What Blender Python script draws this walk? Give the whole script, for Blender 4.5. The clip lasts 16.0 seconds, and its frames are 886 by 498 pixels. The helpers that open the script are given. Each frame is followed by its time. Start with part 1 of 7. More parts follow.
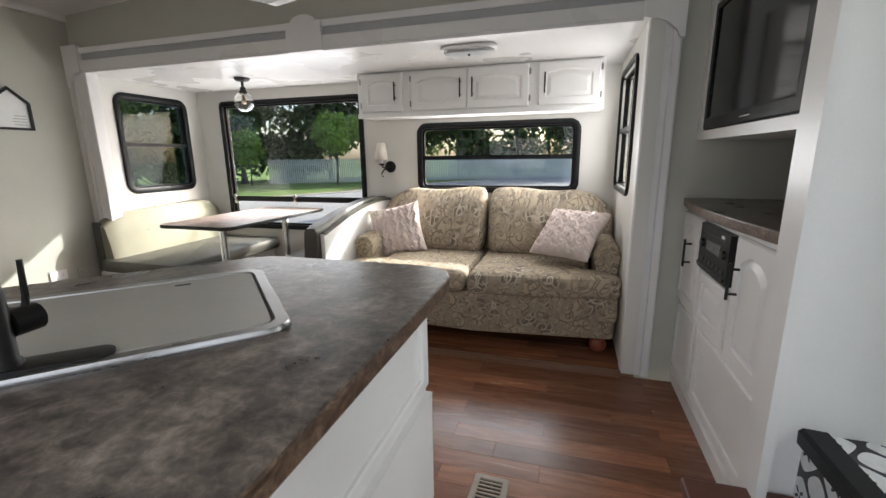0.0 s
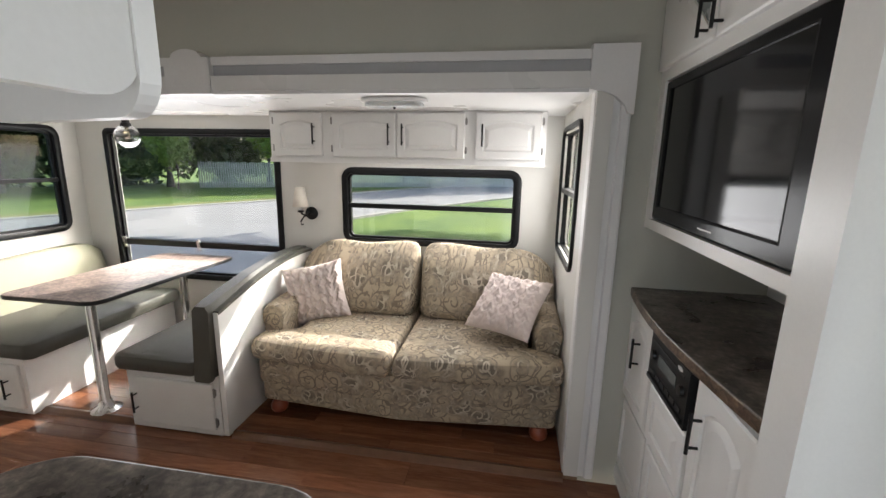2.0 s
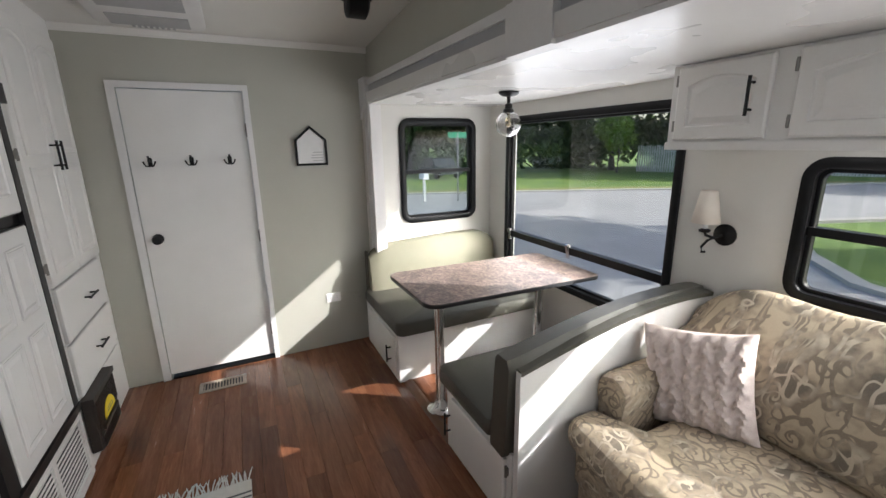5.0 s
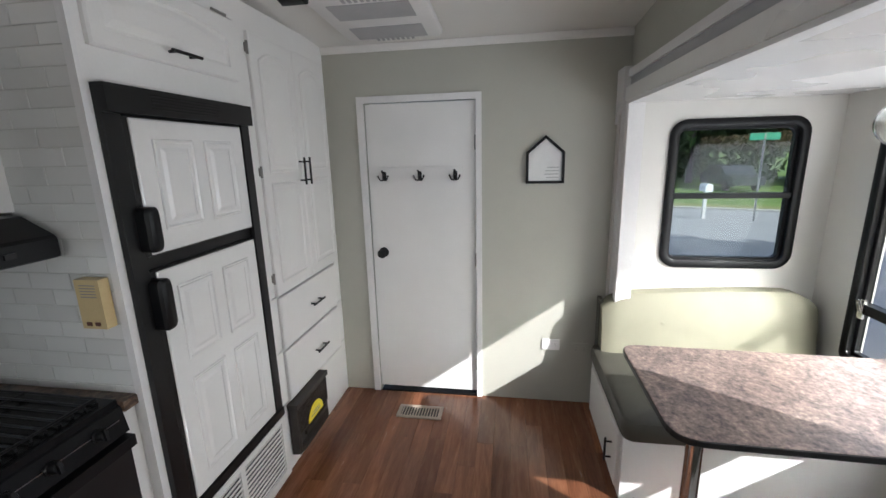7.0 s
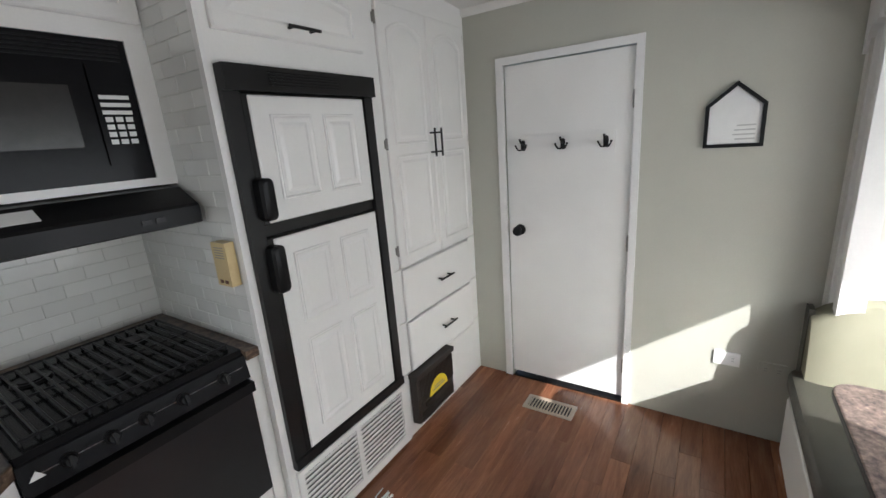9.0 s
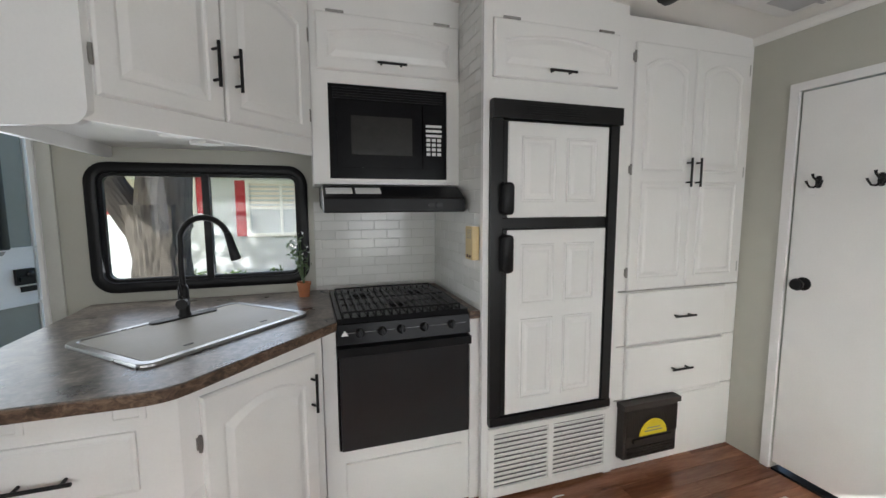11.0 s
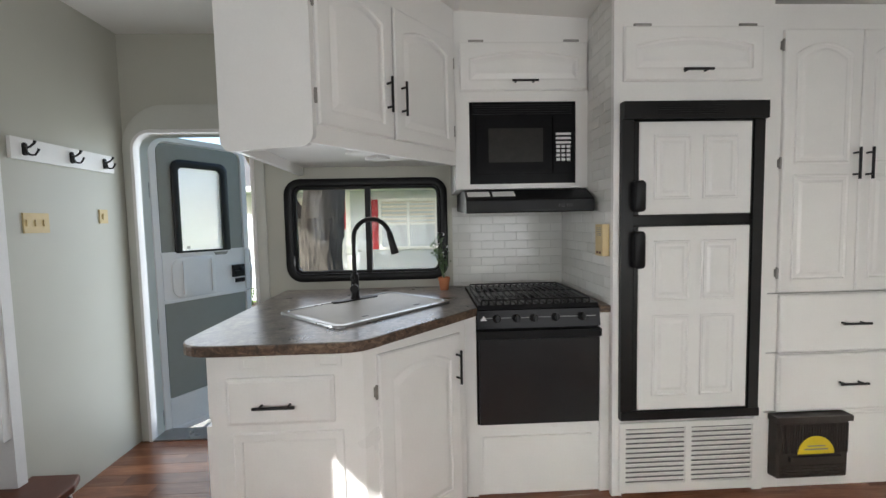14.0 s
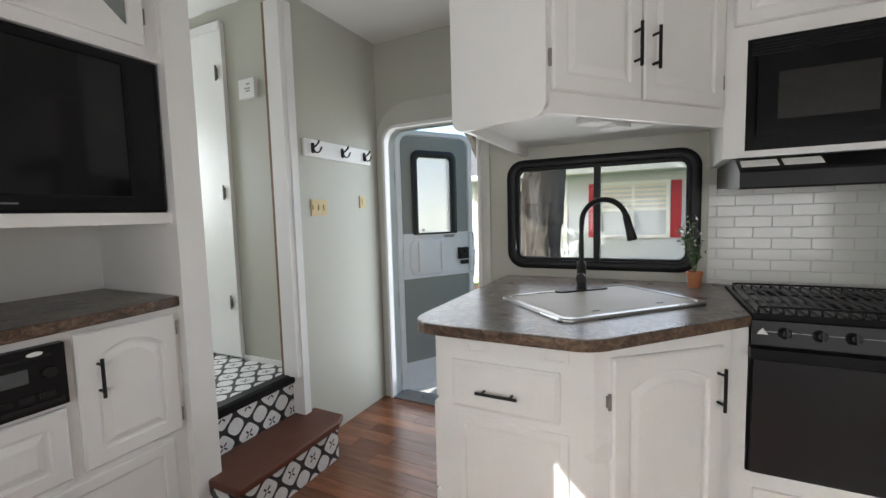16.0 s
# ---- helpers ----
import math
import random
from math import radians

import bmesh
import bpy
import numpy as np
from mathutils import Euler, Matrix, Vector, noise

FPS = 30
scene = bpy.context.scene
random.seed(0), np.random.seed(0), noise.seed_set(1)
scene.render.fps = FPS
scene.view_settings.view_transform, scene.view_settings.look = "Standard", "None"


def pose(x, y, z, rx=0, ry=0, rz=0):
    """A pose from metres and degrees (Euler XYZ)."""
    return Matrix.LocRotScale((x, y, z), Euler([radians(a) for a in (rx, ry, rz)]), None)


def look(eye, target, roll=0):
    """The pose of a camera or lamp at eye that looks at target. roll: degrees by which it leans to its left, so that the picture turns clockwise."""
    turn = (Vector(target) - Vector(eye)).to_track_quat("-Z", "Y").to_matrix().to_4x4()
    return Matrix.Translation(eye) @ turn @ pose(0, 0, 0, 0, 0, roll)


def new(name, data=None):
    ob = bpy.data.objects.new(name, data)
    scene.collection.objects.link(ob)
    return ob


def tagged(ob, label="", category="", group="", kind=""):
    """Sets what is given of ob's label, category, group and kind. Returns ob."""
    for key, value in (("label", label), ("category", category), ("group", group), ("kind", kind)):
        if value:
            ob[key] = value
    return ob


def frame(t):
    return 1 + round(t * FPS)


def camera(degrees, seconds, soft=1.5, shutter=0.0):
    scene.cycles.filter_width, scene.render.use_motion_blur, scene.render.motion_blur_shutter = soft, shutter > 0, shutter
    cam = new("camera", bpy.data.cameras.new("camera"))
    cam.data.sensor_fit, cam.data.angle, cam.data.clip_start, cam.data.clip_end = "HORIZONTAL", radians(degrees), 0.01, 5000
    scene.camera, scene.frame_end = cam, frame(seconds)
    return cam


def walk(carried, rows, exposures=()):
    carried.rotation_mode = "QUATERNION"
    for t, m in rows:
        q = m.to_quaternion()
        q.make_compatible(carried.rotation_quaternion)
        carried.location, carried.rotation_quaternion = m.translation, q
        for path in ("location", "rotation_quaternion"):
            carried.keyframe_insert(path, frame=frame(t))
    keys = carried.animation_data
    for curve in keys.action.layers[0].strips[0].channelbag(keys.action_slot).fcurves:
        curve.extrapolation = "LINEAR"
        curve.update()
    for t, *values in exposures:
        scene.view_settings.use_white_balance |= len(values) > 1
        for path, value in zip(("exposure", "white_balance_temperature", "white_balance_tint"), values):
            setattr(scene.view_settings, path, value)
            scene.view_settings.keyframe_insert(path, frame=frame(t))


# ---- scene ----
cam = camera(93.5, 16.0)
PATH = [
    (0, (0.245, 0.249, 1.274), (-0.31, 2.121, 0.842), -0.7),
    (0.5, (0.215, 0.288, 1.297), (-0.135, 2.222, 0.926), 0.6),
    (1, (0.224, 0.435, 1.322), (-0.035, 2.398, 1.039), 0.2),
    (1.5, (0.263, 0.638, 1.495), (-0.037, 2.582, 1.137), 2.0),
    (2, (0.255, 0.717, 1.619), (-0.05, 2.65, 1.206), 1.1),
    (2.5, (0.165, 0.842, 1.626), (-0.027, 2.784, 1.191), 0.5),
    (3, (0.125, 1.023, 1.632), (-0.244, 2.944, 1.216), -0.2),
    (3.5, (0.181, 1.28, 1.637), (-0.631, 3.057, 1.21), -0.2),
    (4, (0.127, 1.481, 1.609), (-1.056, 3.027, 1.152), -0.3),
    (4.5, (-0.004, 1.655, 1.639), (-1.513, 2.869, 1.141), -1.3),
    (5, (-0.143, 1.791, 1.635), (-1.892, 2.628, 1.145), -1.0),
    (5.2, (-0.209, 1.853, 1.638), (-2.025, 2.535, 1.151), -0.5),
    (7.3, (-0.849, 2.172, 1.688), (-2.742, 1.714, 1.233), -1.9),
    (7.5, (-0.869, 2.23, 1.686), (-2.733, 1.674, 1.219), -2.2),
    (8, (-0.94, 2.244, 1.68), (-2.733, 1.512, 1.18), -3.0),
    (8.2, (-0.975, 2.239, 1.675), (-2.735, 1.433, 1.172), -3.4),
    (10.3, (-1.133, 2.403, 1.506), (-2.21, 0.75, 1.176), -2.0),
    (10.5, (-1.113, 2.461, 1.48), (-2.031, 0.704, 1.218), -0.8),
    (11, (-1.085, 2.658, 1.451), (-1.703, 0.768, 1.235), -0.2),
    (11.5, (-1.05, 2.738, 1.405), (-1.516, 0.802, 1.221), -0.3),
    (12, (-1.001, 2.811, 1.393), (-1.36, 0.849, 1.245), -0.9),
    (12.5, (-0.975, 2.888, 1.38), (-1.284, 0.914, 1.286), -1.3),
    (13, (-0.963, 2.932, 1.385), (-1.243, 0.954, 1.307), -1.4),
    (13.5, (-0.961, 2.91, 1.374), (-1.169, 0.923, 1.29), -1.3),
    (14, (-0.952, 2.866, 1.371), (-1.034, 0.872, 1.243), -1.2),
    (14.5, (-0.937, 2.79, 1.364), (-0.838, 0.8, 1.189), -1.1),
    (15, (-0.914, 2.689, 1.344), (-0.581, 0.727, 1.145), -1.3),
    (15.5, (-0.883, 2.667, 1.348), (-0.28, 0.771, 1.144), -1.4),
    (16, (-0.857, 2.697, 1.346), (0.03, 0.912, 1.182), -1.5),
]
walk(cam, [(t, look(eye, target, roll)) for t, eye, target, roll in PATH], [(0, 1.64, 6260, 10), (2.5, 1.73, 6340, 10), (3.2, 1.66, 6320, 10), (4, 1.28, 6220, 10), (5, 1.36, 6080, 10), (7.5, 1.58, 5850, 9), (10.5, 1.74, 6060, 8), (13, 1.68, 6150, 8), (16, 1.80, 6250, 9)])

# ---- light ----
SUN_WAY = Vector((-0.67, -1.0, -0.72))
world = bpy.data.worlds.new("world")
scene.world = world
world.use_nodes = True
wn = world.node_tree.nodes
sky = wn.new("ShaderNodeTexSky")
sky.sky_type = "NISHITA"
sky.sun_disc = False
sky.sun_elevation = radians(30.9)
sky.sun_rotation = radians(33.8)
sky.dust_density = 3.0
wn["Background"].inputs["Strength"].default_value = 0.15
world.node_tree.links.new(sky.outputs["Color"], wn["Background"].inputs["Color"])
sun = new("sun", bpy.data.lights.new("sun", "SUN"))
sun.data.energy = 3.3
sun.data.angle = radians(0.5)
sun.data.color = (1.0, 0.95, 0.87)
sun.matrix_world = look(-SUN_WAY * 20, (0, 0, 0))


def daylight(name, place, width, height, watts, colour=(1.0, 0.975, 0.965)):
    """The sky's light in an opening; the hall's lamp has none."""
    lamp = new(name, bpy.data.lights.new(name, "AREA"))
    lamp.data.shape, lamp.data.size, lamp.data.size_y, lamp.data.energy = "RECTANGLE", width, height, watts
    lamp.data.color = colour
    lamp.matrix_world = place


daylight("daylight_dinette", look((-2.35, 3.70, 1.2), (-2.35, 2.0, 1.72)), 1.44, 1.06, 5.4)
daylight("daylight_sofa", look((-0.355, 3.77, 1.265), (-0.355, 2.0, 1.78)), 1.22, 0.46, 3.4)
daylight("daylight_side", look((0.565, 3.365, 1.44), (-2.0, 3.365, 1.6)), 0.62, 0.7, 1.5)
daylight("daylight_sink", look((-0.58, 0.22, 1.32), (-0.58, 2.0, 0.7)), 0.94, 0.52, 0.8)
daylight("daylight_entry", look((0.49, 0.13, 1.0), (0.49, 2.0, 1.0)), 0.66, 1.8, 2.2, (0.97, 0.985, 1.0))
# no opening here: added lamp at the closed end wall, for an unseen window
daylight("daylight_hall", look((2.94, 1.28, 1.6), (0.9, 1.28, 1.2)), 0.6, 1.0, 8.5, (0.93, 0.97, 1.0))


# ---- materials ----
def material(name, colour=(0.8, 0.8, 0.8), rough=0.5, metal=0.0, spec=0.5):
    m = bpy.data.materials.new(name)
    m.use_nodes = True
    b = m.node_tree.nodes["Principled BSDF"]
    b.inputs["Base Color"].default_value = (*colour, 1)
    b.inputs["Roughness"].default_value = rough
    b.inputs["Metallic"].default_value = metal
    b.inputs["Specular IOR Level"].default_value = spec
    return m


def node(m, kind, **values):
    n = m.node_tree.nodes.new(kind)
    for k, v in values.items():
        n.inputs[k.replace("_", " ")].default_value = v
    return n


def join(m, a, b):
    m.node_tree.links.new(a, b)


def coords(m, scale=(1, 1, 1), source="Object", turn=(0, 0, 0)):
    tc = m.node_tree.nodes.new("ShaderNodeTexCoord")
    mp = m.node_tree.nodes.new("ShaderNodeMapping")
    mp.inputs["Scale"].default_value = scale
    mp.inputs["Rotation"].default_value = turn
    join(m, tc.outputs[source], mp.inputs["Vector"])
    return mp.outputs["Vector"]


def ramp(m, fac, stops):
    r = m.node_tree.nodes.new("ShaderNodeValToRGB")
    e = r.color_ramp.elements
    while len(e) < len(stops):
        e.new(0.5)
    for s, (p, c) in zip(e, stops):
        s.position, s.color = p, (*c, 1)
    join(m, fac, r.inputs["Fac"])
    return r.outputs["Color"]


def mix(m, fac, a, b, mode="MIX"):
    n = m.node_tree.nodes.new("ShaderNodeMix")
    n.data_type, n.blend_type = "RGBA", mode
    for v, sock in ((fac, n.inputs[0]), (a, n.inputs[6]), (b, n.inputs[7])):
        if isinstance(v, bpy.types.NodeSocket):
            join(m, v, sock)
        elif isinstance(v, (int, float)):
            sock.default_value = v
        else:
            sock.default_value = (*v, 1)
    return n.outputs[2]


def noise_tex(m, vec, scale, detail=3, rough=0.55, distort=0.0):
    n = node(m, "ShaderNodeTexNoise", Scale=scale, Detail=detail, Roughness=rough, Distortion=distort)
    join(m, vec, n.inputs["Vector"])
    return n.outputs["Fac"]


def bump(m, height, strength=0.1, distance=0.01):
    n = node(m, "ShaderNodeBump", Strength=strength, Distance=distance)
    join(m, height, n.inputs["Height"])
    join(m, n.outputs["Normal"], m.node_tree.nodes["Principled BSDF"].inputs["Normal"])


def base(m, sock):
    join(m, sock, m.node_tree.nodes["Principled BSDF"].inputs["Base Color"])


def roughness(m, sock, lo, hi):
    n = node(m, "ShaderNodeMapRange", To_Min=lo, To_Max=hi)
    join(m, sock, n.inputs["Value"])
    join(m, n.outputs["Result"], m.node_tree.nodes["Principled BSDF"].inputs["Roughness"])


def speckled(name, a, b, scale, rough=0.5, metal=0.0, bumps=0.08, fine=None, spec=0.5, rough_span=0.1):
    """Two colours mixed by coarse and fine noise, with a slight relief."""
    m = material(name, a, rough, metal, spec)
    v = coords(m)
    coarse = noise_tex(m, v, scale)
    small = noise_tex(m, v, fine or scale * 9, 4)
    mixed = mix(m, 0.35, coarse, small)
    base(m, ramp(m, mixed, [(0.3, a), (0.7, b)]))
    roughness(m, coarse, max(rough - rough_span, 0.02), min(rough + rough_span, 1))
    bump(m, small, bumps, 0.004)
    return m


WHITE = speckled("white_paint", (0.80, 0.79, 0.77), (0.74, 0.73, 0.71), 3.0, 0.32, bumps=0.05, fine=120)
WHITE_TRIM = speckled("white_plastic", (0.78, 0.77, 0.76), (0.70, 0.69, 0.68), 4.0, 0.38, bumps=0.03, fine=90)
GREY_BAND = speckled("grey_band", (0.42, 0.42, 0.43), (0.36, 0.36, 0.37), 6.0, 0.45, fine=200)
WALL = speckled("greige_wallboard", (0.475, 0.47, 0.41), (0.43, 0.425, 0.37), 1.6, 0.48, bumps=0.06, fine=160)
SLIDE_WALL = speckled("cream_wallboard", (0.68, 0.665, 0.625), (0.625, 0.61, 0.57), 1.7, 0.5, bumps=0.06, fine=160)
CEILING = speckled("ceiling_panel", (0.80, 0.785, 0.75), (0.74, 0.725, 0.69), 1.5, 0.4, bumps=0.05, fine=140)
GLOSS_CEILING = speckled("gloss_ceiling_panel", (0.74, 0.73, 0.71), (0.69, 0.68, 0.66), 1.5, 0.28, bumps=0.015, fine=30, rough_span=0.05)
BLACK = speckled("black_plastic", (0.005, 0.005, 0.0055), (0.009, 0.009, 0.0095), 8, 0.38, bumps=0.04, fine=300, spec=0.22)
BLACK_METAL = speckled("black_metal", (0.007, 0.0068, 0.0068), (0.013, 0.012, 0.012), 14, 0.40, 0.1, bumps=0.03, fine=300, spec=0.3)
BLACK_GLOSS = speckled("black_enamel", (0.008, 0.008, 0.009), (0.012, 0.012, 0.013), 6, 0.20, bumps=0.01, fine=80, rough_span=0.05, spec=0.13)
DARK_TRIM = speckled("dark_grey_trim", (0.007, 0.007, 0.007), (0.012, 0.0115, 0.0115), 8, 0.36, bumps=0.04, fine=260, spec=0.35)
OVEN = speckled("charcoal_oven_glass", (0.012, 0.012, 0.013), (0.016, 0.016, 0.017), 6, 0.30, bumps=0.01, fine=80, rough_span=0.04, spec=0.5)
CHROME = speckled("chrome", (0.72, 0.71, 0.70), (0.64, 0.63, 0.62), 10, 0.16, 1.0, bumps=0.01, fine=120, rough_span=0.06)
STEEL = speckled("brushed_steel", (0.42, 0.42, 0.42), (0.34, 0.34, 0.34), 12, 0.3, 1.0, bumps=0.02, fine=240)
GREY_HARDWARE = speckled("grey_hardware", (0.30, 0.29, 0.27), (0.22, 0.21, 0.20), 30, 0.4, 0.7)
SINK_COVER = speckled("sink_cover", (0.40, 0.38, 0.335), (0.34, 0.325, 0.285), 2.0, 0.5, bumps=0.02, fine=60)
VINYL = speckled("dark_olive_vinyl", (0.058, 0.056, 0.045), (0.085, 0.08, 0.064), 4.0, 0.48, bumps=0.25, fine=420)
CREAM = speckled("cream_upholstery", (0.215, 0.205, 0.145), (0.18, 0.172, 0.12), 3.0, 0.75, bumps=0.3, fine=420)
YELLOWED = speckled("yellowed_plastic", (0.60, 0.47, 0.24), (0.52, 0.40, 0.20), 12, 0.4)
TERRACOTTA = speckled("terracotta", (0.42, 0.16, 0.07), (0.33, 0.12, 0.05), 18, 0.8)
FOOT_WOOD = speckled("red_stained_wood", (0.30, 0.07, 0.03), (0.2, 0.045, 0.02), 22, 0.35)
TREAD = speckled("brown_tread", (0.115, 0.035, 0.018), (0.085, 0.026, 0.014), 7, 0.42, bumps=0.06, fine=120)
BROWN_PLASTIC = speckled("brown_plastic", (0.025, 0.020, 0.017), (0.036, 0.029, 0.024), 9, 0.4)
YELLOW = speckled("yellow_label", (0.75, 0.60, 0.02), (0.68, 0.54, 0.02), 15, 0.5)
DOOR_GREY = speckled("grey_door_panel", (0.26, 0.262, 0.235), (0.23, 0.232, 0.208), 3, 0.5)
SHADE = speckled("linen_shade", (0.76, 0.70, 0.62), (0.70, 0.64, 0.56), 30, 0.9, fine=500, bumps=0.2)
PAPER = speckled("paper", (0.80, 0.80, 0.79), (0.74, 0.74, 0.73), 20, 0.7)
WHITE_GLOSS = speckled("glossy_white_enamel", (0.79, 0.785, 0.77), (0.74, 0.735, 0.72), 3.0, 0.16, bumps=0.03, fine=60, rough_span=0.05)
ENTRY_PAINT = speckled("pale_greige_plastic", (0.53, 0.53, 0.485), (0.48, 0.48, 0.44), 3.0, 0.4, bumps=0.03, fine=90)
INK = material("grey_ink", (0.25, 0.25, 0.25), 0.7)
RAW_EDGE = speckled("raw_wood_edge", (0.22, 0.13, 0.07), (0.15, 0.09, 0.05), 30, 0.7)
LOUVRE_DARK = material("louvre_shadow_board", (0.12, 0.12, 0.12), 0.8)


def glass_material(name, tint, ior=1.5):
    m = material(name, tint, 0.0)
    b = m.node_tree.nodes["Principled BSDF"]
    b.inputs["Transmission Weight"].default_value = 1.0
    b.inputs["IOR"].default_value = ior
    return m


GLASS = glass_material("window_glass", (0.72, 0.735, 0.73), 1.38)
TINTED = glass_material("tinted_glass", (0.44, 0.49, 0.50), 1.3)
CLEAR = glass_material("clear_glass", (0.93, 0.93, 0.93))
KITCHEN_GLASS = glass_material("kitchen_glass", (0.64, 0.66, 0.66), 1.3)
FROSTED = material("frosted_glass", (0.80, 0.82, 0.82), 0.55)
FROSTED.node_tree.nodes["Principled BSDF"].inputs["Transmission Weight"].default_value = 0.75
CAB_GLASS = speckled("obscure_cabinet_glass", (0.23, 0.25, 0.25), (0.19, 0.21, 0.21), 20, 0.25, bumps=0.1, fine=200)
SCREEN = material("dark_screen", (0.006, 0.006, 0.007), 0.09, spec=0.3)


def counter_material():
    m = material("brown_stone_laminate", rough=0.3)
    v = coords(m)
    big = noise_tex(m, v, 5.5, 5, 0.62, 0.6)
    small = noise_tex(m, v, 38, 6, 0.7, 0.4)
    c = ramp(m, mix(m, 0.45, big, small), [(0.38, (0.024, 0.019, 0.016)), (0.46, (0.066, 0.054, 0.046)), (0.54, (0.145, 0.120, 0.10)), (0.64, (0.30, 0.255, 0.21))])
    base(m, c)
    roughness(m, big, 0.22, 0.36)
    bump(m, small, 0.03, 0.002)
    return m


def edge_material():
    m = material("brown_laminate_edge", rough=0.35)
    v = coords(m, (1, 1, 1.6))
    n = noise_tex(m, v, 26, 5, 0.7, 0.8)
    base(m, ramp(m, n, [(0.36, (0.03, 0.018, 0.012)), (0.5, (0.10, 0.062, 0.04)), (0.66, (0.22, 0.15, 0.10))]))
    return m


def table_material():
    m = material("red_brown_stone_laminate", rough=0.46, spec=0.3)
    v = coords(m)
    a = noise_tex(m, v, 9, 5, 0.7, 1.0)
    b = noise_tex(m, v, 55, 5, 0.7)
    base(m, ramp(m, mix(m, 0.5, a, b), [(0.36, (0.05, 0.038, 0.035)), (0.47, (0.15, 0.112, 0.098)), (0.56, (0.26, 0.195, 0.162)), (0.66, (0.42, 0.34, 0.275))]))
    return m


def floor_material(along):
    m = material("cherry_plank_floor", rough=0.3)
    t = m.node_tree
    info = t.nodes.new("ShaderNodeObjectInfo")
    v = coords(m, (1.0, 9, 9) if along == "x" else (9, 1.0, 9))
    shift = node(m, "ShaderNodeVectorMath")
    shift.operation = "ADD"
    join(m, v, shift.inputs[0])
    many = node(m, "ShaderNodeMath")
    many.operation = "MULTIPLY"
    many.inputs[1].default_value = 37.0
    join(m, info.outputs["Random"], many.inputs[0])
    join(m, many.outputs[0], shift.inputs[1])
    g = noise_tex(m, shift.outputs[0], 2.2, 6, 0.62, 0.9)
    f = noise_tex(m, shift.outputs[0], 14, 4, 0.6)
    col = ramp(m, mix(m, 0.3, g, f), [(0.30, (0.125, 0.048, 0.025)), (0.5, (0.225, 0.092, 0.047)), (0.70, (0.32, 0.150, 0.080))])
    tone = ramp(m, info.outputs["Random"], [(0.0, (0.62, 0.58, 0.56)), (0.5, (0.86, 0.83, 0.80)), (1.0, (1.15, 1.08, 1.0))])
    base(m, mix(m, 1.0, col, tone, "MULTIPLY"))
    roughness(m, g, 0.17, 0.32)
    bump(m, f, 0.04, 0.002)
    return m


def damask_material():
    """Scrolling curls, light on olive and dark on tan."""
    m = material("floral_damask", rough=0.85)
    t = m.node_tree

    def calc(op, a, b=0.0, c=0.0):
        n = t.nodes.new("ShaderNodeMath")
        n.operation = op
        for k, s in enumerate((a, b, c)):
            if isinstance(s, bpy.types.NodeSocket):
                join(m, s, n.inputs[k])
            else:
                n.inputs[k].default_value = s
        return n.outputs[0]

    v = coords(m)
    sep = t.nodes.new("ShaderNodeSeparateXYZ")
    join(m, v, sep.inputs[0])
    flat = t.nodes.new("ShaderNodeCombineXYZ")
    join(m, calc("ADD", sep.outputs["X"], calc("MULTIPLY", noise_tex(m, v, 9, 2), 0.05)), flat.inputs[0])
    join(m, calc("SUBTRACT", sep.outputs["Z"], sep.outputs["Y"]), flat.inputs[1])

    def curls(scale, pitch, reach, thin):
        vor = node(m, "ShaderNodeTexVoronoi", Scale=scale)
        vor.voronoi_dimensions = "2D"
        join(m, flat.outputs[0], vor.inputs["Vector"])
        away = t.nodes.new("ShaderNodeVectorMath")
        away.operation = "SUBTRACT"
        join(m, flat.outputs[0], away.inputs[0])
        join(m, vor.outputs["Position"], away.inputs[1])
        d = t.nodes.new("ShaderNodeSeparateXYZ")
        join(m, away.outputs[0], d.inputs[0])
        hue = t.nodes.new("ShaderNodeSeparateColor")
        join(m, vor.outputs["Color"], hue.inputs[0])
        hand = calc("SIGN", calc("SUBTRACT", hue.outputs[0], 0.5))
        angle = calc("ADD", calc("ARCTAN2", d.outputs[1], calc("MULTIPLY", d.outputs[0], hand)), calc("MULTIPLY", hue.outputs[1], 6.28))
        far = calc("SQRT", calc("ADD", calc("MULTIPLY", d.outputs[0], d.outputs[0]), calc("MULTIPLY", d.outputs[1], d.outputs[1])))
        wave = calc("SINE", calc("MULTIPLY_ADD", far, 6.283 / pitch, angle))
        line = ramp(m, wave, [(thin, (0, 0, 0)), (thin + 0.15, (1, 1, 1))])
        near = ramp(m, calc("DIVIDE", far, reach), [(0.85, (1, 1, 1)), (1.0, (0, 0, 0))])
        return mix(m, 1.0, line, near, "MULTIPLY")

    big = curls(7.2, 0.043, 0.088, 0.66)
    small = curls(13.0, 0.032, 0.038, 0.70)
    vine = ramp(m, calc("SINE", calc("MULTIPLY", noise_tex(m, v, 6.0, 2), 32.0)), [(0.80, (0, 0, 0)), (0.93, (1, 1, 1))])
    scroll = mix(m, 1.0, mix(m, 1.0, big, small, "LIGHTEN"), vine, "LIGHTEN")
    patch = ramp(m, noise_tex(m, v, 8.0, 3), [(0.38, (0, 0, 0)), (0.55, (1, 1, 1))])
    ground = mix(m, patch, (0.150, 0.122, 0.095), (0.46, 0.370, 0.258))
    motif = mix(m, patch, (0.54, 0.46, 0.35), (0.20, 0.160, 0.118))
    weave = noise_tex(m, v, 380, 2)
    col = mix(m, scroll, ground, motif)
    base(m, mix(m, 0.12, col, ramp(m, weave, [(0.3, (0.12, 0.1, 0.07)), (0.7, (0.6, 0.52, 0.4))])))
    bump(m, weave, 0.35, 0.002)
    return m


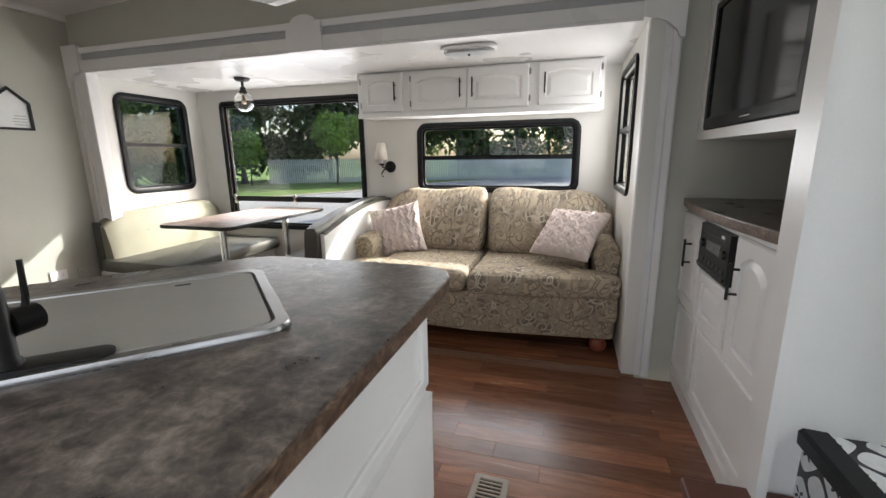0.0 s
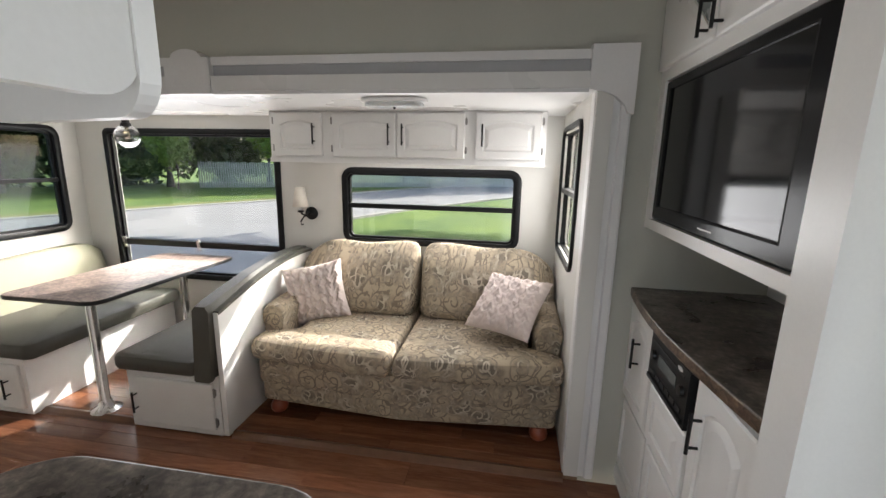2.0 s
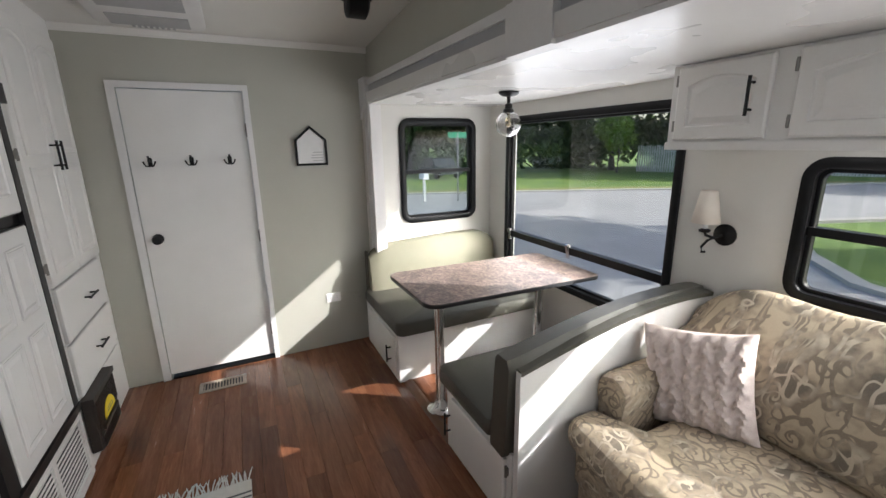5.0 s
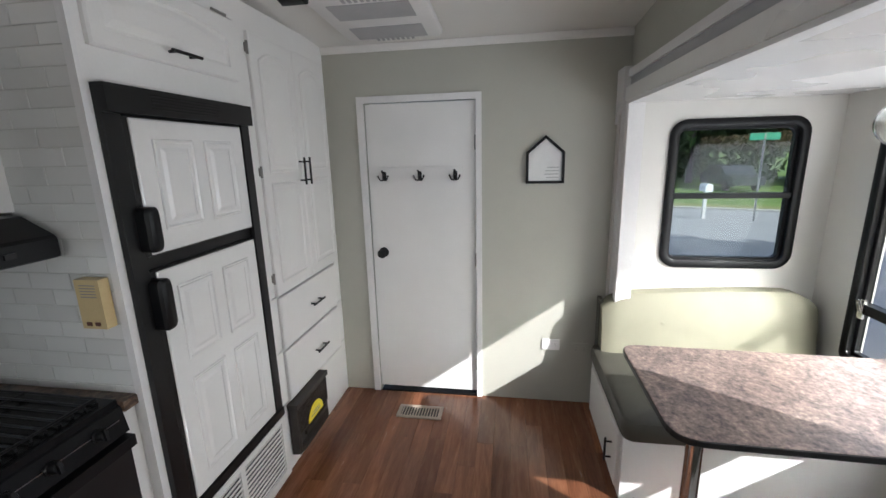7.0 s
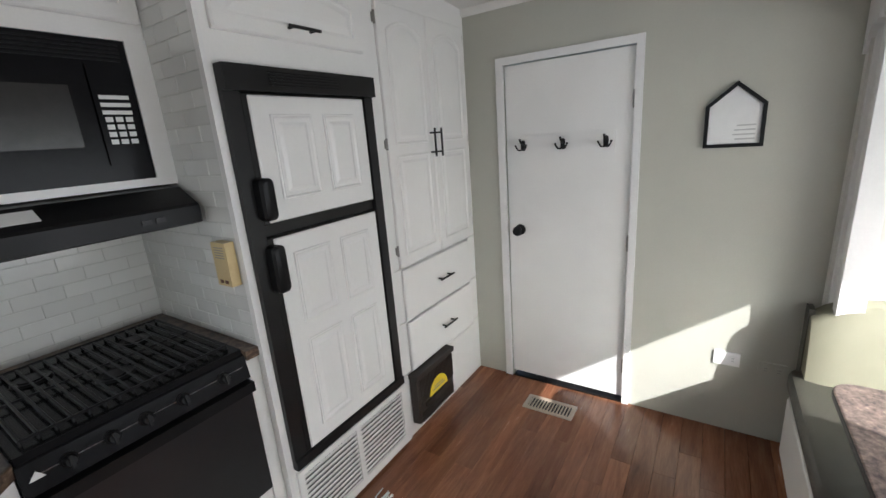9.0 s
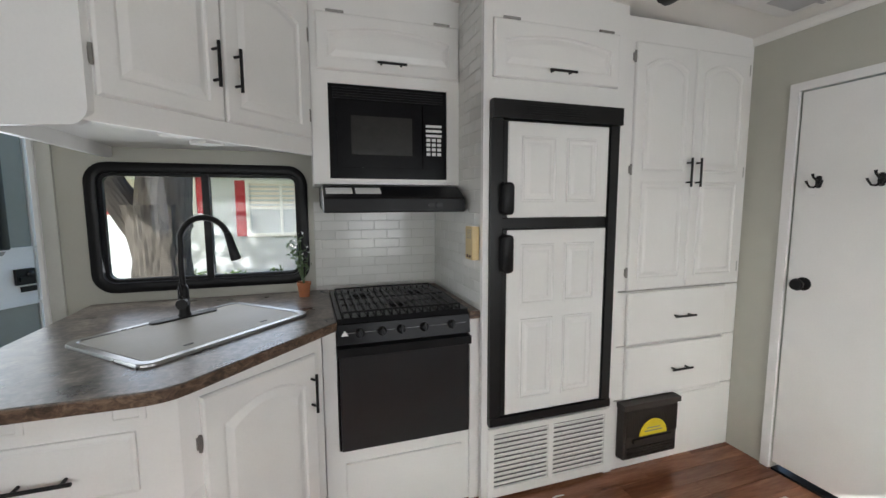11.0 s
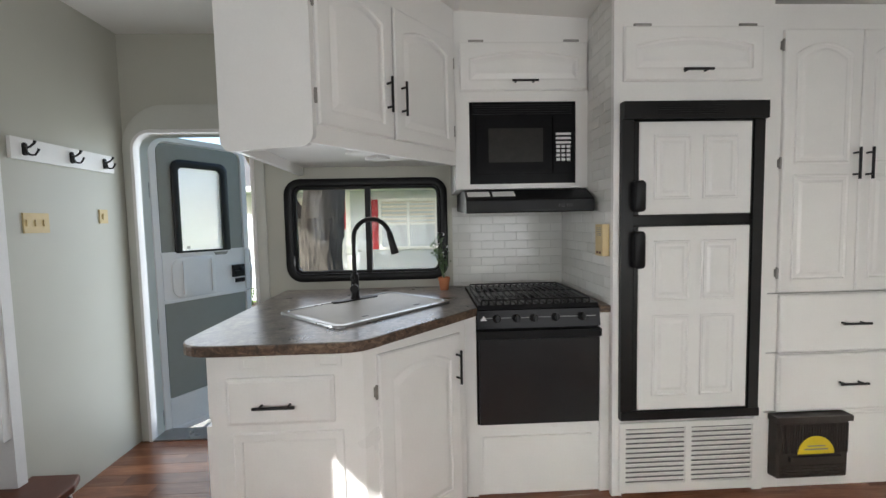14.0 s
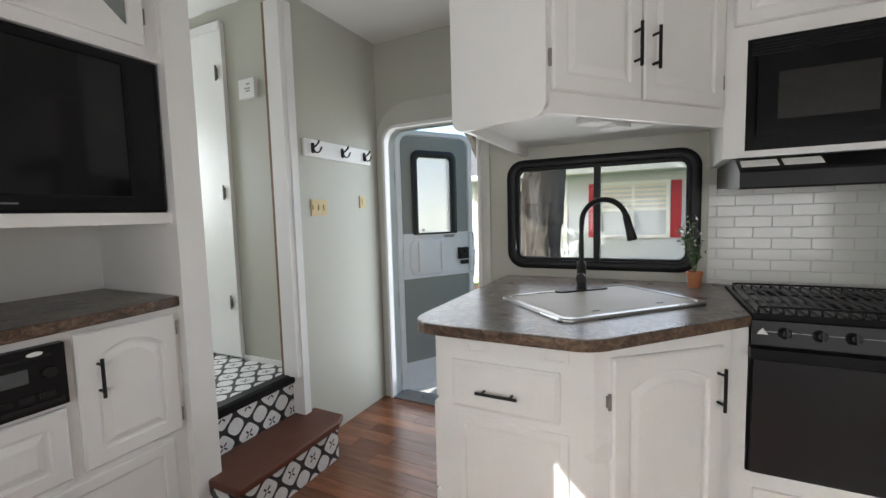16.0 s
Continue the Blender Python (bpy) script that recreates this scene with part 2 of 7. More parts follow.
def knit_material():
    m = material("pink_cable_knit", (0.70, 0.58, 0.53), 0.95)
    v = coords(m)
    n = noise_tex(m, v, 260, 3)
    base(m, ramp(m, n, [(0.3, (0.66, 0.545, 0.50)), (0.7, (0.78, 0.68, 0.63))]))
    bump(m, n, 0.6, 0.004)
    return m


def pattern_tile_material():
    """Black lattice and flower on white, printed on sheet tile, 0.19 m repeat."""
    m = material("patterned_vinyl_tile", (0.8, 0.8, 0.8), 0.4)
    t = m.node_tree
    geo = t.nodes.new("ShaderNodeNewGeometry")
    sep = t.nodes.new("ShaderNodeSeparateXYZ")
    join(m, geo.outputs["Position"], sep.inputs[0])

    def mathn(op, a, b=None, c=None):
        n = t.nodes.new("ShaderNodeMath")
        n.operation = op
        for k, s in enumerate((a, b, c)):
            if isinstance(s, bpy.types.NodeSocket):
                join(m, s, n.inputs[k])
            elif s is not None:
                n.inputs[k].default_value = s
        return n.outputs[0]

    run = mathn("SUBTRACT", sep.outputs["X"], sep.outputs["Z"])
    tw = 2 * math.pi / 0.145
    cu = mathn("COSINE", mathn("MULTIPLY", run, tw))
    cv = mathn("COSINE", mathn("MULTIPLY", sep.outputs["Y"], tw))
    lattice = mathn("ADD", cu, cv)
    line = mathn("LESS_THAN", mathn("ABSOLUTE", mathn("ADD", lattice, 0.25)), 0.42)
    su = mathn("ABSOLUTE", mathn("SINE", mathn("MULTIPLY", run, tw / 2)))
    sv = mathn("ABSOLUTE", mathn("SINE", mathn("MULTIPLY", sep.outputs["Y"], tw / 2)))
    near = mathn("GREATER_THAN", lattice, 1.05)
    petal = mathn("LESS_THAN", mathn("ABSOLUTE", mathn("SUBTRACT", su, sv)), 0.13)
    ringed = mathn("LESS_THAN", mathn("ADD", su, sv), 0.75)
    hole = mathn("GREATER_THAN", mathn("ADD", su, sv), 0.16)
    flower = mathn("MULTIPLY", mathn("MULTIPLY", near, petal), mathn("MULTIPLY", ringed, hole))
    ink = mathn("MAXIMUM", line, flower)
    n = noise_tex(m, coords(m), 40, 3)
    pale = ramp(m, n, [(0.3, (0.66, 0.66, 0.65)), (0.7, (0.76, 0.76, 0.75))])
    base(m, mix(m, ink, pale, (0.018, 0.018, 0.019)))
    return m


COUNTER, EDGE, TABLE = counter_material(), edge_material(), table_material()
PLANK = floor_material("x")
DAMASK, KNIT, PATTERN = damask_material(), knit_material(), pattern_tile_material()
TILE = material("white_glazed_tile", (0.70, 0.70, 0.675), 0.12)
_v = coords(TILE, source="Object")
bump(TILE, noise_tex(TILE, _v, 14, 2), 0.12, 0.01)
_i = TILE.node_tree.nodes.new("ShaderNodeObjectInfo")
base(TILE, ramp(TILE, _i.outputs["Random"], [(0, (0.66, 0.66, 0.635)), (1, (0.74, 0.74, 0.715))]))
# grout kept darker than the tile to put the joints' shadow into its colour
GROUT = speckled("grout", (0.60, 0.60, 0.57), (0.54, 0.54, 0.51), 40, 0.9)


# ---- shapes ----
def box(bm, lo, hi, m=None):
    x0, y0, z0 = lo
    x1, y1, z1 = hi
    vs = [bm.verts.new(p) for p in ((x0, y0, z0), (x1, y0, z0), (x1, y1, z0), (x0, y1, z0), (x0, y0, z1), (x1, y0, z1), (x1, y1, z1), (x0, y1, z1))]
    for f in ((0, 3, 2, 1), (4, 5, 6, 7), (0, 1, 5, 4), (1, 2, 6, 5), (2, 3, 7, 6), (3, 0, 4, 7)):
        bm.faces.new([vs[k] for k in f])
    if m is not None:
        for v in vs:
            v.co = m @ v.co
    return vs


def loft(bm, loops, cap=True, m=None, round_again=False):
    """Bridges closed loops of equal length; caps both ends, or joins the last to the first."""
    rows = [[bm.verts.new(m @ Vector(p) if m is not None else p) for p in lp] for lp in loops]
    n = len(rows[0])
    pairs = list(zip(rows, rows[1:])) + ([(rows[-1], rows[0])] if round_again else [])
    for a, b in pairs:
        for k in range(n):
            bm.faces.new((a[k], a[(k + 1) % n], b[(k + 1) % n], b[k]))
    if cap and not round_again:
        bm.faces.new(rows[0][::-1])
        bm.faces.new(rows[-1])
    return rows


def rounded(u0, u1, v0, v1, r, seg=6, only=None):
    """A rectangle's outline with rounded corners, as (u, v); r one radius or four (from the corner u1 v1, against the clock)."""
    rs = r if isinstance(r, (tuple, list)) else (r, r, r, r)
    pts = []
    for (cu, cv, su, sv), a0, rad in zip(((u1, v1, -1, -1), (u0, v1, 1, -1), (u0, v0, 1, 1), (u1, v0, -1, 1)), (0, 90, 180, 270), rs):
        for k in range(seg + 1):
            a = radians(a0 + 90 * k / seg)
            pts.append((cu + su * rad + rad * math.cos(a), cv + sv * rad + rad * math.sin(a)))
    return pts


def circle(r, z, n=20, cx=0.0, cy=0.0):
    return [(cx + r * math.cos(2 * math.pi * k / n), cy + r * math.sin(2 * math.pi * k / n), z) for k in range(n)]


def turned(bm, profile, n=20, m=None, cap=True):
    """A lathe shape round local z from (radius, height) pairs."""
    return loft(bm, [circle(max(r, 0.0004), z, n) for r, z in profile], cap, m)


def rod(bm, a, b, r, n=10):
    a, b = Vector(a), Vector(b)
    m = Matrix.Translation(a) @ (b - a).to_track_quat("Z", "Y").to_matrix().to_4x4()
    turned(bm, [(r, 0), (r, (b - a).length)], n, m)


def tube(bm, pts, r, n=10):
    """A bent rod along points."""
    pts = [Vector(p) for p in pts]
    loops = []
    for k, p in enumerate(pts):
        d = (pts[min(k + 1, len(pts) - 1)] - pts[max(k - 1, 0)]).normalized()
        q = d.to_track_quat("Z", "Y")
        rr = r[k] if isinstance(r, (list, tuple)) else r
        loops.append([p + q @ Vector((rr * math.cos(2 * math.pi * j / n), rr * math.sin(2 * math.pi * j / n), 0)) for j in range(n)])
    loft(bm, loops)


def face_at(origin, normal):
    """Local x along a face, y outward, z up."""
    nrm = Vector(normal).normalized()
    up = Vector((0, 0, 1))
    u = nrm.cross(up)
    m = Matrix((( u.x, nrm.x, 0, origin[0]), (u.y, nrm.y, 0, origin[1]), (u.z, nrm.z, 1, origin[2]), (0, 0, 0, 1)))
    return m


def mesh_of(name, bm, mat, smooth=False, bevel=0.0):
    if bevel:
        bmesh.ops.bevel(bm, geom=[e for e in bm.edges if len(e.link_faces) == 2 and e.calc_face_angle(0) > 0.6], offset=bevel, segments=2, affect="EDGES", clamp_overlap=True)
    bmesh.ops.recalc_face_normals(bm, faces=bm.faces)
    me = bpy.data.meshes.new(name)
    for f in bm.faces:
        f.smooth = bool(smooth)
    if smooth:
        for e in bm.edges:
            if len(e.link_faces) == 2 and e.calc_face_angle(0) > 0.7:
                e.smooth = False
    bm.to_mesh(me)
    bm.free()
    for mm in (mat if isinstance(mat, (list, tuple)) else [mat]):
        me.materials.append(mm)
    return me


def part(name, bm, mat, parent=None, label="", smooth=False, bevel=0.0):
    ob = new(name, mesh_of(name, bm, mat, smooth, bevel))
    if parent is not None:
        ob.parent = parent
        if parent.type == "EMPTY":
            ob.matrix_parent_inverse = Matrix.Translation(parent.location).inverted()
    if label:
        ob["label"] = label
    return ob


def thing(name, at, label, category, group=""):
    e = new(name)
    e.location = at
    e.empty_display_size = 0.1
    return tagged(e, label, category, group)


def bm_box(lo, hi, m=None):
    bm = bmesh.new()
    box(bm, lo, hi, m)
    return bm


def structure(name, bm, mat, label="", smooth=False, bevel=0.0):
    return tagged(part(name, bm, mat, None, "", smooth, bevel), label, "", "", "structure")


def wall_panel(bm, m, u0, u1, z0, z1, thick, holes=()):
    """A wall in local x, z with thickness behind its face (local -y), and rectangular openings (u0, u1, z0, z1)."""
    us = sorted({u0, u1, *[h[0] for h in holes], *[h[1] for h in holes]})
    zs = sorted({z0, z1, *[h[2] for h in holes], *[h[3] for h in holes]})
    for a, b in zip(us, us[1:]):
        for c, d in zip(zs, zs[1:]):
            cu, cz = (a + b) / 2, (c + d) / 2
            if not any(h[0] < cu < h[1] and h[2] < cz < h[3] for h in holes):
                box(bm, (a, -thick, c), (b, 0, d), m)


def ring(bm, m, outer, inner, y0, y1, lip=0.004):
    """A moulded frame between two outlines in local x, z, from depth y0 to y1."""
    o0 = [(u, y0, v) for u, v in outer]
    o1 = [(u, y1 - lip, v) for u, v in outer]
    cu = sum(u for u, v in outer) / len(outer)
    cv = sum(v for u, v in outer) / len(outer)
    o2 = [(u + (i[0] - u) * 0.12, y1, v + (i[1] - v) * 0.12) for (u, v), i in zip(outer, inner)]
    i2 = [(u + (i[0] - u) * 0.88, y1, v + (i[1] - v) * 0.88) for (u, v), i in zip(outer, inner)]
    i1 = [(u, y1 - lip, v) for u, v in inner]
    i0 = [(u, y0, v) for u, v in inner]
    loft(bm, [o0, o1, o2, i2, i1, i0], False, m, True)


def pull(parent, m, u, z, length, upright=True, mat=None):
    """A bar handle on two posts, standing off a face."""
    bm = bmesh.new()
    h = length / 2
    ax = Vector((0, 0, 1)) if upright else Vector((1, 0, 0))
    c = Vector((u, 0, z))
    rod(bm, m @ (c - ax * h + Vector((0, 0.032, 0))), m @ (c + ax * h + Vector((0, 0.032, 0))), 0.006)
    for s in (-0.68, 0.68):
        rod(bm, m @ (c + ax * h * s), m @ (c + ax * h * s + Vector((0, 0.032, 0))), 0.005)
    return part("handle", bm, mat or BLACK_METAL, parent, "black metal bar handle", True)


def hinge(parent, m, u, z, h=0.055, flat=False):
    bm = bmesh.new()
    if flat:
        rod(bm, m @ Vector((u - h / 2, 0.012, z)), m @ Vector((u + h / 2, 0.012, z)), 0.007, 8)
    else:
        rod(bm, m @ Vector((u, 0.010, z - h / 2)), m @ Vector((u, 0.010, z + h / 2)), 0.006, 8)
        box(bm, (u - 0.008, 0, z - h * 0.35), (u + 0.008, 0.008, z + h * 0.35), m)
    return part("hinge", bm, GREY_HARDWARE, parent, "dull grey metal hinge", True)


def panel_door(parent, m, u0, u1, z0, z1, arch=0.035, rail=0.055, mat=None, name="door", panels=None, label="", thick=0.02, y=0.0):
    """A framed door leaf with raised panels; arch: the rise of the panel's top edge."""
    bm = bmesh.new()
    t = thick
    boxes = panels or [(u0 + rail, u1 - rail, z0 + rail, z1 - rail, arch)]

    def outline(a, b, c, d, rise, n=10):
        pts = [(a, c), (b, c)]
        pts += [(b + (a - b) * k / n, d - rise + rise * (1 - (2 * k / n - 1) ** 2)) for k in range(n + 1)]
        return pts

    # flat slab with a softened rim
    rim = rounded(u0, u1, z0, z1, 0.003, 2)
    rim2 = rounded(u0 + 0.006, u1 - 0.006, z0 + 0.006, z1 - 0.006, 0.002, 2)
    depth = t - 0.009
    if len(boxes) == 1:
        a, b, c, d, rise = boxes[0]

        def big(off, yy, e=0.0):
            pts = outline(u0 + off, u1 - off, z0 + off, z1 - off, 0.0)
            return [(p, yy + y, q) for p, q in pts]

        def small(off, yy):
            return [(p, yy + y, q) for p, q in outline(a + off, b - off, c + off, d - off, rise)]

        loft(bm, [big(0, 0), big(0, t - 0.006), big(0.007, t), small(0, t), small(0.004, t - 0.008), small(0.012, t - 0.009), small(0.034, t - 0.001), small(0.037, t)], True, m)
    else:
        loft(bm, [[(p, y, q) for p, q in rim], [(p, y + t - 0.005, q) for p, q in rim], [(p, y + t, q) for p, q in rim2]], True, m)
        for a, b, c, d, rise in boxes:
            def small(off, yy):
                return [(p, yy + y, q) for p, q in outline(a + off, b - off, c + off, d - off, rise)]
            loft(bm, [small(-0.008, t - 0.002), small(-0.006, t + 0.006), small(0.0, t + 0.007), small(0.006, t + 0.0015), small(0.02, t + 0.0015), small(0.034, t + 0.007)], True, m)
    return part(name, bm, mat or WHITE, parent, label)


def slab(bm, outline, z0, z1, r=0.01, m=None):
    """A flat board from an outline (x, y) with a rounded rim."""
    c = Vector((sum(p[0] for p in outline) / len(outline), sum(p[1] for p in outline) / len(outline)))

    def inset(k):
        n = len(outline)
        out = []
        for j in range(n):
            p0, p, p1 = Vector(outline[j - 1]), Vector(outline[j]), Vector(outline[(j + 1) % n])
            e0, e1 = (p - p0).normalized(), (p1 - p).normalized()
            nn = (Vector((-e0.y, e0.x)) + Vector((-e1.y, e1.x)))
            nn = nn / max(nn.length_squared / 2, 0.4) if nn.length else nn
            out.append(p + nn * k)
        return out
    loops = []
    for k, z in ((r, z0), (r * 0.3, z0 + r * 0.3), (0, z0 + r), (0, z1 - r), (r * 0.3, z1 - r * 0.3), (r, z1)):
        loops.append([(p.x, p.y, z) for p in inset(k)])
    loft(bm, loops, True, m)


def fillet(points, radii, seg=7):
    """Rounds the corners of a polygon (against the clock) by the radii."""
    out = []
    n = len(points)
    for k in range(n):
        p0, p, p1 = Vector(points[k - 1]), Vector(points[k]), Vector(points[(k + 1) % n])
        r = radii[k] if isinstance(radii, (list, tuple)) else radii
        if r <= 0:
            out.append(tuple(p))
            continue
        a, b = (p0 - p).normalized(), (p1 - p).normalized()
        half = a.angle(b) / 2
        d = min(r / math.tan(half), (p0 - p).length * 0.49, (p1 - p).length * 0.49)
        s, e = p + a * d, p + b * d
        for j in range(seg + 1):
            w = j / seg
            out.append(tuple(s * (1 - w) ** 2 + p * 2 * w * (1 - w) + e * w ** 2))
    return out


def cushion(bm, size, m=None, puff=0.25, n=14, power=3.2, crown=0.0):
    """A soft box, x by y by z, centred on its base, with bulging sides."""
    sx, sy, sz = (s / 2 for s in size)
    loops = []
    rows = 9
    for k in range(rows + 1):
        a = -math.pi / 2 + math.pi * k / rows
        z = math.copysign(abs(math.sin(a)) ** (2 / power), math.sin(a))
        w = max(abs(math.cos(a)), 0.0) ** (2 / power) if 0 < k < rows else 0.55
        lp = []
        q = n * 4
        for j in range(q):
            b = 2 * math.pi * j / q
            cx = math.copysign(abs(math.cos(b)) ** (2 / (power * 1.6)), math.cos(b))
            cy = math.copysign(abs(math.sin(b)) ** (2 / (power * 1.6)), math.sin(b))
            wob = 1.0
            lift = crown * (1 - cx * cx) * (1 - cy * cy) if z > 0 else 0
            lp.append((sx * cx * (1 - puff * (1 - w)) * wob, sy * cy * (1 - puff * (1 - w)) * wob, sz + sz * z + lift))
        loops.append(lp)
    loft(bm, loops, True, m)


def faced_board(bm, face_name, face_mat, edge_name, edge_mat, parent):
    """A board whose flat faces and edge band are parts of their own."""
    bm.normal_update()
    rim = bm.copy()
    bmesh.ops.delete(bm, geom=[f for f in bm.faces if abs(f.normal.z) <= 0.85], context="FACES")
    bmesh.ops.delete(rim, geom=[f for f in rim.faces if abs(f.normal.z) > 0.85], context="FACES")
    part(face_name, bm, face_mat, parent)
    part(edge_name, rim, edge_mat, parent)



# ---- setting ----
XB, YK, YS, XH = -3.466, 0.16, 2.76, 0.913          # back wall, kitchen wall, slide wall, hook wall
SXL, SXR, SYB, SZ = -3.42, 0.605, 3.845, 1.94       # slide-out: side walls, rear wall, ceiling
K = face_at((0, YK, 0), (0, 1, 0))
B = face_at((XB, 0, 0), (1, 0, 0))
S = face_at((0, YS, 0), (0, -1, 0))
R = face_at((0, SYB, 0), (0, -1, 0))
SL = face_at((SXL, 0, 0), (1, 0, 0))
SR = face_at((SXR, 0, 0), (-1, 0, 0))
H = face_at((XH, 0, 0), (-1, 0, 0))


def ceil_z(x):
    return 2.345 + 0.06 * min(max(x - XB, 0), 3.6)


bm = bmesh.new()
wall_panel(bm, K, -3.58, 1.0, -0.1, 2.62, 0.09, [(-1.06, -0.095, 1.04, 1.627), (0.13, 0.85, 0.0, 1.95)])
structure("wall_kitchen", bm, WALL, "greige painted wallboard with a sink window and the entry opening")
bm = bmesh.new()
wall_panel(bm, B, -2.84, -0.16, -0.1, 2.62, 0.09, [(-1.88, -1.16, 0.0, 2.01)])
structure("wall_back", bm, WALL, "greige painted wallboard with faint panel seams")
bm = bmesh.new()
wall_panel(bm, S, -1.5, 3.58, -0.1, 2.62, 0.10, [(-SXR - 0.03, -SXL + 0.03, -0.1, SZ + 0.03)])
structure("wall_slide", bm, WALL, "greige painted wall with the wide slide-out opening")
bm = bmesh.new()
wall_panel(bm, R, -0.70, 3.50, 0.0, 2.0, 0.07, [(1.60, 3.11, 0.61, 1.80), (-0.295, 1.005, 1.0, 1.53)])
structure("wall_slide_rear", bm, SLIDE_WALL, "cream wallboard with two black-framed windows")
bm = bmesh.new()
wall_panel(bm, SL, -3.845, -2.70, 0.0, 2.0, 0.07, [(-3.65, -3.02, 1.025, 1.80)])
structure("wall_slide_left", bm, SLIDE_WALL, "cream slide-out end wall with a tinted window")
bm = bmesh.new()
wall_panel(bm, SR, 2.70, 3.845, 0.0, 2.0, 0.07, [(3.035, 3.70, 1.06, 1.81)])
structure("wall_slide_right", bm, SLIDE_WALL, "cream slide-out end wall with a tall window")
bm = bmesh.new()
wall_panel(bm, H, YK, 0.96, -0.1, 2.62, 0.09)
wall_panel(bm, H, 0.96, 1.64, 2.50, 2.62, 0.09)
structure("wall_hook", bm, WALL, "greige painted wall beside the entry")

# ceilings
bm = bmesh.new()
xs = [XB - 0.1, XB, 0.13, 1.0]
loft(bm, [[(x, 0.05, ceil_z(x)), (x, 2.86, ceil_z(x)), (x, 2.86, 2.72), (x, 0.05, 2.72)] for x in xs])
structure("ceiling", bm, CEILING, "off-white ceiling panels with thin seams")
bm = bmesh.new()
for x in (-2.36, -1.14, 0.06):
    box(bm, (x - 0.012, 0.16, ceil_z(x) - 0.003), (x + 0.012, 2.76, ceil_z(x) + 0.01))
structure("trim", bm, WHITE_TRIM, "thin ceiling seam strips")
bm = bm_box((SXL - 0.07, 2.70, SZ), (SXR + 0.07, SYB + 0.07, SZ + 0.07))
structure("ceiling_slide", bm, GLOSS_CEILING, "glossy white slide-out ceiling")
bm = bmesh.new()
loft(bm, [[(XB, YK, z0), (XB + d, YK, z0), (XB + d, YS, z0), (XB, YS, z0)] for z0, d in ((2.303, 0.008), (2.313, 0.014), (2.344, 0.020))])
structure("trim_back", bm, CEILING, "narrow ceiling cove strip")

structure("ceiling_hall", bm_box((1.0, 0.8, 2.64), (3.1, 2.9, 2.72)), CEILING, "white hall ceiling")
# floors
structure("floor", bm_box((-3.56, 0.06, -0.08), (1.0, 2.70, -0.006)), RAW_EDGE, "cherry-brown wood-look planks")
structure("floor_slide", bm_box((SXL - 0.07, 2.69, -0.08), (SXR + 0.07, 3.92, 0.012)), RAW_EDGE, "cherry-brown slide-out floor")

# raised front hall behind the steps
bm = bmesh.new()
box(bm, (0.975, 0.905, 0.0), (3.0, 1.66, 0.445))
structure("floor_hall", bm, PATTERN, "black and white patterned hall floor")
bm = bmesh.new()
wall_panel(bm, face_at((0, 0.905, 0), (0, 1, 0)), 1.003, 3.0, 0.0, 2.72, 0.08)
structure("wall_hall_right", bm, WALL, "greige hall wall")
bm = bmesh.new()
wall_panel(bm, face_at((0, 1.66, 0), (0, -1, 0)), -3.0, -1.47, 0.0, 2.72, 0.08)
structure("wall_hall_left", bm, WALL, "greige hall wall")
bm = bmesh.new()
wall_panel(bm, face_at((3.0, 0, 0), (-1, 0, 0)), 0.82, 1.74, 0.0, 2.72, 0.08)
structure("wall_hall_end", bm, WALL, "greige hall end wall")


# ---- windows ----
def window(name, m, u0, u1, z0, z1, glass, label, bars=(), upbars=(), r=0.09, w=0.045, proud=0.018, depth=0.07, mat=None):
    w_ob = thing(name, m @ Vector(((u0 + u1) / 2, 0, z0)), label, "window")
    w_ob["kind"] = "structure"
    mat = mat or BLACK
    bm = bmesh.new()
    ring(bm, m, rounded(u0, u1, z0, z1, r), rounded(u0 + w, u1 - w, z0 + w, z1 - w, max(r - w, 0.02)), -depth + 0.02, proud)
    part("window_frame", bm, mat, w_ob, "black rounded window frame", True)
    bm = bmesh.new()
    ring(bm, m, rounded(u0 + w * 0.8, u1 - w * 0.8, z0 + w * 0.8, z1 - w * 0.8, max(r - w * 0.8, 0.02)), rounded(u0 + w + 0.016, u1 - w - 0.016, z0 + w + 0.016, z1 - w - 0.016, max(r - w - 0.012, 0.012)), -0.045, -0.012, 0.003)
    part("inner_frame", bm, mat, w_ob, "", True)
    for z, h in bars:
        part("window_bar", bm_box((u0 + w, -0.05, z - h / 2), (u1 - w, 0.002, z + h / 2), m), mat, w_ob, "", bevel=0.004)
    for u, h in upbars:
        part("window_bar", bm_box((u - h / 2, -0.05, z0 + w), (u + h / 2, 0.002, z1 - w), m), mat, w_ob, "", bevel=0.004)
    zs = [z0 + w] + [b[0] for b in bars] + [z1 - w]
    us = [u0 + w] + [b[0] for b in upbars] + [u1 - w]
    for a, b in zip(zs, zs[1:]):
        for c, d in zip(us, us[1:]):
            pane = part("pane", bm_box((c - 0.003, -0.034, a - 0.003), (d + 0.003, -0.030, b + 0.003), m), glass, w_ob)
            pane.visible_shadow = False
    return w_ob


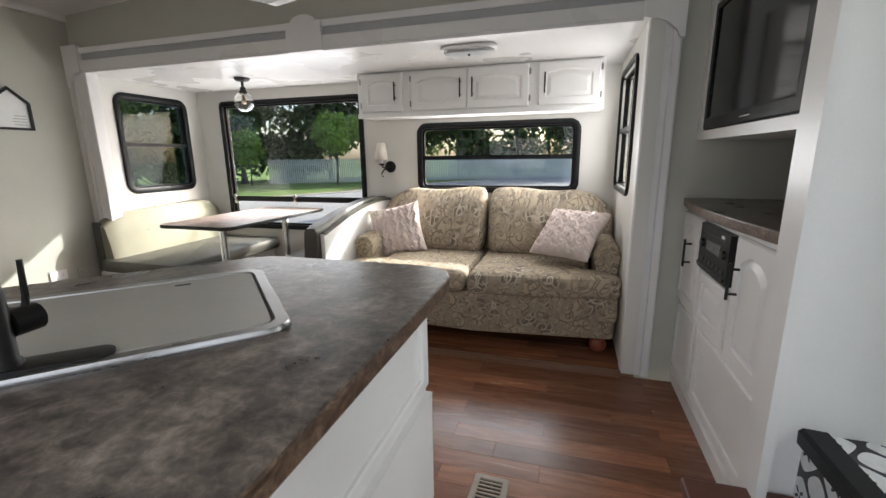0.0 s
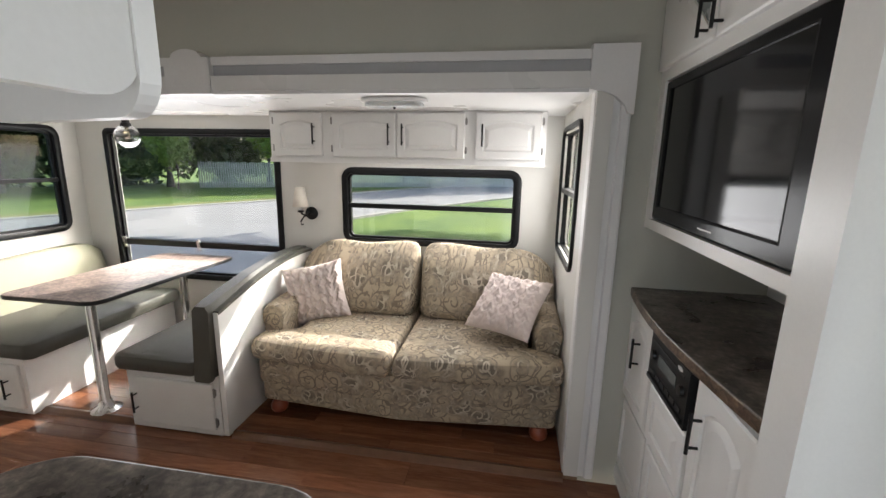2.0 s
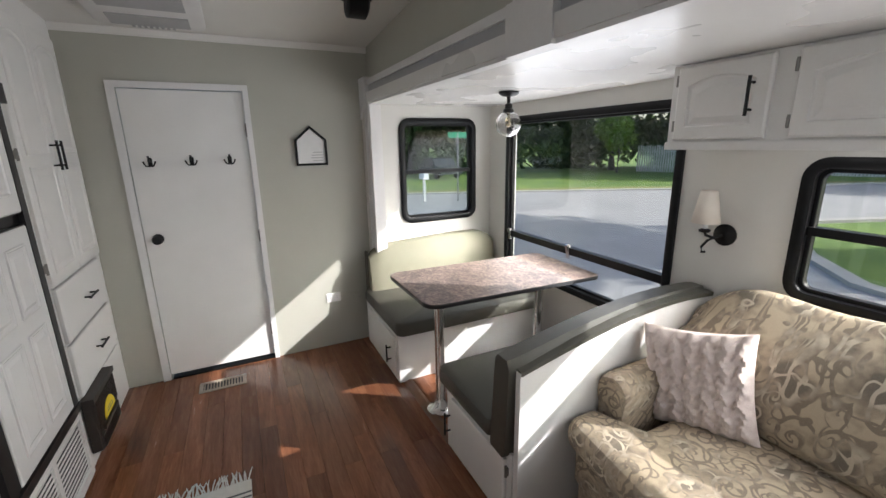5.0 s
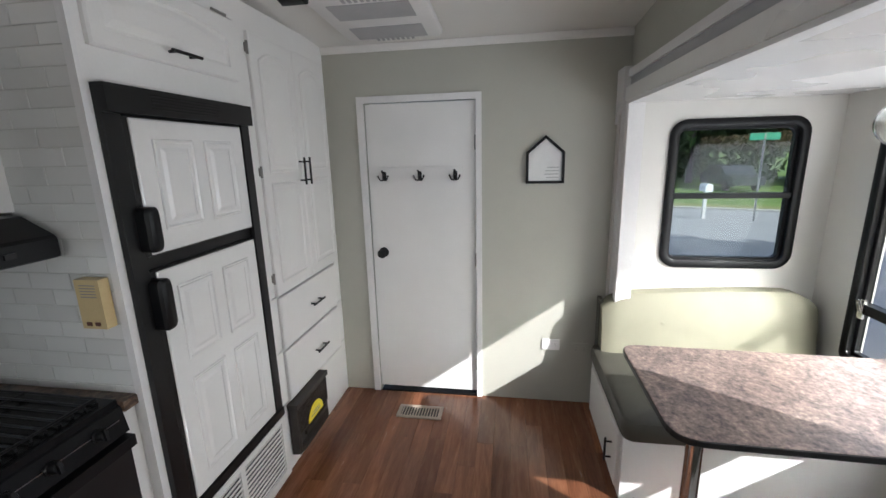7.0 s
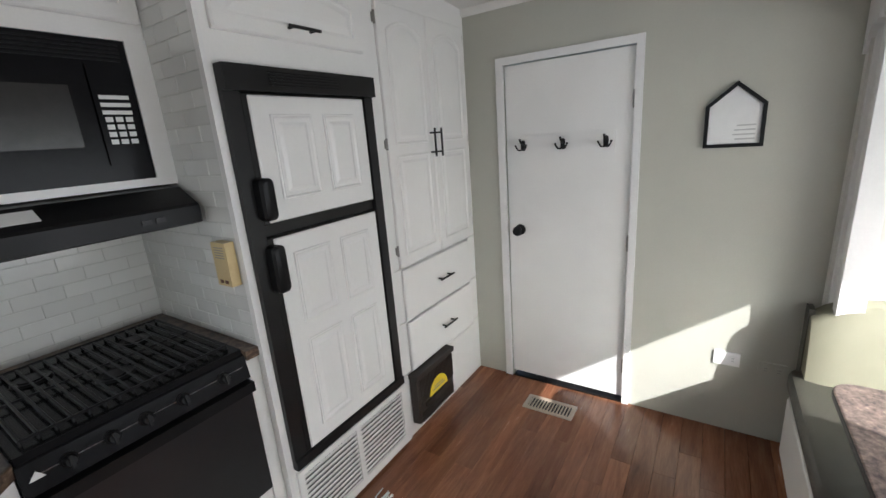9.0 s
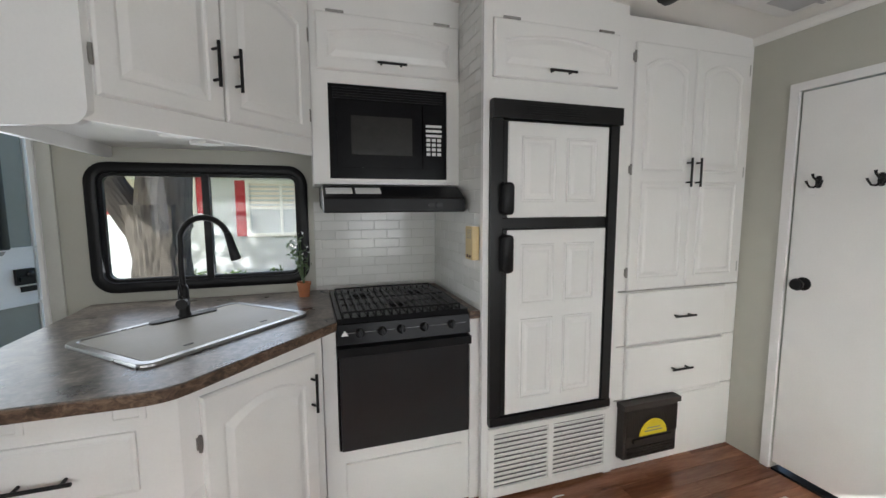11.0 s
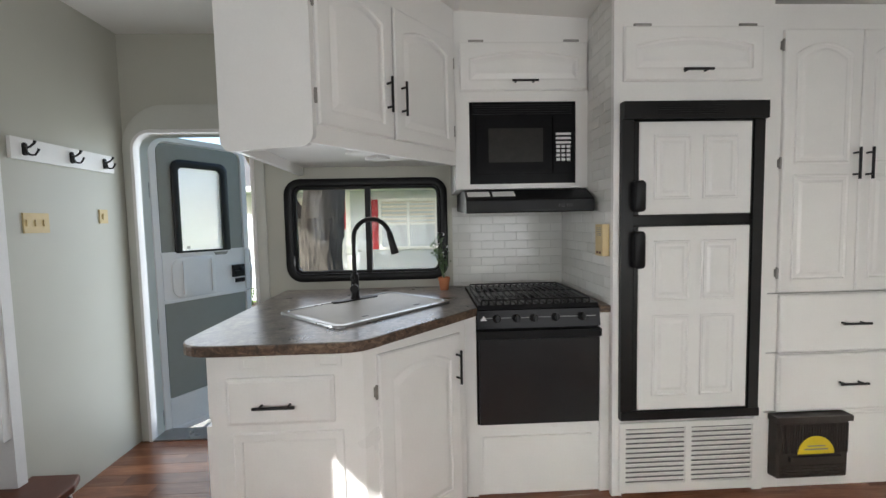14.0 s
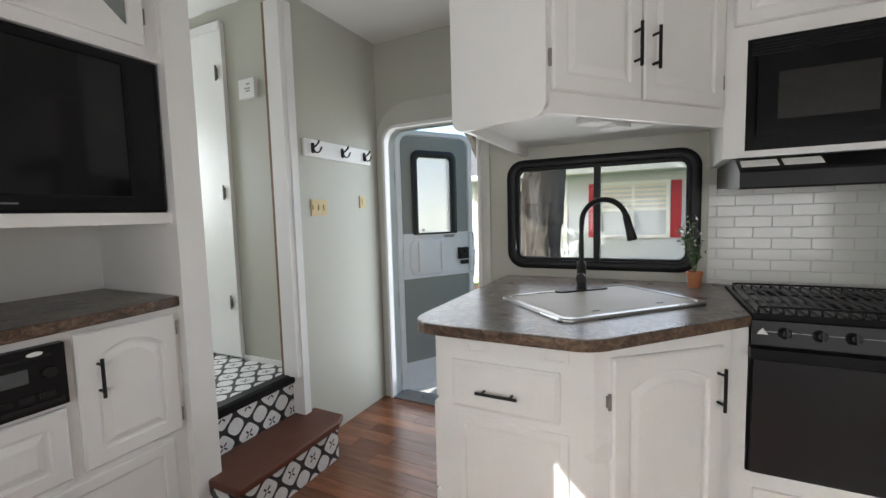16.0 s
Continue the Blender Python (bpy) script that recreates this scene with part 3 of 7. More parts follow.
window("window_1", R, 1.56, 3.15, 0.57, 1.837, GLASS, "large black-framed dinette window with a lower pane", bars=((0.875, 0.05),), r=0.05)
window("window_2", R, -0.335, 1.045, 0.965, 1.562, GLASS, "wide black-framed window above the sofa", bars=((1.265, 0.035),))
window("window_3", SL, -3.69, -2.98, 0.985, 1.84, TINTED, "dark-tinted rounded window in the slide-out end", bars=((1.41, 0.03),))
window("window_4", SR, 2.99, 3.745, 1.02, 1.85, GLASS, "tall rounded window beside the sofa", bars=((1.44, 0.03),), w=0.03, depth=0.05)
window("window_5", K, -1.095, -0.06, 1.005, 1.662, KITCHEN_GLASS, "black-framed sliding window over the sink", upbars=((-0.585, 0.035),), r=0.10, w=0.05)

w1_ob = bpy.data.objects["window_1"]
for u in (3.07, 2.352):
    bm = bmesh.new()
    box(bm, (u - 0.016, 0.002, 0.825), (u + 0.016, 0.014, 0.925), R)
    rod(bm, R @ Vector((u, 0.012, 0.86)), R @ Vector((u, 0.03, 0.925)), 0.011, 10)
    part("latch", bm, CHROME, w1_ob, "chrome window latch", True)

# ---- slide-out trim ----
bm = bmesh.new()
for u0, u1 in ((-0.57, 1.24), (1.49, 3.31)):
    box(bm, (u0, 0, 1.925), (u1, 0.05, 1.962), S)
    box(bm, (u0, 0, 2.062), (u1, 0.05, 2.10), S)
structure("trim_header", bm, WHITE_TRIM, "white header moulding over the slide-out", bevel=0.006)
bm = bmesh.new()
for u0, u1 in ((-0.57, 1.24), (1.49, 3.31)):
    box(bm, (u0, 0, 1.960), (u1, 0.038, 2.064), S)
structure("trim_band", bm, GREY_BAND, "grey vinyl band in the header moulding")
bm = bmesh.new()
arc = [(1.24, 1.925), (1.49, 1.925), (1.49, 2.095)] + [(1.365 + 0.085 * math.cos(radians(a)), 2.095 + 0.04 * math.sin(radians(a))) for a in range(0, 181, 20)] + [(1.24, 2.095)]
loft(bm, [[(u, y, v) for u, v in arc] for y in (0.0, 0.068)], True, S)
structure("trim_keystone", bm, WHITE_TRIM, "white arched trim block", bevel=0.006)
for nm, sgn, edge in (("trim_corner_right", 1, -0.57), ("trim_corner_left", -1, 3.31)):
    bm = bmesh.new()
    o = [(0, 1.935), (0, 2.115), (-0.19, 2.115), (-0.19, 1.83), (-0.165, 1.835), (-0.15, 1.87), (-0.11, 1.905), (-0.06, 1.925)]
    if sgn < 0:
        o = [(0.15, 2.118), (0.0, 2.118), (0.0, 1.93), (0.06, 1.92), (0.10, 1.895), (0.125, 1.85), (0.128, 1.828), (0.15, 1.826)]
    loft(bm, [[(edge + u, y, v) for u, v in o] for y in (0.0, 0.072)], True, S)
    structure(nm, bm, WHITE_TRIM, "white corner trim block", bevel=0.005)
for nm, u0, u1 in (("trim_post_right", -0.755, -0.60), ("trim_post_left", 3.285, 3.45)):
    bm = bmesh.new()
    wd = u1 - u0
    prof = [(u1, -0.04), (u1, 0.045), (u1 - wd * 0.12, 0.05), (u1 - wd * 0.32, 0.05), (u1 - wd * 0.36, 0.036), (u1 - wd * 0.70, 0.036), (u1 - wd * 0.74, 0.05), (u1 - wd * 0.94, 0.05), (u0, 0.045), (u0, -0.04)]
    loft(bm, [[(u, y, z) for u, y in prof] for z in (0.0, 1.93)], True, S)
    structure(nm, bm, WHITE_TRIM, "grooved white slide-out post trim")
bm = bmesh.new()
prof = [(0.012, 2.672), (0.0, 2.66), (0.0, 2.70), (0.02, 2.72), (0.024, 2.70)]
loft(bm, [[(x, y, z) for z, y in prof] for x in (-1.29, 0.60)], True)
loft(bm, [[(x, y, z) for z, y in prof] for x in (-2.66, -1.94)], True)
structure("trim_floor", bm, speckled("floor_edge", (0.16, 0.07, 0.03), (0.11, 0.045, 0.02), 12, 0.35), "brown threshold strip along the slide-out floor")

# ---- bathroom door in the back wall ----
d = thing("door_1", (XB, 1.53, 0), "closed white flush door with a hook rail", "door")
d["kind"] = "structure"
part("leaf", bm_box((-1.872, -0.035, 0.035), (-1.170, -0.008, 1.998), B), WHITE, d, bevel=0.003)
bm = bmesh.new()
for lo, hi in (((-1.912, 0, 0), (-1.876, 0.016, 2.044)), ((-1.166, 0, 0), (-1.122, 0.016, 2.044)), ((-1.876, 0, 2.004), (-1.166, 0.016, 2.044))):
    box(bm, lo, hi, B)
part("casing", bm, WHITE_TRIM, d, "white door casing", bevel=0.004)
bm = bmesh.new()
turned(bm, [(0.034, 0.0), (0.034, 0.006), (0.012, 0.012), (0.012, 0.035), (0.026, 0.042), (0.031, 0.055), (0.026, 0.068), (0.0, 0.072)], 20, B @ pose(-1.245, -0.008, 1.04, -90))
part("door_handle", bm, BLACK_METAL, d, "dark bronze round knob", True)
for z in (0.25, 1.0, 1.75):
    hinge(d, B, -1.874, z, 0.09)
part("floor_strip", bm_box((-1.88, -0.05, 0.0), (-1.18, 0.012, 0.012), B), BLACK, d, "dark metal threshold")
bm = bm_box((-1.9, -0.20, 0.0), (-1.14, -0.19, 2.05), B)
structure("wall_bath", bm, WHITE, "plain wall behind the door")


def coat_hook(parent, m, u, z):
    bm = bmesh.new()
    loft(bm, [[(u + p * k, y, z + q * k) for p, q in rounded(-0.013, 0.013, -0.03, 0.03, 0.012, 4)] for y, k in ((0, 1), (0.004, 1), (0.007, 0.7))], True, m)
    for s in (-1, 1):
        tube(bm, [m @ Vector((u + s * x, y, z + h)) for x, y, h in ((0.0, 0.006, -0.012), (0.008, 0.02, -0.026), (0.02, 0.03, -0.024), (0.03, 0.034, -0.006), (0.034, 0.036, 0.006))], [0.005, 0.005, 0.0045, 0.0045, 0.006], 8)
    tube(bm, [m @ Vector((u, y, z + h)) for y, h in ((0.006, 0.005), (0.025, 0.01), (0.045, 0.025), (0.05, 0.038))], [0.005, 0.005, 0.005, 0.007], 8)
    part("hook", bm, BLACK_METAL, parent, "dark double coat hook", True)


rk = thing("hook_rail", (XB, 1.51, 1.5), "white coat rail with three dark double hooks on the door", "coat rack", "coat rails")
DB = face_at((XB - 0.008, 0, 0), (1, 0, 0))
part("board", bm_box((-1.79, 0.001, 1.49), (-1.225, 0.016, 1.605), DB), WHITE, rk, bevel=0.003)
for y in (1.28, 1.515, 1.745):
    coat_hook(rk, DB @ pose(0, 0.016, 0), -y, 1.55)
rk = thing("hook_rail", (XH, 0.59, 1.7), "white coat rail with three dark double hooks on the entry wall", "coat rack", "coat rails")
part("board", bm_box((0.275, 0.001, 1.70), (0.895, 0.018, 1.80), H), WHITE, rk, bevel=0.003)
for y in (0.83, 0.57, 0.345):
    coat_hook(rk, H @ pose(0, 0.018, 0), y, 1.75)


# ---- cabinets of the kitchen wall ----
def carcass(parent, boxes, name="body", mat=None, m=None):
    bm = bmesh.new()
    for lo, hi in boxes:
        box(bm, lo, hi, m)
    return part(name, bm, mat or WHITE, parent, bevel=0.002)


# tall pantry
P = face_at((0, 0.91, 0), (0, 1, 0))
pan = thing("pantry_cabinet", (-3.03, 0.91, 0), "tall white pantry cabinet with arched double doors and drawers", "cabinet")
carcass(pan, [((-3.466, 0.16, 0.0), (-2.612, 0.88, 2.36))])
for z0, z1 in ((0.0, 0.388), (0.396, 0.688), (0.694, 0.985), (0.992, 2.36)):
    part("face_frame", bm_box((-3.466, 0.8805, z0), (-2.612, 0.91, z1)), WHITE, pan, bevel=0.002)
for a, b in ((-3.425, -3.046), (-3.042, -2.66)):
    dr = panel_door(pan, P, a, b, 0.995, 2.24, 0.0, panels=[(a + 0.06, b - 0.06, 1.62, 2.17, 0.05), (a + 0.06, b - 0.06, 1.06, 1.555, 0.0)])
    u = b - 0.03 if a < -3.2 else a + 0.03
    pull(dr, P @ pose(0, 0.02, 0), u, 1.61, 0.15)
    for z in (1.09, 1.62, 2.17):
        hinge(dr, P, a - 0.004 if a < -3.2 else b + 0.004, z)
for z0, z1 in ((0.697, 0.982), (0.398, 0.684)):
    bm = bmesh.new()
    loft(bm, [[(p, y, q) for p, q in rounded(-3.352 + o, -2.668 - o, z0 + o, z1 - o, 0.002, 2)] for y, o in ((-0.006, 0.004), (0.004, 0.004), (0.004, 0), (0.018, 0), (0.022, 0.005), (0.024, 0.012))], True, P)
    dr = part("drawer", bm, WHITE, pan)
    pull(dr, P @ pose(0, 0.024, 0), -3.03, (z0 + z1) / 2, 0.14, False)
part("lower_panel", bm_box((-3.40, 0, 0.045), (-2.69, 0.006, 0.372), P), WHITE, pan, bevel=0.002)

# refrigerator with its surround
F = face_at((0, 0.92, 0), (0, 1, 0))
sur = thing("refrigerator_surround", (-2.22, 0.92, 0), "white tall surround with an upper cupboard and louvred vent", "cabinet")
for nm, lo, hi in (("side_panel", (-1.89, 0.16, 0.0), (-1.85, 0.92, 2.46)), ("side_panel", (-2.608, 0.16, 0.0), (-2.56, 0.92, 2.46)), ("upper_box", (-2.56, 0.16, 1.91), (-1.89, 0.92, 2.46)), ("plinth", (-2.56, 0.16, 0.0), (-1.89, 0.905, 0.395))):
    part(nm, bm_box(lo, hi), WHITE, sur, bevel=0.002)
dr = panel_door(sur, F, -2.545, -1.885, 2.005, 2.25, 0.035, 0.05)
pull(dr, F @ pose(0, 0.02, 0), -2.215, 2.045, 0.14, False)
for u in (-2.47, -1.97):
    hinge(dr, F, u, 2.256, 0.08, True)
bm = bmesh.new()
box(bm, (-2.575, 0, 0.345), (-1.875, 0.014, 0.372), F)
box(bm, (-2.575, 0, 0.02), (-1.875, 0.014, 0.065), F)
for a, b in ((-2.575, -2.545), (-2.235, -2.205), (-1.905, -1.875)):
    box(bm, (a, 0, 0.065), (b, 0.014, 0.345), F)
vent = part("vent_frame", bm, WHITE, sur, bevel=0.002)
# dark sheet behind the slats, in place of the shade inside the vent
part("vent_back", bm_box((-2.56, -0.012, 0.06), (-1.88, 0.001, 0.35), F), LOUVRE_DARK, vent)
for a, b in ((-2.545, -2.235), (-2.205, -1.905)):
    for k in range(11):
        z = 0.075 + k * 0.0245
        bm = bmesh.new()
        box(bm, (a, -0.003, -0.0085), (b, 0.003, 0.0085), F @ pose(0, 0.006, z + 0.008, -28))
        part("slat", bm, WHITE, vent)

fr = thing("refrigerator", (-2.22, 0.93, 0.4), "two-door white panelled refrigerator in a dark frame", "refrigerator")
part("body", bm_box((-2.555, 0.25, 0.40), (-1.895, 0.918, 1.905)), DARK_TRIM, fr)
bm = bmesh.new()
for lo, hi in (((-2.56, 0, 1.825), (-1.872, 0.045, 1.905)), ((-2.56, 0, 0.395), (-1.872, 0.03, 0.435)), ((-1.93, 0, 0.435), (-1.872, 0.022, 1.825)), ((-2.56, 0, 0.435), (-2.51, 0.022, 1.825))):
    box(bm, lo, hi, F)
part("outer_frame", bm, DARK_TRIM, fr, "dark grey frame", bevel=0.006)
for z0, z1, cols in ((1.38, 1.822, 1), (0.437, 1.335, 2)):
    bm = bmesh.new()
    loft(bm, [[(p, y, q) for p, q in rounded(-2.508 + o, -1.932 - o, z0 + o, z1 - o, 0.006, 3)] for y, o in ((-0.02, 0), (0.014, 0), (0.018, 0.004))], True, F)
    dr = part("door", bm, DARK_TRIM, fr, "dark door rim")
    w0, w1 = -2.495, -1.955
    rows = [(z0 + 0.085, z1 - 0.075)] if cols == 1 else [(0.985, 1.255), (0.52, 0.90)]
    bx = []
    for a, b in rows:
        bx += [(w0 + 0.075, -2.265, a, b, 0), (-2.195, w1 - 0.075, a, b, 0)]
    bm = bmesh.new()
    loft(bm, [[(p, y, q) for p, q in rounded(w0 + o, w1 - o, z0 + 0.006 + o, z1 - 0.006 - o, 0.004, 2)] for y, o in ((0.016, 0), (0.022, 0), (0.026, 0.005))], True, F)
    part("door_panel", bm, WHITE_GLOSS, dr, "white door insert")
    for a, b, c, e, _ in bx:
        bm = bmesh.new()
        loft(bm, [[(p, y, q) for p, q in rounded(a + o, b - o, c + o, e - o, 0.003, 2)] for y, o in ((0.024, -0.008), (0.032, -0.006), (0.033, 0.0), (0.0275, 0.006), (0.0275, 0.02), (0.033, 0.034))], True, F)
        part("raised_panel", bm, WHITE_GLOSS, dr)
    bm = bmesh.new()
    hz = (1.40, 1.545) if cols == 1 else (1.135, 1.31)
    loft(bm, [[(p, y, q) for p, q in rounded(-1.972 + o, -1.915 - o, hz[0] + o, hz[1] - o, 0.02, 4)] for y, o in ((0.005, 0), (0.055, 0), (0.064, 0.008))], True, F)
    part("door_handle", bm, BLACK, dr, "black moulded grip", True)
for k in range(5):
    part("top_grille", bm_box((-2.35, 0.044, 1.845 + k * 0.01), (-2.03, 0.047, 1.849 + k * 0.01), F), BLACK, fr)

# box with a yellow half-round label hung low on the pantry
hb = thing("vent_box", (-2.825, 0.92, 0.07), "dark brown plastic box with a yellow half-round label", "box")
bm = bmesh.new()
loft(bm, [[(p, y, q) for p, q in rounded(-3.012 + o, -2.640 - o, 0.072 + o, 0.385 - o, 0.012, 3)] for y, o in ((0.007, 0), (0.05, 0.004), (0.058, 0.014))], True, P)
part("case", bm, BROWN_PLASTIC, hb)
part("lid", bm_box((-3.018, 0.0065, 0.362), (-2.634, 0.066, 0.390), P), BROWN_PLASTIC, hb, bevel=0.006)
for k in range(26):
    part("rib", bm_box((-2.998 + k * 0.0135, 0.056, 0.205), (-2.991 + k * 0.0135, 0.063, 0.352), P), BROWN_PLASTIC, hb)
for k in range(4):
    part("rib", bm_box((-2.99, 0.054, 0.088 + k * 0.016), (-2.662, 0.064, 0.095 + k * 0.016), P), BROWN_PLASTIC, hb, bevel=0.002)
part("ledge", bm_box((-2.96, 0.056, 0.168), (-2.70, 0.072, 0.192), P), BROWN_PLASTIC, hb, bevel=0.006)
bm = bmesh.new()
arc = [(-2.832 + 0.092 * math.cos(radians(a)), 0.205 + 0.088 * math.sin(radians(a))) for a in range(0, 181, 12)]
loft(bm, [[(u, y, v) for u, v in arc] for y in (0.063, 0.067)], True, P)
part("label_disc", bm, YELLOW, hb, "yellow half-round label")
part("label_print", bm_box((-2.892, 0.0672, 0.225), (-2.772, 0.0676, 0.232), P), INK, hb)
part("label_print", bm_box((-2.877, 0.0672, 0.242), (-2.787, 0.0676, 0.248), P), INK, hb)

# microwave cabinet
M = face_at((0, 0.60, 0), (0, 1, 0))
MW = face_at((0, 0.572, 0), (0, 1, 0))
mc = thing("microwave_cabinet", (-1.5, 0.6, 1.55), "white wall cabinet with a flap door over the microwave", "cabinet")
for nm, lo, hi in (("upper_box", (-1.848, 0.16, 2.01), (-1.125, 0.60, 2.50)), ("side_panel", (-1.848, 0.16, 1.545), (-1.78, 0.60, 2.01)), ("side_panel", (-1.20, 0.16, 1.545), (-1.125, 0.60, 2.01)), ("shelf", (-1.78, 0.16, 1.545), (-1.20, 0.60, 1.572))):
    part(nm, bm_box(lo, hi), WHITE, mc, bevel=0.002)
dr = panel_door(mc, M, -1.838, -1.152, 2.065, 2.315, 0.035, 0.05)
pull(dr, M @ pose(0, 0.02, 0), -1.495, 2.105, 0.14, False)
for u in (-1.75, -1.24):
    hinge(dr, M, u, 2.321, 0.08, True)
mw = thing("microwave", (-1.49, 0.6, 1.575), "black built-in microwave oven with white keypad", "microwave")
part("body", bm_box((-1.775, 0.22, 1.574), (-1.205, 0.571, 2.005)), BLACK, mw)
part("trim_panel", bm_box((-1.785, 0.001, 1.565), (-1.195, 0.02, 2.012), MW), BLACK_GLOSS, mw, bevel=0.006)
part("door", bm_box((-1.645, 0.018, 1.625), (-1.235, 0.045, 1.93), MW), BLACK_GLOSS, mw, "black gloss door", bevel=0.008)
part("window", bm_box((-1.595, 0.044, 1.685), (-1.30, 0.047, 1.865), MW), speckled("microwave_mesh_window", (0.035, 0.034, 0.032), (0.028, 0.027, 0.026), 30, 0.16), mw, "dark mesh window", bevel=0.001)
part("control_panel", bm_box((-1.765, 0.018, 1.625), (-1.652, 0.04, 1.93), MW), BLACK_GLOSS, mw, bevel=0.004)
for r_ in range(7):
    for c_ in range(3 if r_ > 2 else 1):
        if r_ > 2:
            part("key", bm_box((-1.745 + c_ * 0.028, 0.04, 1.69 + (6 - r_) * 0.023), (-1.725 + c_ * 0.028, 0.0415, 1.705 + (6 - r_) * 0.023), MW), PAPER, mw)
        else:
            part("key", bm_box((-1.748, 0.04, 1.69 + (6 - r_) * 0.023), (-1.666, 0.0415, 1.702 + (6 - r_) * 0.023), MW), PAPER, mw)
for k in range(5):
    part("vent_slot", bm_box((-1.76, 0.019, 1.945 + k * 0.012), (-1.22, 0.024, 1.951 + k * 0.012), MW), BLACK, mw)

# range hood
hd = thing("range_hood", (-1.49, 0.6, 1.40), "black slim range hood under the microwave", "range hood")
bm = bmesh.new()
loft(bm, [[(x, 0.165, 1.54), (x, 0.60, 1.54), (x, 0.66, 1.535), (x, 0.76, 1.482), (x, 0.77, 1.473), (x, 0.77, 1.418), (x, 0.755, 1.412), (x, 0.165, 1.44)] for x in (-1.815, -1.16)])
part("shell", bm, BLACK, hd, bevel=0.004)
HF = face_at((0, 0.77, 0), (0, 1, 0))
for u in (-1.70, -1.66):
    part("switch", bm_box((u, 0, 1.438), (u + 0.028, 0.006, 1.453), HF), DARK_TRIM, hd)
for u in (-1.36, -1.23):
    bm = bmesh.new()
    box(bm, (u - 0.058, -0.03, 0.0), (u + 0.058, 0.03, 0.0015), Matrix.Translation((0, 0.708, 1.5105)) @ pose(0, 0, 0, -27.5))
    part("paper_label", bm, PAPER, hd, "white printed label")

# stove
st = thing("kitchen_stove", (-1.49, 0.89, 0.36), "black gas range with oven door and control knobs", "stove")
part("body", bm_box((-1.79, 0.25, 0.365), (-1.19, 0.872, 0.945)), BLACK, st)
O = face_at((0, 0.872, 0), (0, 1, 0))
part("oven_door", bm_box((-1.785, 0, 0.378), (-1.198, 0.03, 0.80), O), OVEN, st, "black glass oven door", bevel=0.006)
part("door_grip", bm_box((-1.79, 0, 0.808), (-1.185, 0.05, 0.845), O), BLACK, st, bevel=0.01)
bm = bmesh.new()
loft(bm, [[(x, 0.86, 0.855), (x, 0.905, 0.857), (x, 0.89, 0.94), (x, 0.86, 0.955)] for x in (-1.79, -1.19)])
part("control_panel", bm, BLACK_GLOSS, st, bevel=0.003)
for u in (-1.70, -1.57, -1.465, -1.38, -1.285):
    bm = bmesh.new()
    kn = Matrix.Translation((u, 0.897, 0.902)) @ pose(0, 0, 0, -80)
    turned(bm, [(0.020, 0), (0.020, 0.005), (0.016, 0.008), (0.015, 0.022), (0.012, 0.026)], 16, kn)
    box(bm, (-0.004, -0.018, 0.024), (0.004, 0.018, 0.034), kn)
    part("knob", bm, BLACK, st, "black control knob", True)
part("panel_line", bm_box((-1.77, 0.0255, 0.903), (-1.21, 0.0262, 0.906), O), STEEL, st)
bm = bmesh.new()
loft(bm, [[(u, y, v) for u, v in ((-1.205, 0.893), (-1.238, 0.893), (-1.2215, 0.917))] for y in (0.0255, 0.0265)], True, O)
part("badge", bm, PAPER, st, "small white triangular badge")
part("cooktop", bm_box((-1.785, 0.27, 0.945), (-1.195, 0.885, 0.966)), BLACK_GLOSS, st, bevel=0.008)
for cx, cy in ((-1.64, 0.42), (-1.34, 0.42), (-1.49, 0.66)):
    bm = bmesh.new()
    turned(bm, [(0.055, 0.966), (0.05, 0.974), (0.036, 0.972), (0.034, 0.976), (0.0, 0.977)], 18, Matrix.Translation((cx, cy, 0)))
    part("burner", bm, BLACK, st, "", True)
bm = bmesh.new()
for x in [-1.76 + 0.036 * k for k in range(16)]:
    tube(bm, [(x, 0.31, 0.964), (x, 0.31, 0.980), (x, 0.58, 0.984), (x, 0.84, 0.980), (x, 0.84, 0.964)], 0.0042, 6)
for y in (0.31, 0.58, 0.84):
    tube(bm, [(-1.76, y, 0.981), (-1.49, y, 0.983), (-1.22, y, 0.981)], 0.0045, 6)
part("grate", bm, BLACK, st, "black wire burner grate", True)
low = thing("stove_base_cabinet", (-1.5, 0.86, 0), "white base cabinet under the stove", "cabinet")
for nm, lo, hi in (("side_panel", (-1.848, 0.16, 0.0), (-1.80, 0.875, 0.915)), ("side_panel", (-1.186, 0.16, 0.0), (-1.13, 0.875, 0.915)), ("front_panel", (-1.80, 0.16, 0.0), (-1.186, 0.862, 0.36))):
    part(nm, bm_box(lo, hi), WHITE, low, bevel=0.002)
part("lower_panel", bm_box((-1.76, -0.012, 0.05), (-1.215, 0.004, 0.30), O), WHITE, low, bevel=0.003)

# ---- corner base cabinet, counter and sink ----
cb = thing("corner_base_cabinet", (-0.5, 1.0, 0), "white corner base cabinet with a drawer and angled door", "cabinet")
bm = bmesh.new()
foot = [(-0.12, 0.165), (-0.12, 1.285), (-0.70, 1.285), (-1.125, 0.93), (-1.125, 0.165)]
loft(bm, [[(x, y, z) for x, y in foot] for z in (0.0, 0.912)])
part("body", bm, WHITE, cb, bevel=0.003)
D = face_at((0, 1.285, 0), (0, 1, 0))
bm = bmesh.new()
loft(bm, [[(p, y, q) for p, q in rounded(-0.59 + o, -0.185 - o, 0.615 + o, 0.797 - o, 0.003, 2)] for y, o in ((0, 0), (0.012, 0), (0.016, 0.008), (0.02, 0.014))], True, D)
dr = part("drawer", bm, WHITE, cb)
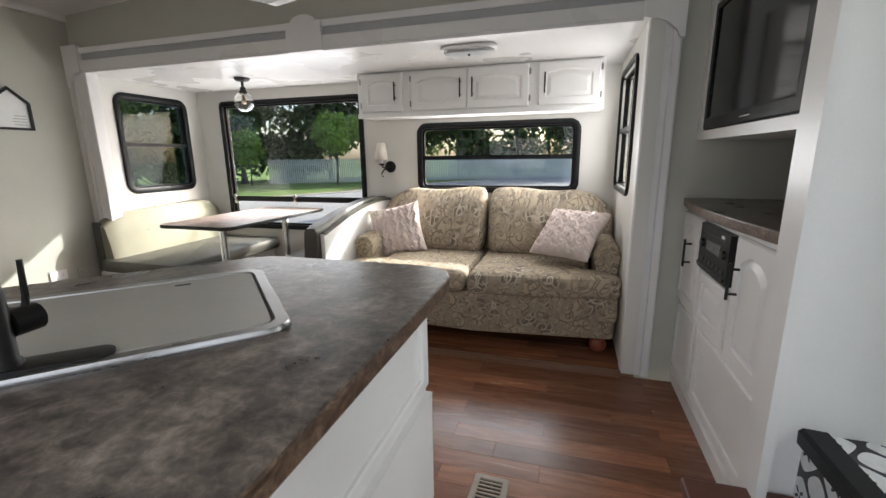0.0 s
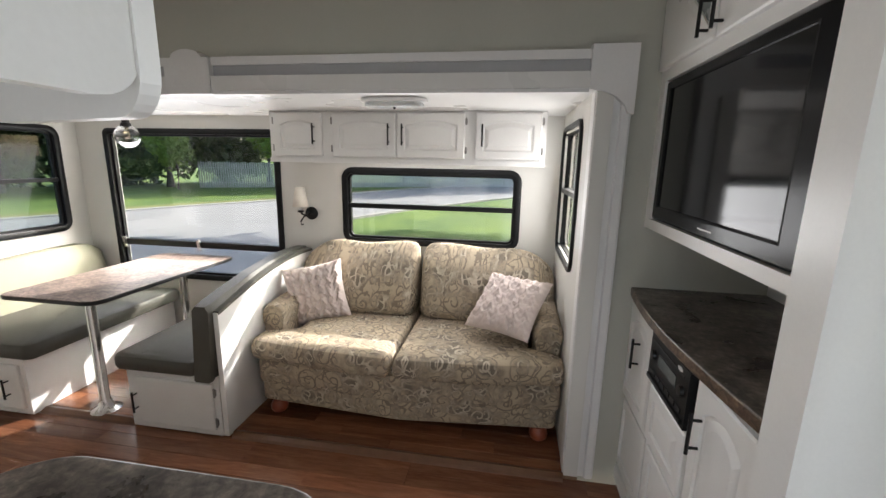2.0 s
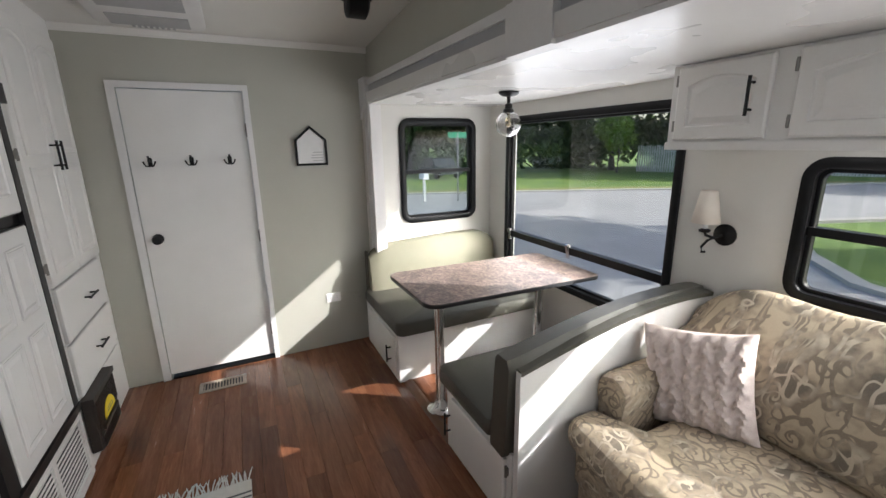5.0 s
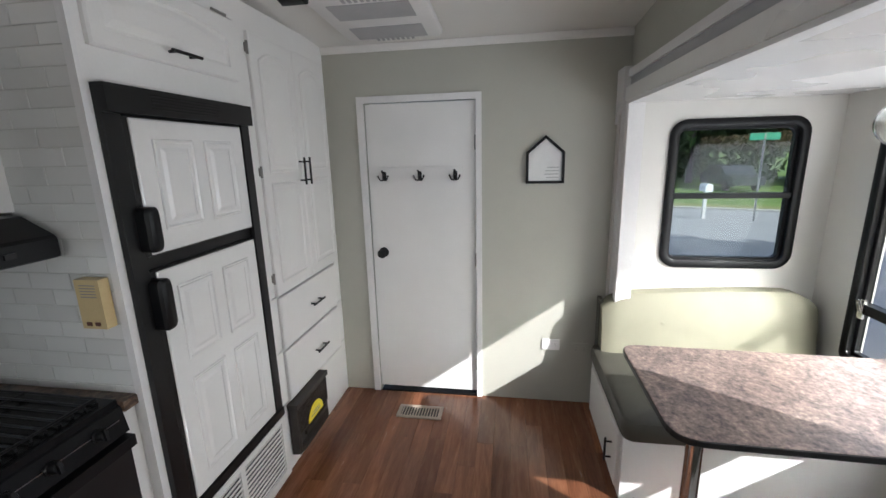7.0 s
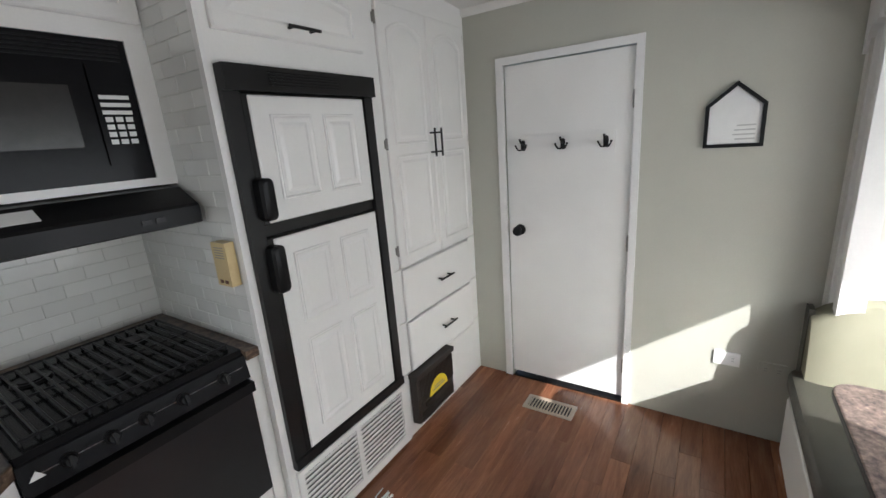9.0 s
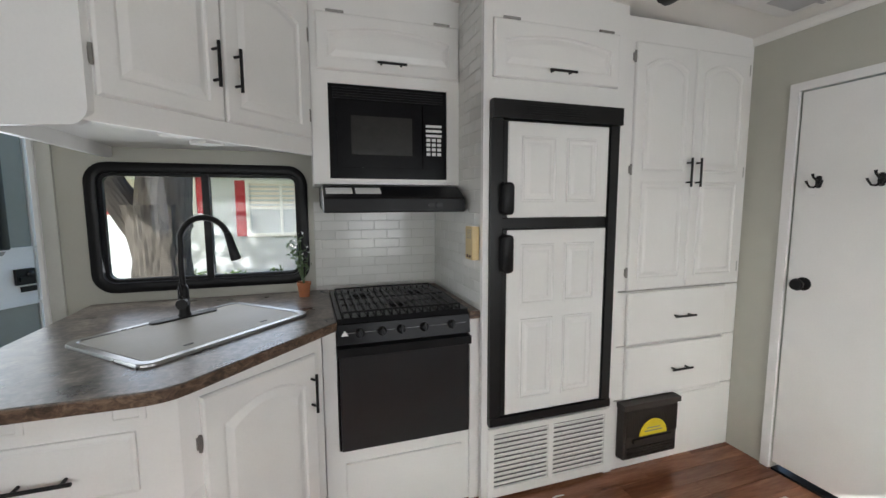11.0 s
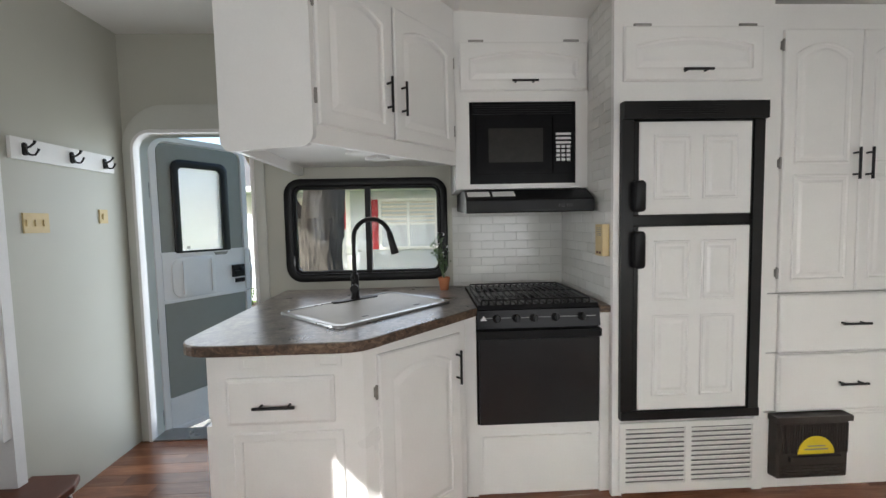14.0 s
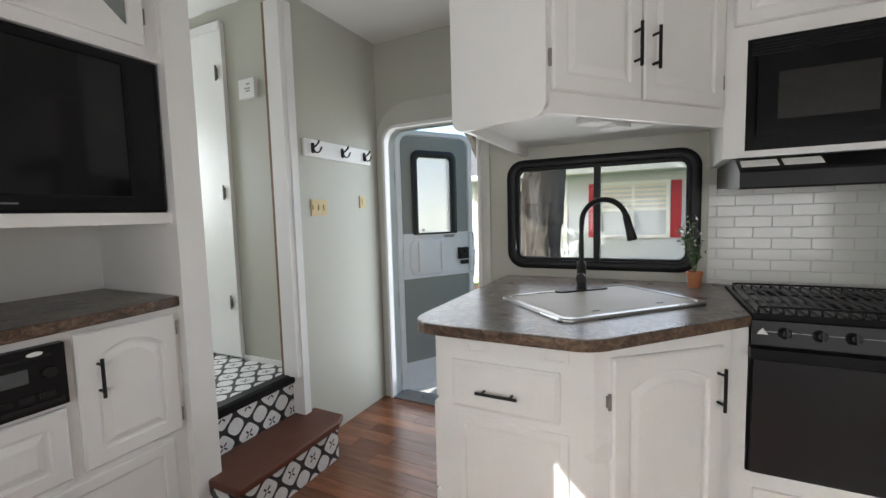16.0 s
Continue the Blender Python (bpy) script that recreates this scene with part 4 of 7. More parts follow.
pull(dr, D @ pose(0, 0.02, 0), -0.372, 0.695, 0.155, False)
bm = bmesh.new()
ring(bm, D, rounded(-0.62, -0.20, 0.03, 0.58, 0.004, 2), rounded(-0.585, -0.235, 0.065, 0.545, 0.004, 2), 0, 0.008)
part("lower_panel_frame", bm, WHITE, cb)
for u in (-0.285, -0.57):
    bm = bmesh.new()
    ring(bm, D, rounded(u - 0.05, u + 0.05, 0.828, 0.878, 0.004, 2), rounded(u - 0.032, u + 0.032, 0.838, 0.868, 0.003, 2), 0, 0.004, 0.001)
    part("catch_plate", bm, WHITE, cb)
for nm, z0, z1 in (("side_board", 0.255, 0.61), ("side_board", 0.03, 0.24)):
    part(nm, bm_box((-0.121, 0.20, z0), (-0.10, 1.283, z1)), WHITE, cb, bevel=0.003)
EN = face_at((-0.12, 0, 0), (1, 0, 0))
bm = bmesh.new()
ring(bm, EN, rounded(-1.282, -0.20, 0.635, 0.905, 0.004, 2), rounded(-1.232, -0.25, 0.67, 0.87, 0.004, 2), 0, 0.012)
part("side_frame", bm, WHITE, cb)
dv = Vector((-1.125 + 0.70, 0.93 - 1.285, 0))
DN = Vector((dv.y, -dv.x, 0)).normalized()
DN = DN if DN.y > 0 else -DN
DG = face_at((-0.70, 1.285, 0), DN)
dl = dv.length
side = 1 if (DG.inverted() @ Vector((-1.125, 0.93, 0))).x > 0 else -1
lo_, hi_ = sorted((side * 0.06, side * (dl - 0.045)))
dr = panel_door(cb, DG, lo_, hi_, 0.07, 0.858, 0.05, 0.06)
pull(dr, DG @ pose(0, 0.02, 0), side * (dl - 0.075), 0.712, 0.155)
for z in (0.2, 0.71):
    hinge(dr, DG, side * 0.052, z)

top = thing("countertop", (-0.6, 0.8, 0.9), "dark brown stone-look laminate countertop with a rounded end", "countertop")
outline = fillet([(-0.045, 0.165), (-0.045, 1.405), (-0.71, 1.405), (-1.192, 0.885), (-1.192, 0.165)], [0, 0.15, 0.16, 0.02, 0])
bm = bmesh.new()
slab(bm, outline, 0.914, 0.955, 0.006)
faced_board(bm, "top", COUNTER, "edge_band", EDGE, top)
st2 = thing("stove_counter_strip", (-1.82, 0.5, 0.92), "narrow brown laminate counter beside the stove", "countertop")
bm = bmesh.new()
slab(bm, [(-1.846, 0.165), (-1.792, 0.165), (-1.792, 0.90), (-1.846, 0.90)], 0.917, 0.952, 0.004)
part("top", bm, EDGE, st2)
bm = bmesh.new()
slab(bm, [(-1.79, 0.165), (-1.192, 0.165), (-1.192, 0.262), (-1.79, 0.262)], 0.917, 0.952, 0.004)
part("back_strip", bm, EDGE, st2)

# sink with its cover, set at an angle
SK = Matrix.Translation((-0.665, 0.80, 0.955)) @ pose(0, 0, 0, 0, 0, 46)
sk = thing("kitchen_sink", (-0.665, 0.80, 0.93), "steel-rimmed corner sink closed by a cream cover", "sink")
bm = bmesh.new()
FL = SK @ Matrix(((1, 0, 0, 0), (0, 0, 1, 0), (0, 1, 0, 0), (0, 0, 0, 1)))
ring(bm, FL, rounded(-0.355, 0.355, -0.25, 0.25, 0.05), rounded(-0.325, 0.325, -0.22, 0.22, 0.035), 0.0005, 0.011, 0.006)
part("rim", bm, STEEL, sk, "brushed steel rim", True)
bm = bmesh.new()
slab(bm, rounded(-0.322, 0.322, -0.217, 0.217, 0.03, 5), 0.001, 0.009, 0.003, SK)
part("cover", bm, SINK_COVER, sk, "cream cutting-board cover")
for x_ in (-0.16, 0.16):
    bm = bmesh.new()
    slab(bm, rounded(x_ - 0.018, x_ + 0.018, 0.165, 0.177, 0.005, 4), 0.0092, 0.0102, 0.0003, SK)
    part("finger_slot", bm, BLACK, sk)

# faucet
fa = thing("kitchen_faucet", (-0.565, 0.615, 0.955), "matte black gooseneck faucet with pull-down head", "faucet")
FA = Matrix.Translation((-0.565, 0.615, 0.956)) @ pose(0, 0, 0, 0, 0, 42)
bm = bmesh.new()
slab(bm, rounded(-0.14, 0.14, -0.028, 0.028, 0.026, 6), 0.006, 0.0145, 0.002, FA)
part("deck_plate", bm, BLACK_METAL, fa, "", True)
bm = bmesh.new()
turned(bm, [(0.026, 0.006), (0.026, 0.020), (0.022, 0.026), (0.022, 0.13), (0.018, 0.145), (0.013, 0.15)], 18, FA)
part("body", bm, BLACK_METAL, fa, "", True)
bm = bmesh.new()
FS = Matrix.Translation((-0.565, 0.615, 0.956)) @ pose(0, 0, 0, 0, 0, 74)
arc = [(0, 0, 0.14), (0, 0, 0.24), (0, 0, 0.32)] + [(0, 0.105 - 0.105 * math.cos(radians(a)), 0.335 + 0.105 * math.sin(radians(a))) for a in range(15, 160, 12)]
tube(bm, [FS @ Vector(p) for p in arc], 0.0125, 12)
part("spout", bm, BLACK_METAL, fa, "", True)
bm = bmesh.new()
e0 = FS @ Vector(arc[-1])
e1 = FS @ Vector((0, 0.235, 0.255))
dd = (e1 - e0)
tube(bm, [e0, e0 + dd * 0.15, e0 + dd * 0.6, e0 + dd * 0.95, e1], [0.013, 0.016, 0.018, 0.022, 0.018], 14)
part("spray_head", bm, BLACK_METAL, fa, "", True)
bm = bmesh.new()
FV_ = Matrix.Translation((-0.565, 0.615, 0.956)) @ pose(0, 0, 0, 0, 0, 95)
rod(bm, FV_ @ Vector((0.02, 0, 0.075)), FV_ @ Vector((0.06, 0, 0.075)), 0.022, 14)
tube(bm, [FV_ @ Vector(p) for p in ((0.045, 0, 0.085), (0.05, 0, 0.11), (0.05, -0.005, 0.17))], [0.006, 0.005, 0.004], 8)
part("lever", bm, BLACK_METAL, fa, "", True)

# potted plant
pl = thing("potted_plant", (-1.06, 0.32, 0.955), "small green plant with white flowers in a terracotta pot", "plant")
PL = Matrix.Translation((-1.06, 0.32, 0.956))
bm = bmesh.new()
turned(bm, [(0.026, 0.0), (0.033, 0.055), (0.033, 0.06), (0.036, 0.06), (0.037, 0.078), (0.032, 0.078), (0.030, 0.066), (0.0, 0.064)], 20, PL)
part("pot", bm, TERRACOTTA, pl, "terracotta pot", True)
LEAF = speckled("house_leaf", (0.045, 0.09, 0.03), (0.09, 0.14, 0.06), 40, 0.5)
rnd = random.Random(4)
stems, leaves, blooms = bmesh.new(), bmesh.new(), bmesh.new()
for k in range(9):
    a, h, w = rnd.uniform(0, 6.28), rnd.uniform(0.12, 0.27), rnd.uniform(0.02, 0.075)
    tip = Vector((w * math.cos(a), w * math.sin(a), 0.07 + h))
    tube(stems, [PL @ Vector((0, 0, 0.06)), PL @ (tip * 0.5 + Vector((0, 0, 0.035))), PL @ tip], 0.0018, 5)
    for j in range(9):
        c = tip * (0.45 + 0.55 * j / 8) + Vector((rnd.gauss(0, 0.013), rnd.gauss(0, 0.013), 0.03 + rnd.gauss(0, 0.012)))
        q = PL @ Matrix.Translation(c) @ Euler((rnd.uniform(-1, 1), rnd.uniform(-1, 1), rnd.uniform(0, 6))).to_matrix().to_4x4()
        s = rnd.uniform(0.010, 0.017)
        tgt = blooms if j == 8 or (j > 5 and rnd.random() < 0.25) else leaves
        vs = [tgt.verts.new(q @ Vector(p)) for p in ((-s, 0, 0), (0, -s * 0.5, s * 0.2), (s, 0, 0), (0, s * 0.5, s * 0.2))]
        tgt.faces.new(vs)
part("stems", stems, LEAF, pl)
part("foliage", leaves, LEAF, pl)
part("blossom", blooms, PAPER, pl, "tiny white flowers")

# ---- corner wall cabinet ----
uc = thing("corner_wall_cabinet", (-0.6, 0.8, 1.66), "white angled corner wall cabinet with two arched doors", "cabinet")
foot = [(-0.178, 0.165), (-0.178, 1.16), (-0.52, 1.262), (-1.122, 0.60), (-1.122, 0.165)]
bm = bmesh.new()
loft(bm, [[(x, y, z) for x, y in foot] for z in (1.735, 2.54)])
part("body", bm, WHITE, uc)
U0, U1 = Vector((-0.535, 1.285, 0)), Vector((-1.122, 0.605, 0))
uv = U1 - U0
un = Vector((uv.y, -uv.x, 0)).normalized()
un = un if un.y > 0 else -un
UG = face_at(U0, un)
us_ = 1 if (UG.inverted() @ U1).x > 0 else -1
ul = uv.length
part("valance", bm_box((min(0, us_ * ul), -0.02, 1.675), (max(0, us_ * ul), 0.002, 2.54), UG), WHITE, uc, bevel=0.003)
EP0, EP1 = Vector((-0.158, 1.18, 0)), Vector((-0.548, 1.292, 0))
ed_ = EP1 - EP0
EPM = face_at(EP0, (-ed_.y, ed_.x, 0) if ed_.x > 0 else (ed_.y, -ed_.x, 0))
es = 1 if (EPM.inverted() @ EP1).x > 0 else -1
a_, b_ = sorted((0.0, es * ed_.length))
bm = bmesh.new()
loft(bm, [[(u, y, v) for u, v in rounded(a_, b_, 1.663, 2.54, (0.0, 0.0, 0.05, 0.05))] for y in (-0.024, 0.0)], True, EPM)
part("end_panel", bm, WHITE, uc, bevel=0.003)
bm = bmesh.new()
loft(bm, [[(x, y, v) for y, v in rounded(0.175, 1.168, 1.68, 2.54, (0.0, 0.0, 0.02, 0.06))] for x in (-0.192, -0.170)])
part("side_panel", bm, WHITE, uc, bevel=0.003)
for a, b, hs in ((0.03, 0.425, 0.385), (0.435, ul - 0.025, 0.475)):
    lo_, hi_ = sorted((us_ * a, us_ * b))
    dr = panel_door(uc, UG, lo_, hi_, 1.745, 2.32, 0.045, 0.055)
    pull(dr, UG @ pose(0, 0.02, 0), us_ * hs, 1.925, 0.15)
    for z in (1.85, 2.2):
        hinge(dr, UG, us_ * (a - 0.006 if a < 0.1 else b + 0.006), z)
ul_ = thing("undercabinet_light", (-0.72, 0.72, 1.70), "white plastic under-cabinet light fixture", "light fixture")
UL = Matrix.Translation((-0.72, 0.75, 1.70)) @ pose(0, 0, 0, 0, 0, 48)
bm = bmesh.new()
slab(bm, rounded(-0.17, 0.17, -0.06, 0.06, 0.03, 5), 0.002, 0.034, 0.012, UL)
part("housing", bm, WHITE_TRIM, ul_, "", True)
bm = bmesh.new()
slab(bm, rounded(-0.045, 0.045, -0.05, 0.05, 0.01, 4), -0.012, 0.003, 0.004, UL)
part("switch", bm, WHITE_TRIM, ul_)

# ---- wall tile joints are in the grout beds ----
structure("backsplash_bed", bm_box((-1.848, 0.1605, 0.92), (-1.125, 0.164, 1.465)), GROUT, "white subway tile backsplash")
structure("side_tile_bed", bm_box((-1.85, 0.165, 0.92), (-1.847, 0.90, 2.44)), GROUT, "white subway tile side wall")
structure("trim_tile_edge", bm_box((-1.856, 0.895, 0.0), (-1.842, 0.922, 2.45)), WHITE_TRIM, "white tile edge trim")

# ---- entertainment cabinet ----
EF = face_at((0.876, 0, 0), (-1, 0, 0))
ec = thing("entertainment_cabinet", (1.15, 2.25, 0), "white built-in entertainment cabinet with an open counter niche", "cabinet")
for nm, lo, hi in (("stile", (0.845, 1.555, 0.0), (0.874, 1.668, 2.54)), ("end_panel", (0.874, 1.622, 0.0), (1.44, 1.668, 2.54)), ("stile", (0.876, 2.70, 1.383), (1.44, 2.79, 1.965)), ("rear_panel", (0.93, 2.83, 0.0), (1.44, 2.87, 2.54)),
                   ("shelf", (0.876, 1.668, 1.34), (1.44, 2.79, 1.383)), ("upper_box", (0.876, 1.668, 1.965), (1.44, 2.79, 2.54)), ("back_panel", (1.44, 1.556, 0.0), (1.47, 2.87, 2.54)), ("lower_box", (0.888, 1.668, 0.0), (1.44, 2.83, 1.0))):
    part(nm, bm_box(lo, hi), WHITE, ec, bevel=0.002)
part("kick_board", bm_box((1.67, -0.0135, 0.0), (2.86, 0.004, 0.075), EF), WHITE, ec, bevel=0.002)
for a, b, z0, z1, hs in ((1.69, 2.025, 0.49, 0.975, 1.965), (2.435, 2.785, 0.49, 0.975, 2.585)):
    dr = panel_door(ec, EF @ pose(0, -0.011, 0), a, b, z0, z1, 0.045, 0.055)
    pull(dr, EF @ pose(0, 0.009, 0), hs, 0.81 if a < 2 else 0.78, 0.14)
    for z in (z0 + 0.06, z1 - 0.06):
        hinge(dr, EF @ pose(0, -0.011, 0), a - 0.004 if a < 2 else b + 0.004, z)
panel_door(ec, EF @ pose(0, -0.011, 0), 2.06, 2.41, 0.49, 0.74, 0.0, 0.05, name="fixed_panel")
for a, b in ((1.72, 2.40), (2.43, 2.79)):
    bm = bmesh.new()
    ring(bm, EF @ pose(0, -0.012, 0), rounded(a, b, 0.09, 0.46, 0.004, 2), rounded(a + 0.05, b - 0.05, 0.14, 0.41, 0.004, 2), 0, 0.01)
    part("lower_panel", bm, WHITE, ec)
for a, b, hs in ((1.725, 2.235, 2.19), (2.245, 2.755, 2.29)):
    bm = bmesh.new()
    ring(bm, EF, rounded(a, b, 2.01, 2.46, 0.004, 2), rounded(a + 0.055, b - 0.055, 2.065, 2.405, 0.006, 3), 0, 0.02)
    dr = part("glass_door", bm, WHITE, ec)
    part("pane", bm_box((a + 0.05, 0.004, 2.06), (b - 0.05, 0.009, 2.41), EF), CAB_GLASS, dr, "grey obscure glass")
    pull(dr, EF @ pose(0, 0.02, 0), hs, 2.09, 0.13)
    hinge(dr, EF, a - 0.004 if a < 2 else b + 0.004, 2.12)
ctop = thing("entertainment_counter", (1.1, 2.26, 1.0), "brown laminate counter with a curved front in the niche", "countertop")
pts = [(1.44, 2.83)] + [(0.868 - 0.05 * math.sin(math.pi * k / 12) - 0.004, 2.85 - (2.85 - 1.672) * k / 12) for k in range(13)] + [(1.44, 1.67)]
bm = bmesh.new()
slab(bm, pts, 1.002, 1.044, 0.005)
faced_board(bm, "top", COUNTER, "edge_band", EDGE, ctop)
tv = thing("television", (0.95, 2.2, 1.385), "black flat-screen television set in the cabinet", "television")
part("case", bm_box((1.675, -0.09, 1.384), (2.695, -0.02, 1.963), EF), BLACK, tv, bevel=0.006)
bm = bmesh.new()
ring(bm, EF, rounded(1.680, 2.688, 1.388, 1.958, 0.008, 3), rounded(1.80, 2.645, 1.445, 1.925, 0.004, 3), -0.022, -0.005)
part("bezel", bm, BLACK_GLOSS, tv, "glossy black bezel")
part("screen", bm_box((1.798, -0.02, 1.443), (2.647, -0.0135, 1.927), EF), SCREEN, tv, "dark reflective screen")
part("badge_strip", bm_box((2.12, -0.0055, 1.412), (2.22, -0.0045, 1.417), EF), GREY_HARDWARE, tv)
rd = thing("radio", (0.88, 2.235, 0.76), "black built-in radio and disc player", "radio")
part("case", bm_box((2.055, -0.05, 0.76), (2.42, 0.02, 0.965), EF), BLACK, rd, bevel=0.008)
part("display", bm_box((2.15, 0.0195, 0.86), (2.32, 0.0225, 0.905), EF), speckled("grey_display", (0.10, 0.11, 0.11), (0.08, 0.09, 0.09), 20, 0.2), rd, "grey display")
part("slot", bm_box((2.09, 0.0195, 0.93), (2.40, 0.022, 0.938), EF), DARK_TRIM, rd)
for k in range(6):
    part("button", bm_box((2.09 + k * 0.05, 0.0195, 0.80), (2.128 + k * 0.05, 0.0235, 0.818), EF), DARK_TRIM, rd, bevel=0.002)
part("button_bar", bm_box((2.07, 0.0195, 0.775), (2.405, 0.03, 0.79), EF), DARK_TRIM, rd, bevel=0.003)
for u in (2.10, 2.37):
    bm = bmesh.new()
    turned(bm, [(0.02, 0), (0.018, 0.012), (0.0, 0.013)], 16, EF @ pose(u, 0.02, 0.88, -90))
    part("dial", bm, DARK_TRIM, rd, "", True)
bm = bmesh.new()
turned(bm, [(0.016, 0), (0.014, 0.003), (0.0, 0.0035)], 14, EF @ pose(2.13, 0.0195, 0.945, -90) @ Matrix.Diagonal((1.3, 0.5, 1, 1)))
part("badge", bm, PAPER, rd, "small pale oval badge")

# ---- steps to the front hall ----
sp = thing("steps", (0.8, 1.28, 0), "two steps with patterned risers and a brown tread", "steps")
bm = bmesh.new()
box(bm, (0.69, 0.965, 0.0), (0.976, 1.617, 0.19))
part("riser_block", bm, PATTERN, sp, "black and white patterned riser")
bm = bmesh.new()
slab(bm, fillet([(0.975, 0.90), (0.975, 1.618), (0.655, 1.618), (0.655, 0.99), (0.70, 0.90)], [0, 0, 0.02, 0.02, 0.02], 3), 0.19, 0.225, 0.008)
part("tread", bm, TREAD, sp, "brown painted wooden tread")
bm = bmesh.new()
loft(bm, [[(0.958, y, 0.408), (0.956, y, 0.450), (0.968, y, 0.460), (1.03, y, 0.456), (1.03, y, 0.4455), (0.974, y, 0.4455), (0.974, y, 0.408)] for y in (0.935, 1.66)])
part("nosing", bm, BLACK, sp, "black rubber stair nosing")
bm = bmesh.new()
box(bm, (0.890, 0.952, 0.0), (1.005, 1.0, 2.5))
box(bm, (0.898, 1.0, 0.455), (1.0, 1.034, 2.5))
structure("trim_hall_post", bm, WHITE_TRIM, "white opening trim beside the steps", bevel=0.004)
structure("trim_hall_edge", bm_box((1.006, 0.958, 0.46), (1.022, 1.030, 2.5)), RAW_EDGE, "bare wood door edge")
hd_ = thing("hall_door", (1.9, 0.91, 0.45), "closed white hall door", "door")
part("leaf", bm_box((1.50, 0.907, 0.46), (2.26, 0.93, 2.50)), WHITE, hd_, bevel=0.003)
bm = bmesh.new()
box(bm, (1.488, 0.907, 0.455), (1.498, 0.934, 2.55))
box(bm, (1.498, 0.907, 2.502), (2.30, 0.94, 2.55))
part("casing", bm, WHITE_TRIM, hd_, bevel=0.003)
HW = face_at((0, 0.905, 0), (0, 1, 0))
for z in (0.82, 1.52, 2.25):
    hinge(hd_, HW @ pose(0, 0.025, 0), 1.545, z, 0.09)
structure("baseboard", bm_box((1.03, 0.906, 0.446), (1.487, 0.92, 0.475)), WHITE, "white hall baseboard")
th = thing("thermostat", (1.33, 0.91, 2.06), "white wall thermostat with a small display", "thermostat")
part("case", bm_box((1.225, 0.001, 2.065), (1.355, 0.028, 2.175), HW), WHITE_TRIM, th, bevel=0.008)
for z, w in ((2.14, 0.03), (2.115, 0.045), (2.10, 0.035)):
    part("print", bm_box((1.26, 0.0282, z), (1.26 + w, 0.0288, z + 0.008), HW), INK, th)
for nm, y0, y1, z0, z1, lab in (("switch_plate", 0.72, 0.852, 1.36, 1.455, "yellowed double switch plate"), ("switch_plate", 0.335, 0.395, 1.405, 1.485, "small yellowed switch plate")):
    sw = thing(nm, (XH, (y0 + y1) / 2, z0), lab, "switch", "switches")
    part("plate", bm_box((y0, 0.0005, z0), (y1, 0.008, z1), H), YELLOWED, sw, bevel=0.003)
    n_ = 3 if y1 - y0 > 0.1 else 1
    for k in range(n_):
        c = y0 + (y1 - y0) * (k + 0.5) / n_
        part("toggle", bm_box((c - 0.012, 0.007, (z0 + z1) / 2 - 0.016), (c + 0.012, 0.014, (z0 + z1) / 2 + 0.016), H), YELLOWED, sw, bevel=0.002)

# ---- entry ----
bm = bmesh.new()
ring(bm, K, rounded(0.055, 0.908, -0.02, 2.13, (0.26, 0.26, 0.0, 0.0), 8), rounded(0.135, 0.832, -0.02, 1.955, (0.10, 0.10, 0.0, 0.0), 8), -0.10, 0.02)
structure("trim_entry", bm, ENTRY_PAINT, "pale greige moulded entry door surround", True)
bm = bmesh.new()
ring(bm, K, rounded(0.112, 0.853, -0.02, 1.978, (0.12, 0.12, 0.0, 0.0), 8), rounded(0.134, 0.831, -0.02, 1.954, (0.10, 0.10, 0.0, 0.0), 8), -0.02, 0.034)
structure("trim_jamb", bm, WHITE_TRIM, "white inner entry door jamb", True)
structure("trim_sill", bm_box((0.135, 0.03, -0.02), (0.845, 0.19, 0.008)), STEEL, "metal entry sill")
ed = thing("door_2", (0.84, 0.055, 0), "open grey and white entry door with a bright frosted window", "door")
ed["kind"] = "structure"
LF = face_at((0.84, 0.055, 0), (-0.843, 0.538, 0))
hole_ = rounded(-0.475, -0.175, 1.205, 1.79, (0.03, 0.03, 0.012, 0.012))
bm = bmesh.new()
ring(bm, LF, rounded(-0.69, 0.0, -0.04, 1.985, (0.10, 0.10, 0.01, 0.01)), hole_, -0.04, 0.0, 0.003)
part("leaf", bm, WHITE_TRIM, ed, "white moulded door leaf", False)
bm = bmesh.new()
ring(bm, LF, rounded(-0.69, 0.0, -0.04, 1.985, (0.10, 0.10, 0.01, 0.01)), rounded(-0.645, -0.045, 0.0, 1.945, (0.07, 0.07, 0.006, 0.006)), 0.0, 0.014, 0.006)
part("rim", bm, WHITE_TRIM, ed, "rounded white door rim", True)
part("seal", bm_box((0.001, -0.052, -0.03), (0.013, -0.012, 1.90), LF), BLACK, ed, "black rubber door seal")
bm = bmesh.new()
ring(bm, LF, rounded(-0.640, -0.05, 1.205, 1.94, (0.065, 0.065, 0.004, 0.004)), hole_, 0.0, 0.006, 0.002)
part("upper_panel", bm, DOOR_GREY, ed, "grey upper panel")
part("lower_panel", bm_box((-0.640, 0, 0.21), (-0.05, 0.006, 0.862), LF), DOOR_GREY, ed, "grey lower panel")
bm = bmesh.new()
ring(bm, LF, rounded(-0.53, -0.133, 1.196, 1.838, (0.06, 0.06, 0.01, 0.01)), rounded(-0.472, -0.178, 1.21, 1.785, (0.03, 0.03, 0.006, 0.006)), 0.004, 0.024)
part("window_frame", bm, DARK_TRIM, ed, "dark window surround", True)
WP = speckled("backlit_white_pane", (0.85, 0.85, 0.84), (0.8, 0.8, 0.79), 3, 0.5)
WP.node_tree.nodes["Principled BSDF"].inputs["Transmission Weight"].default_value = 0.9
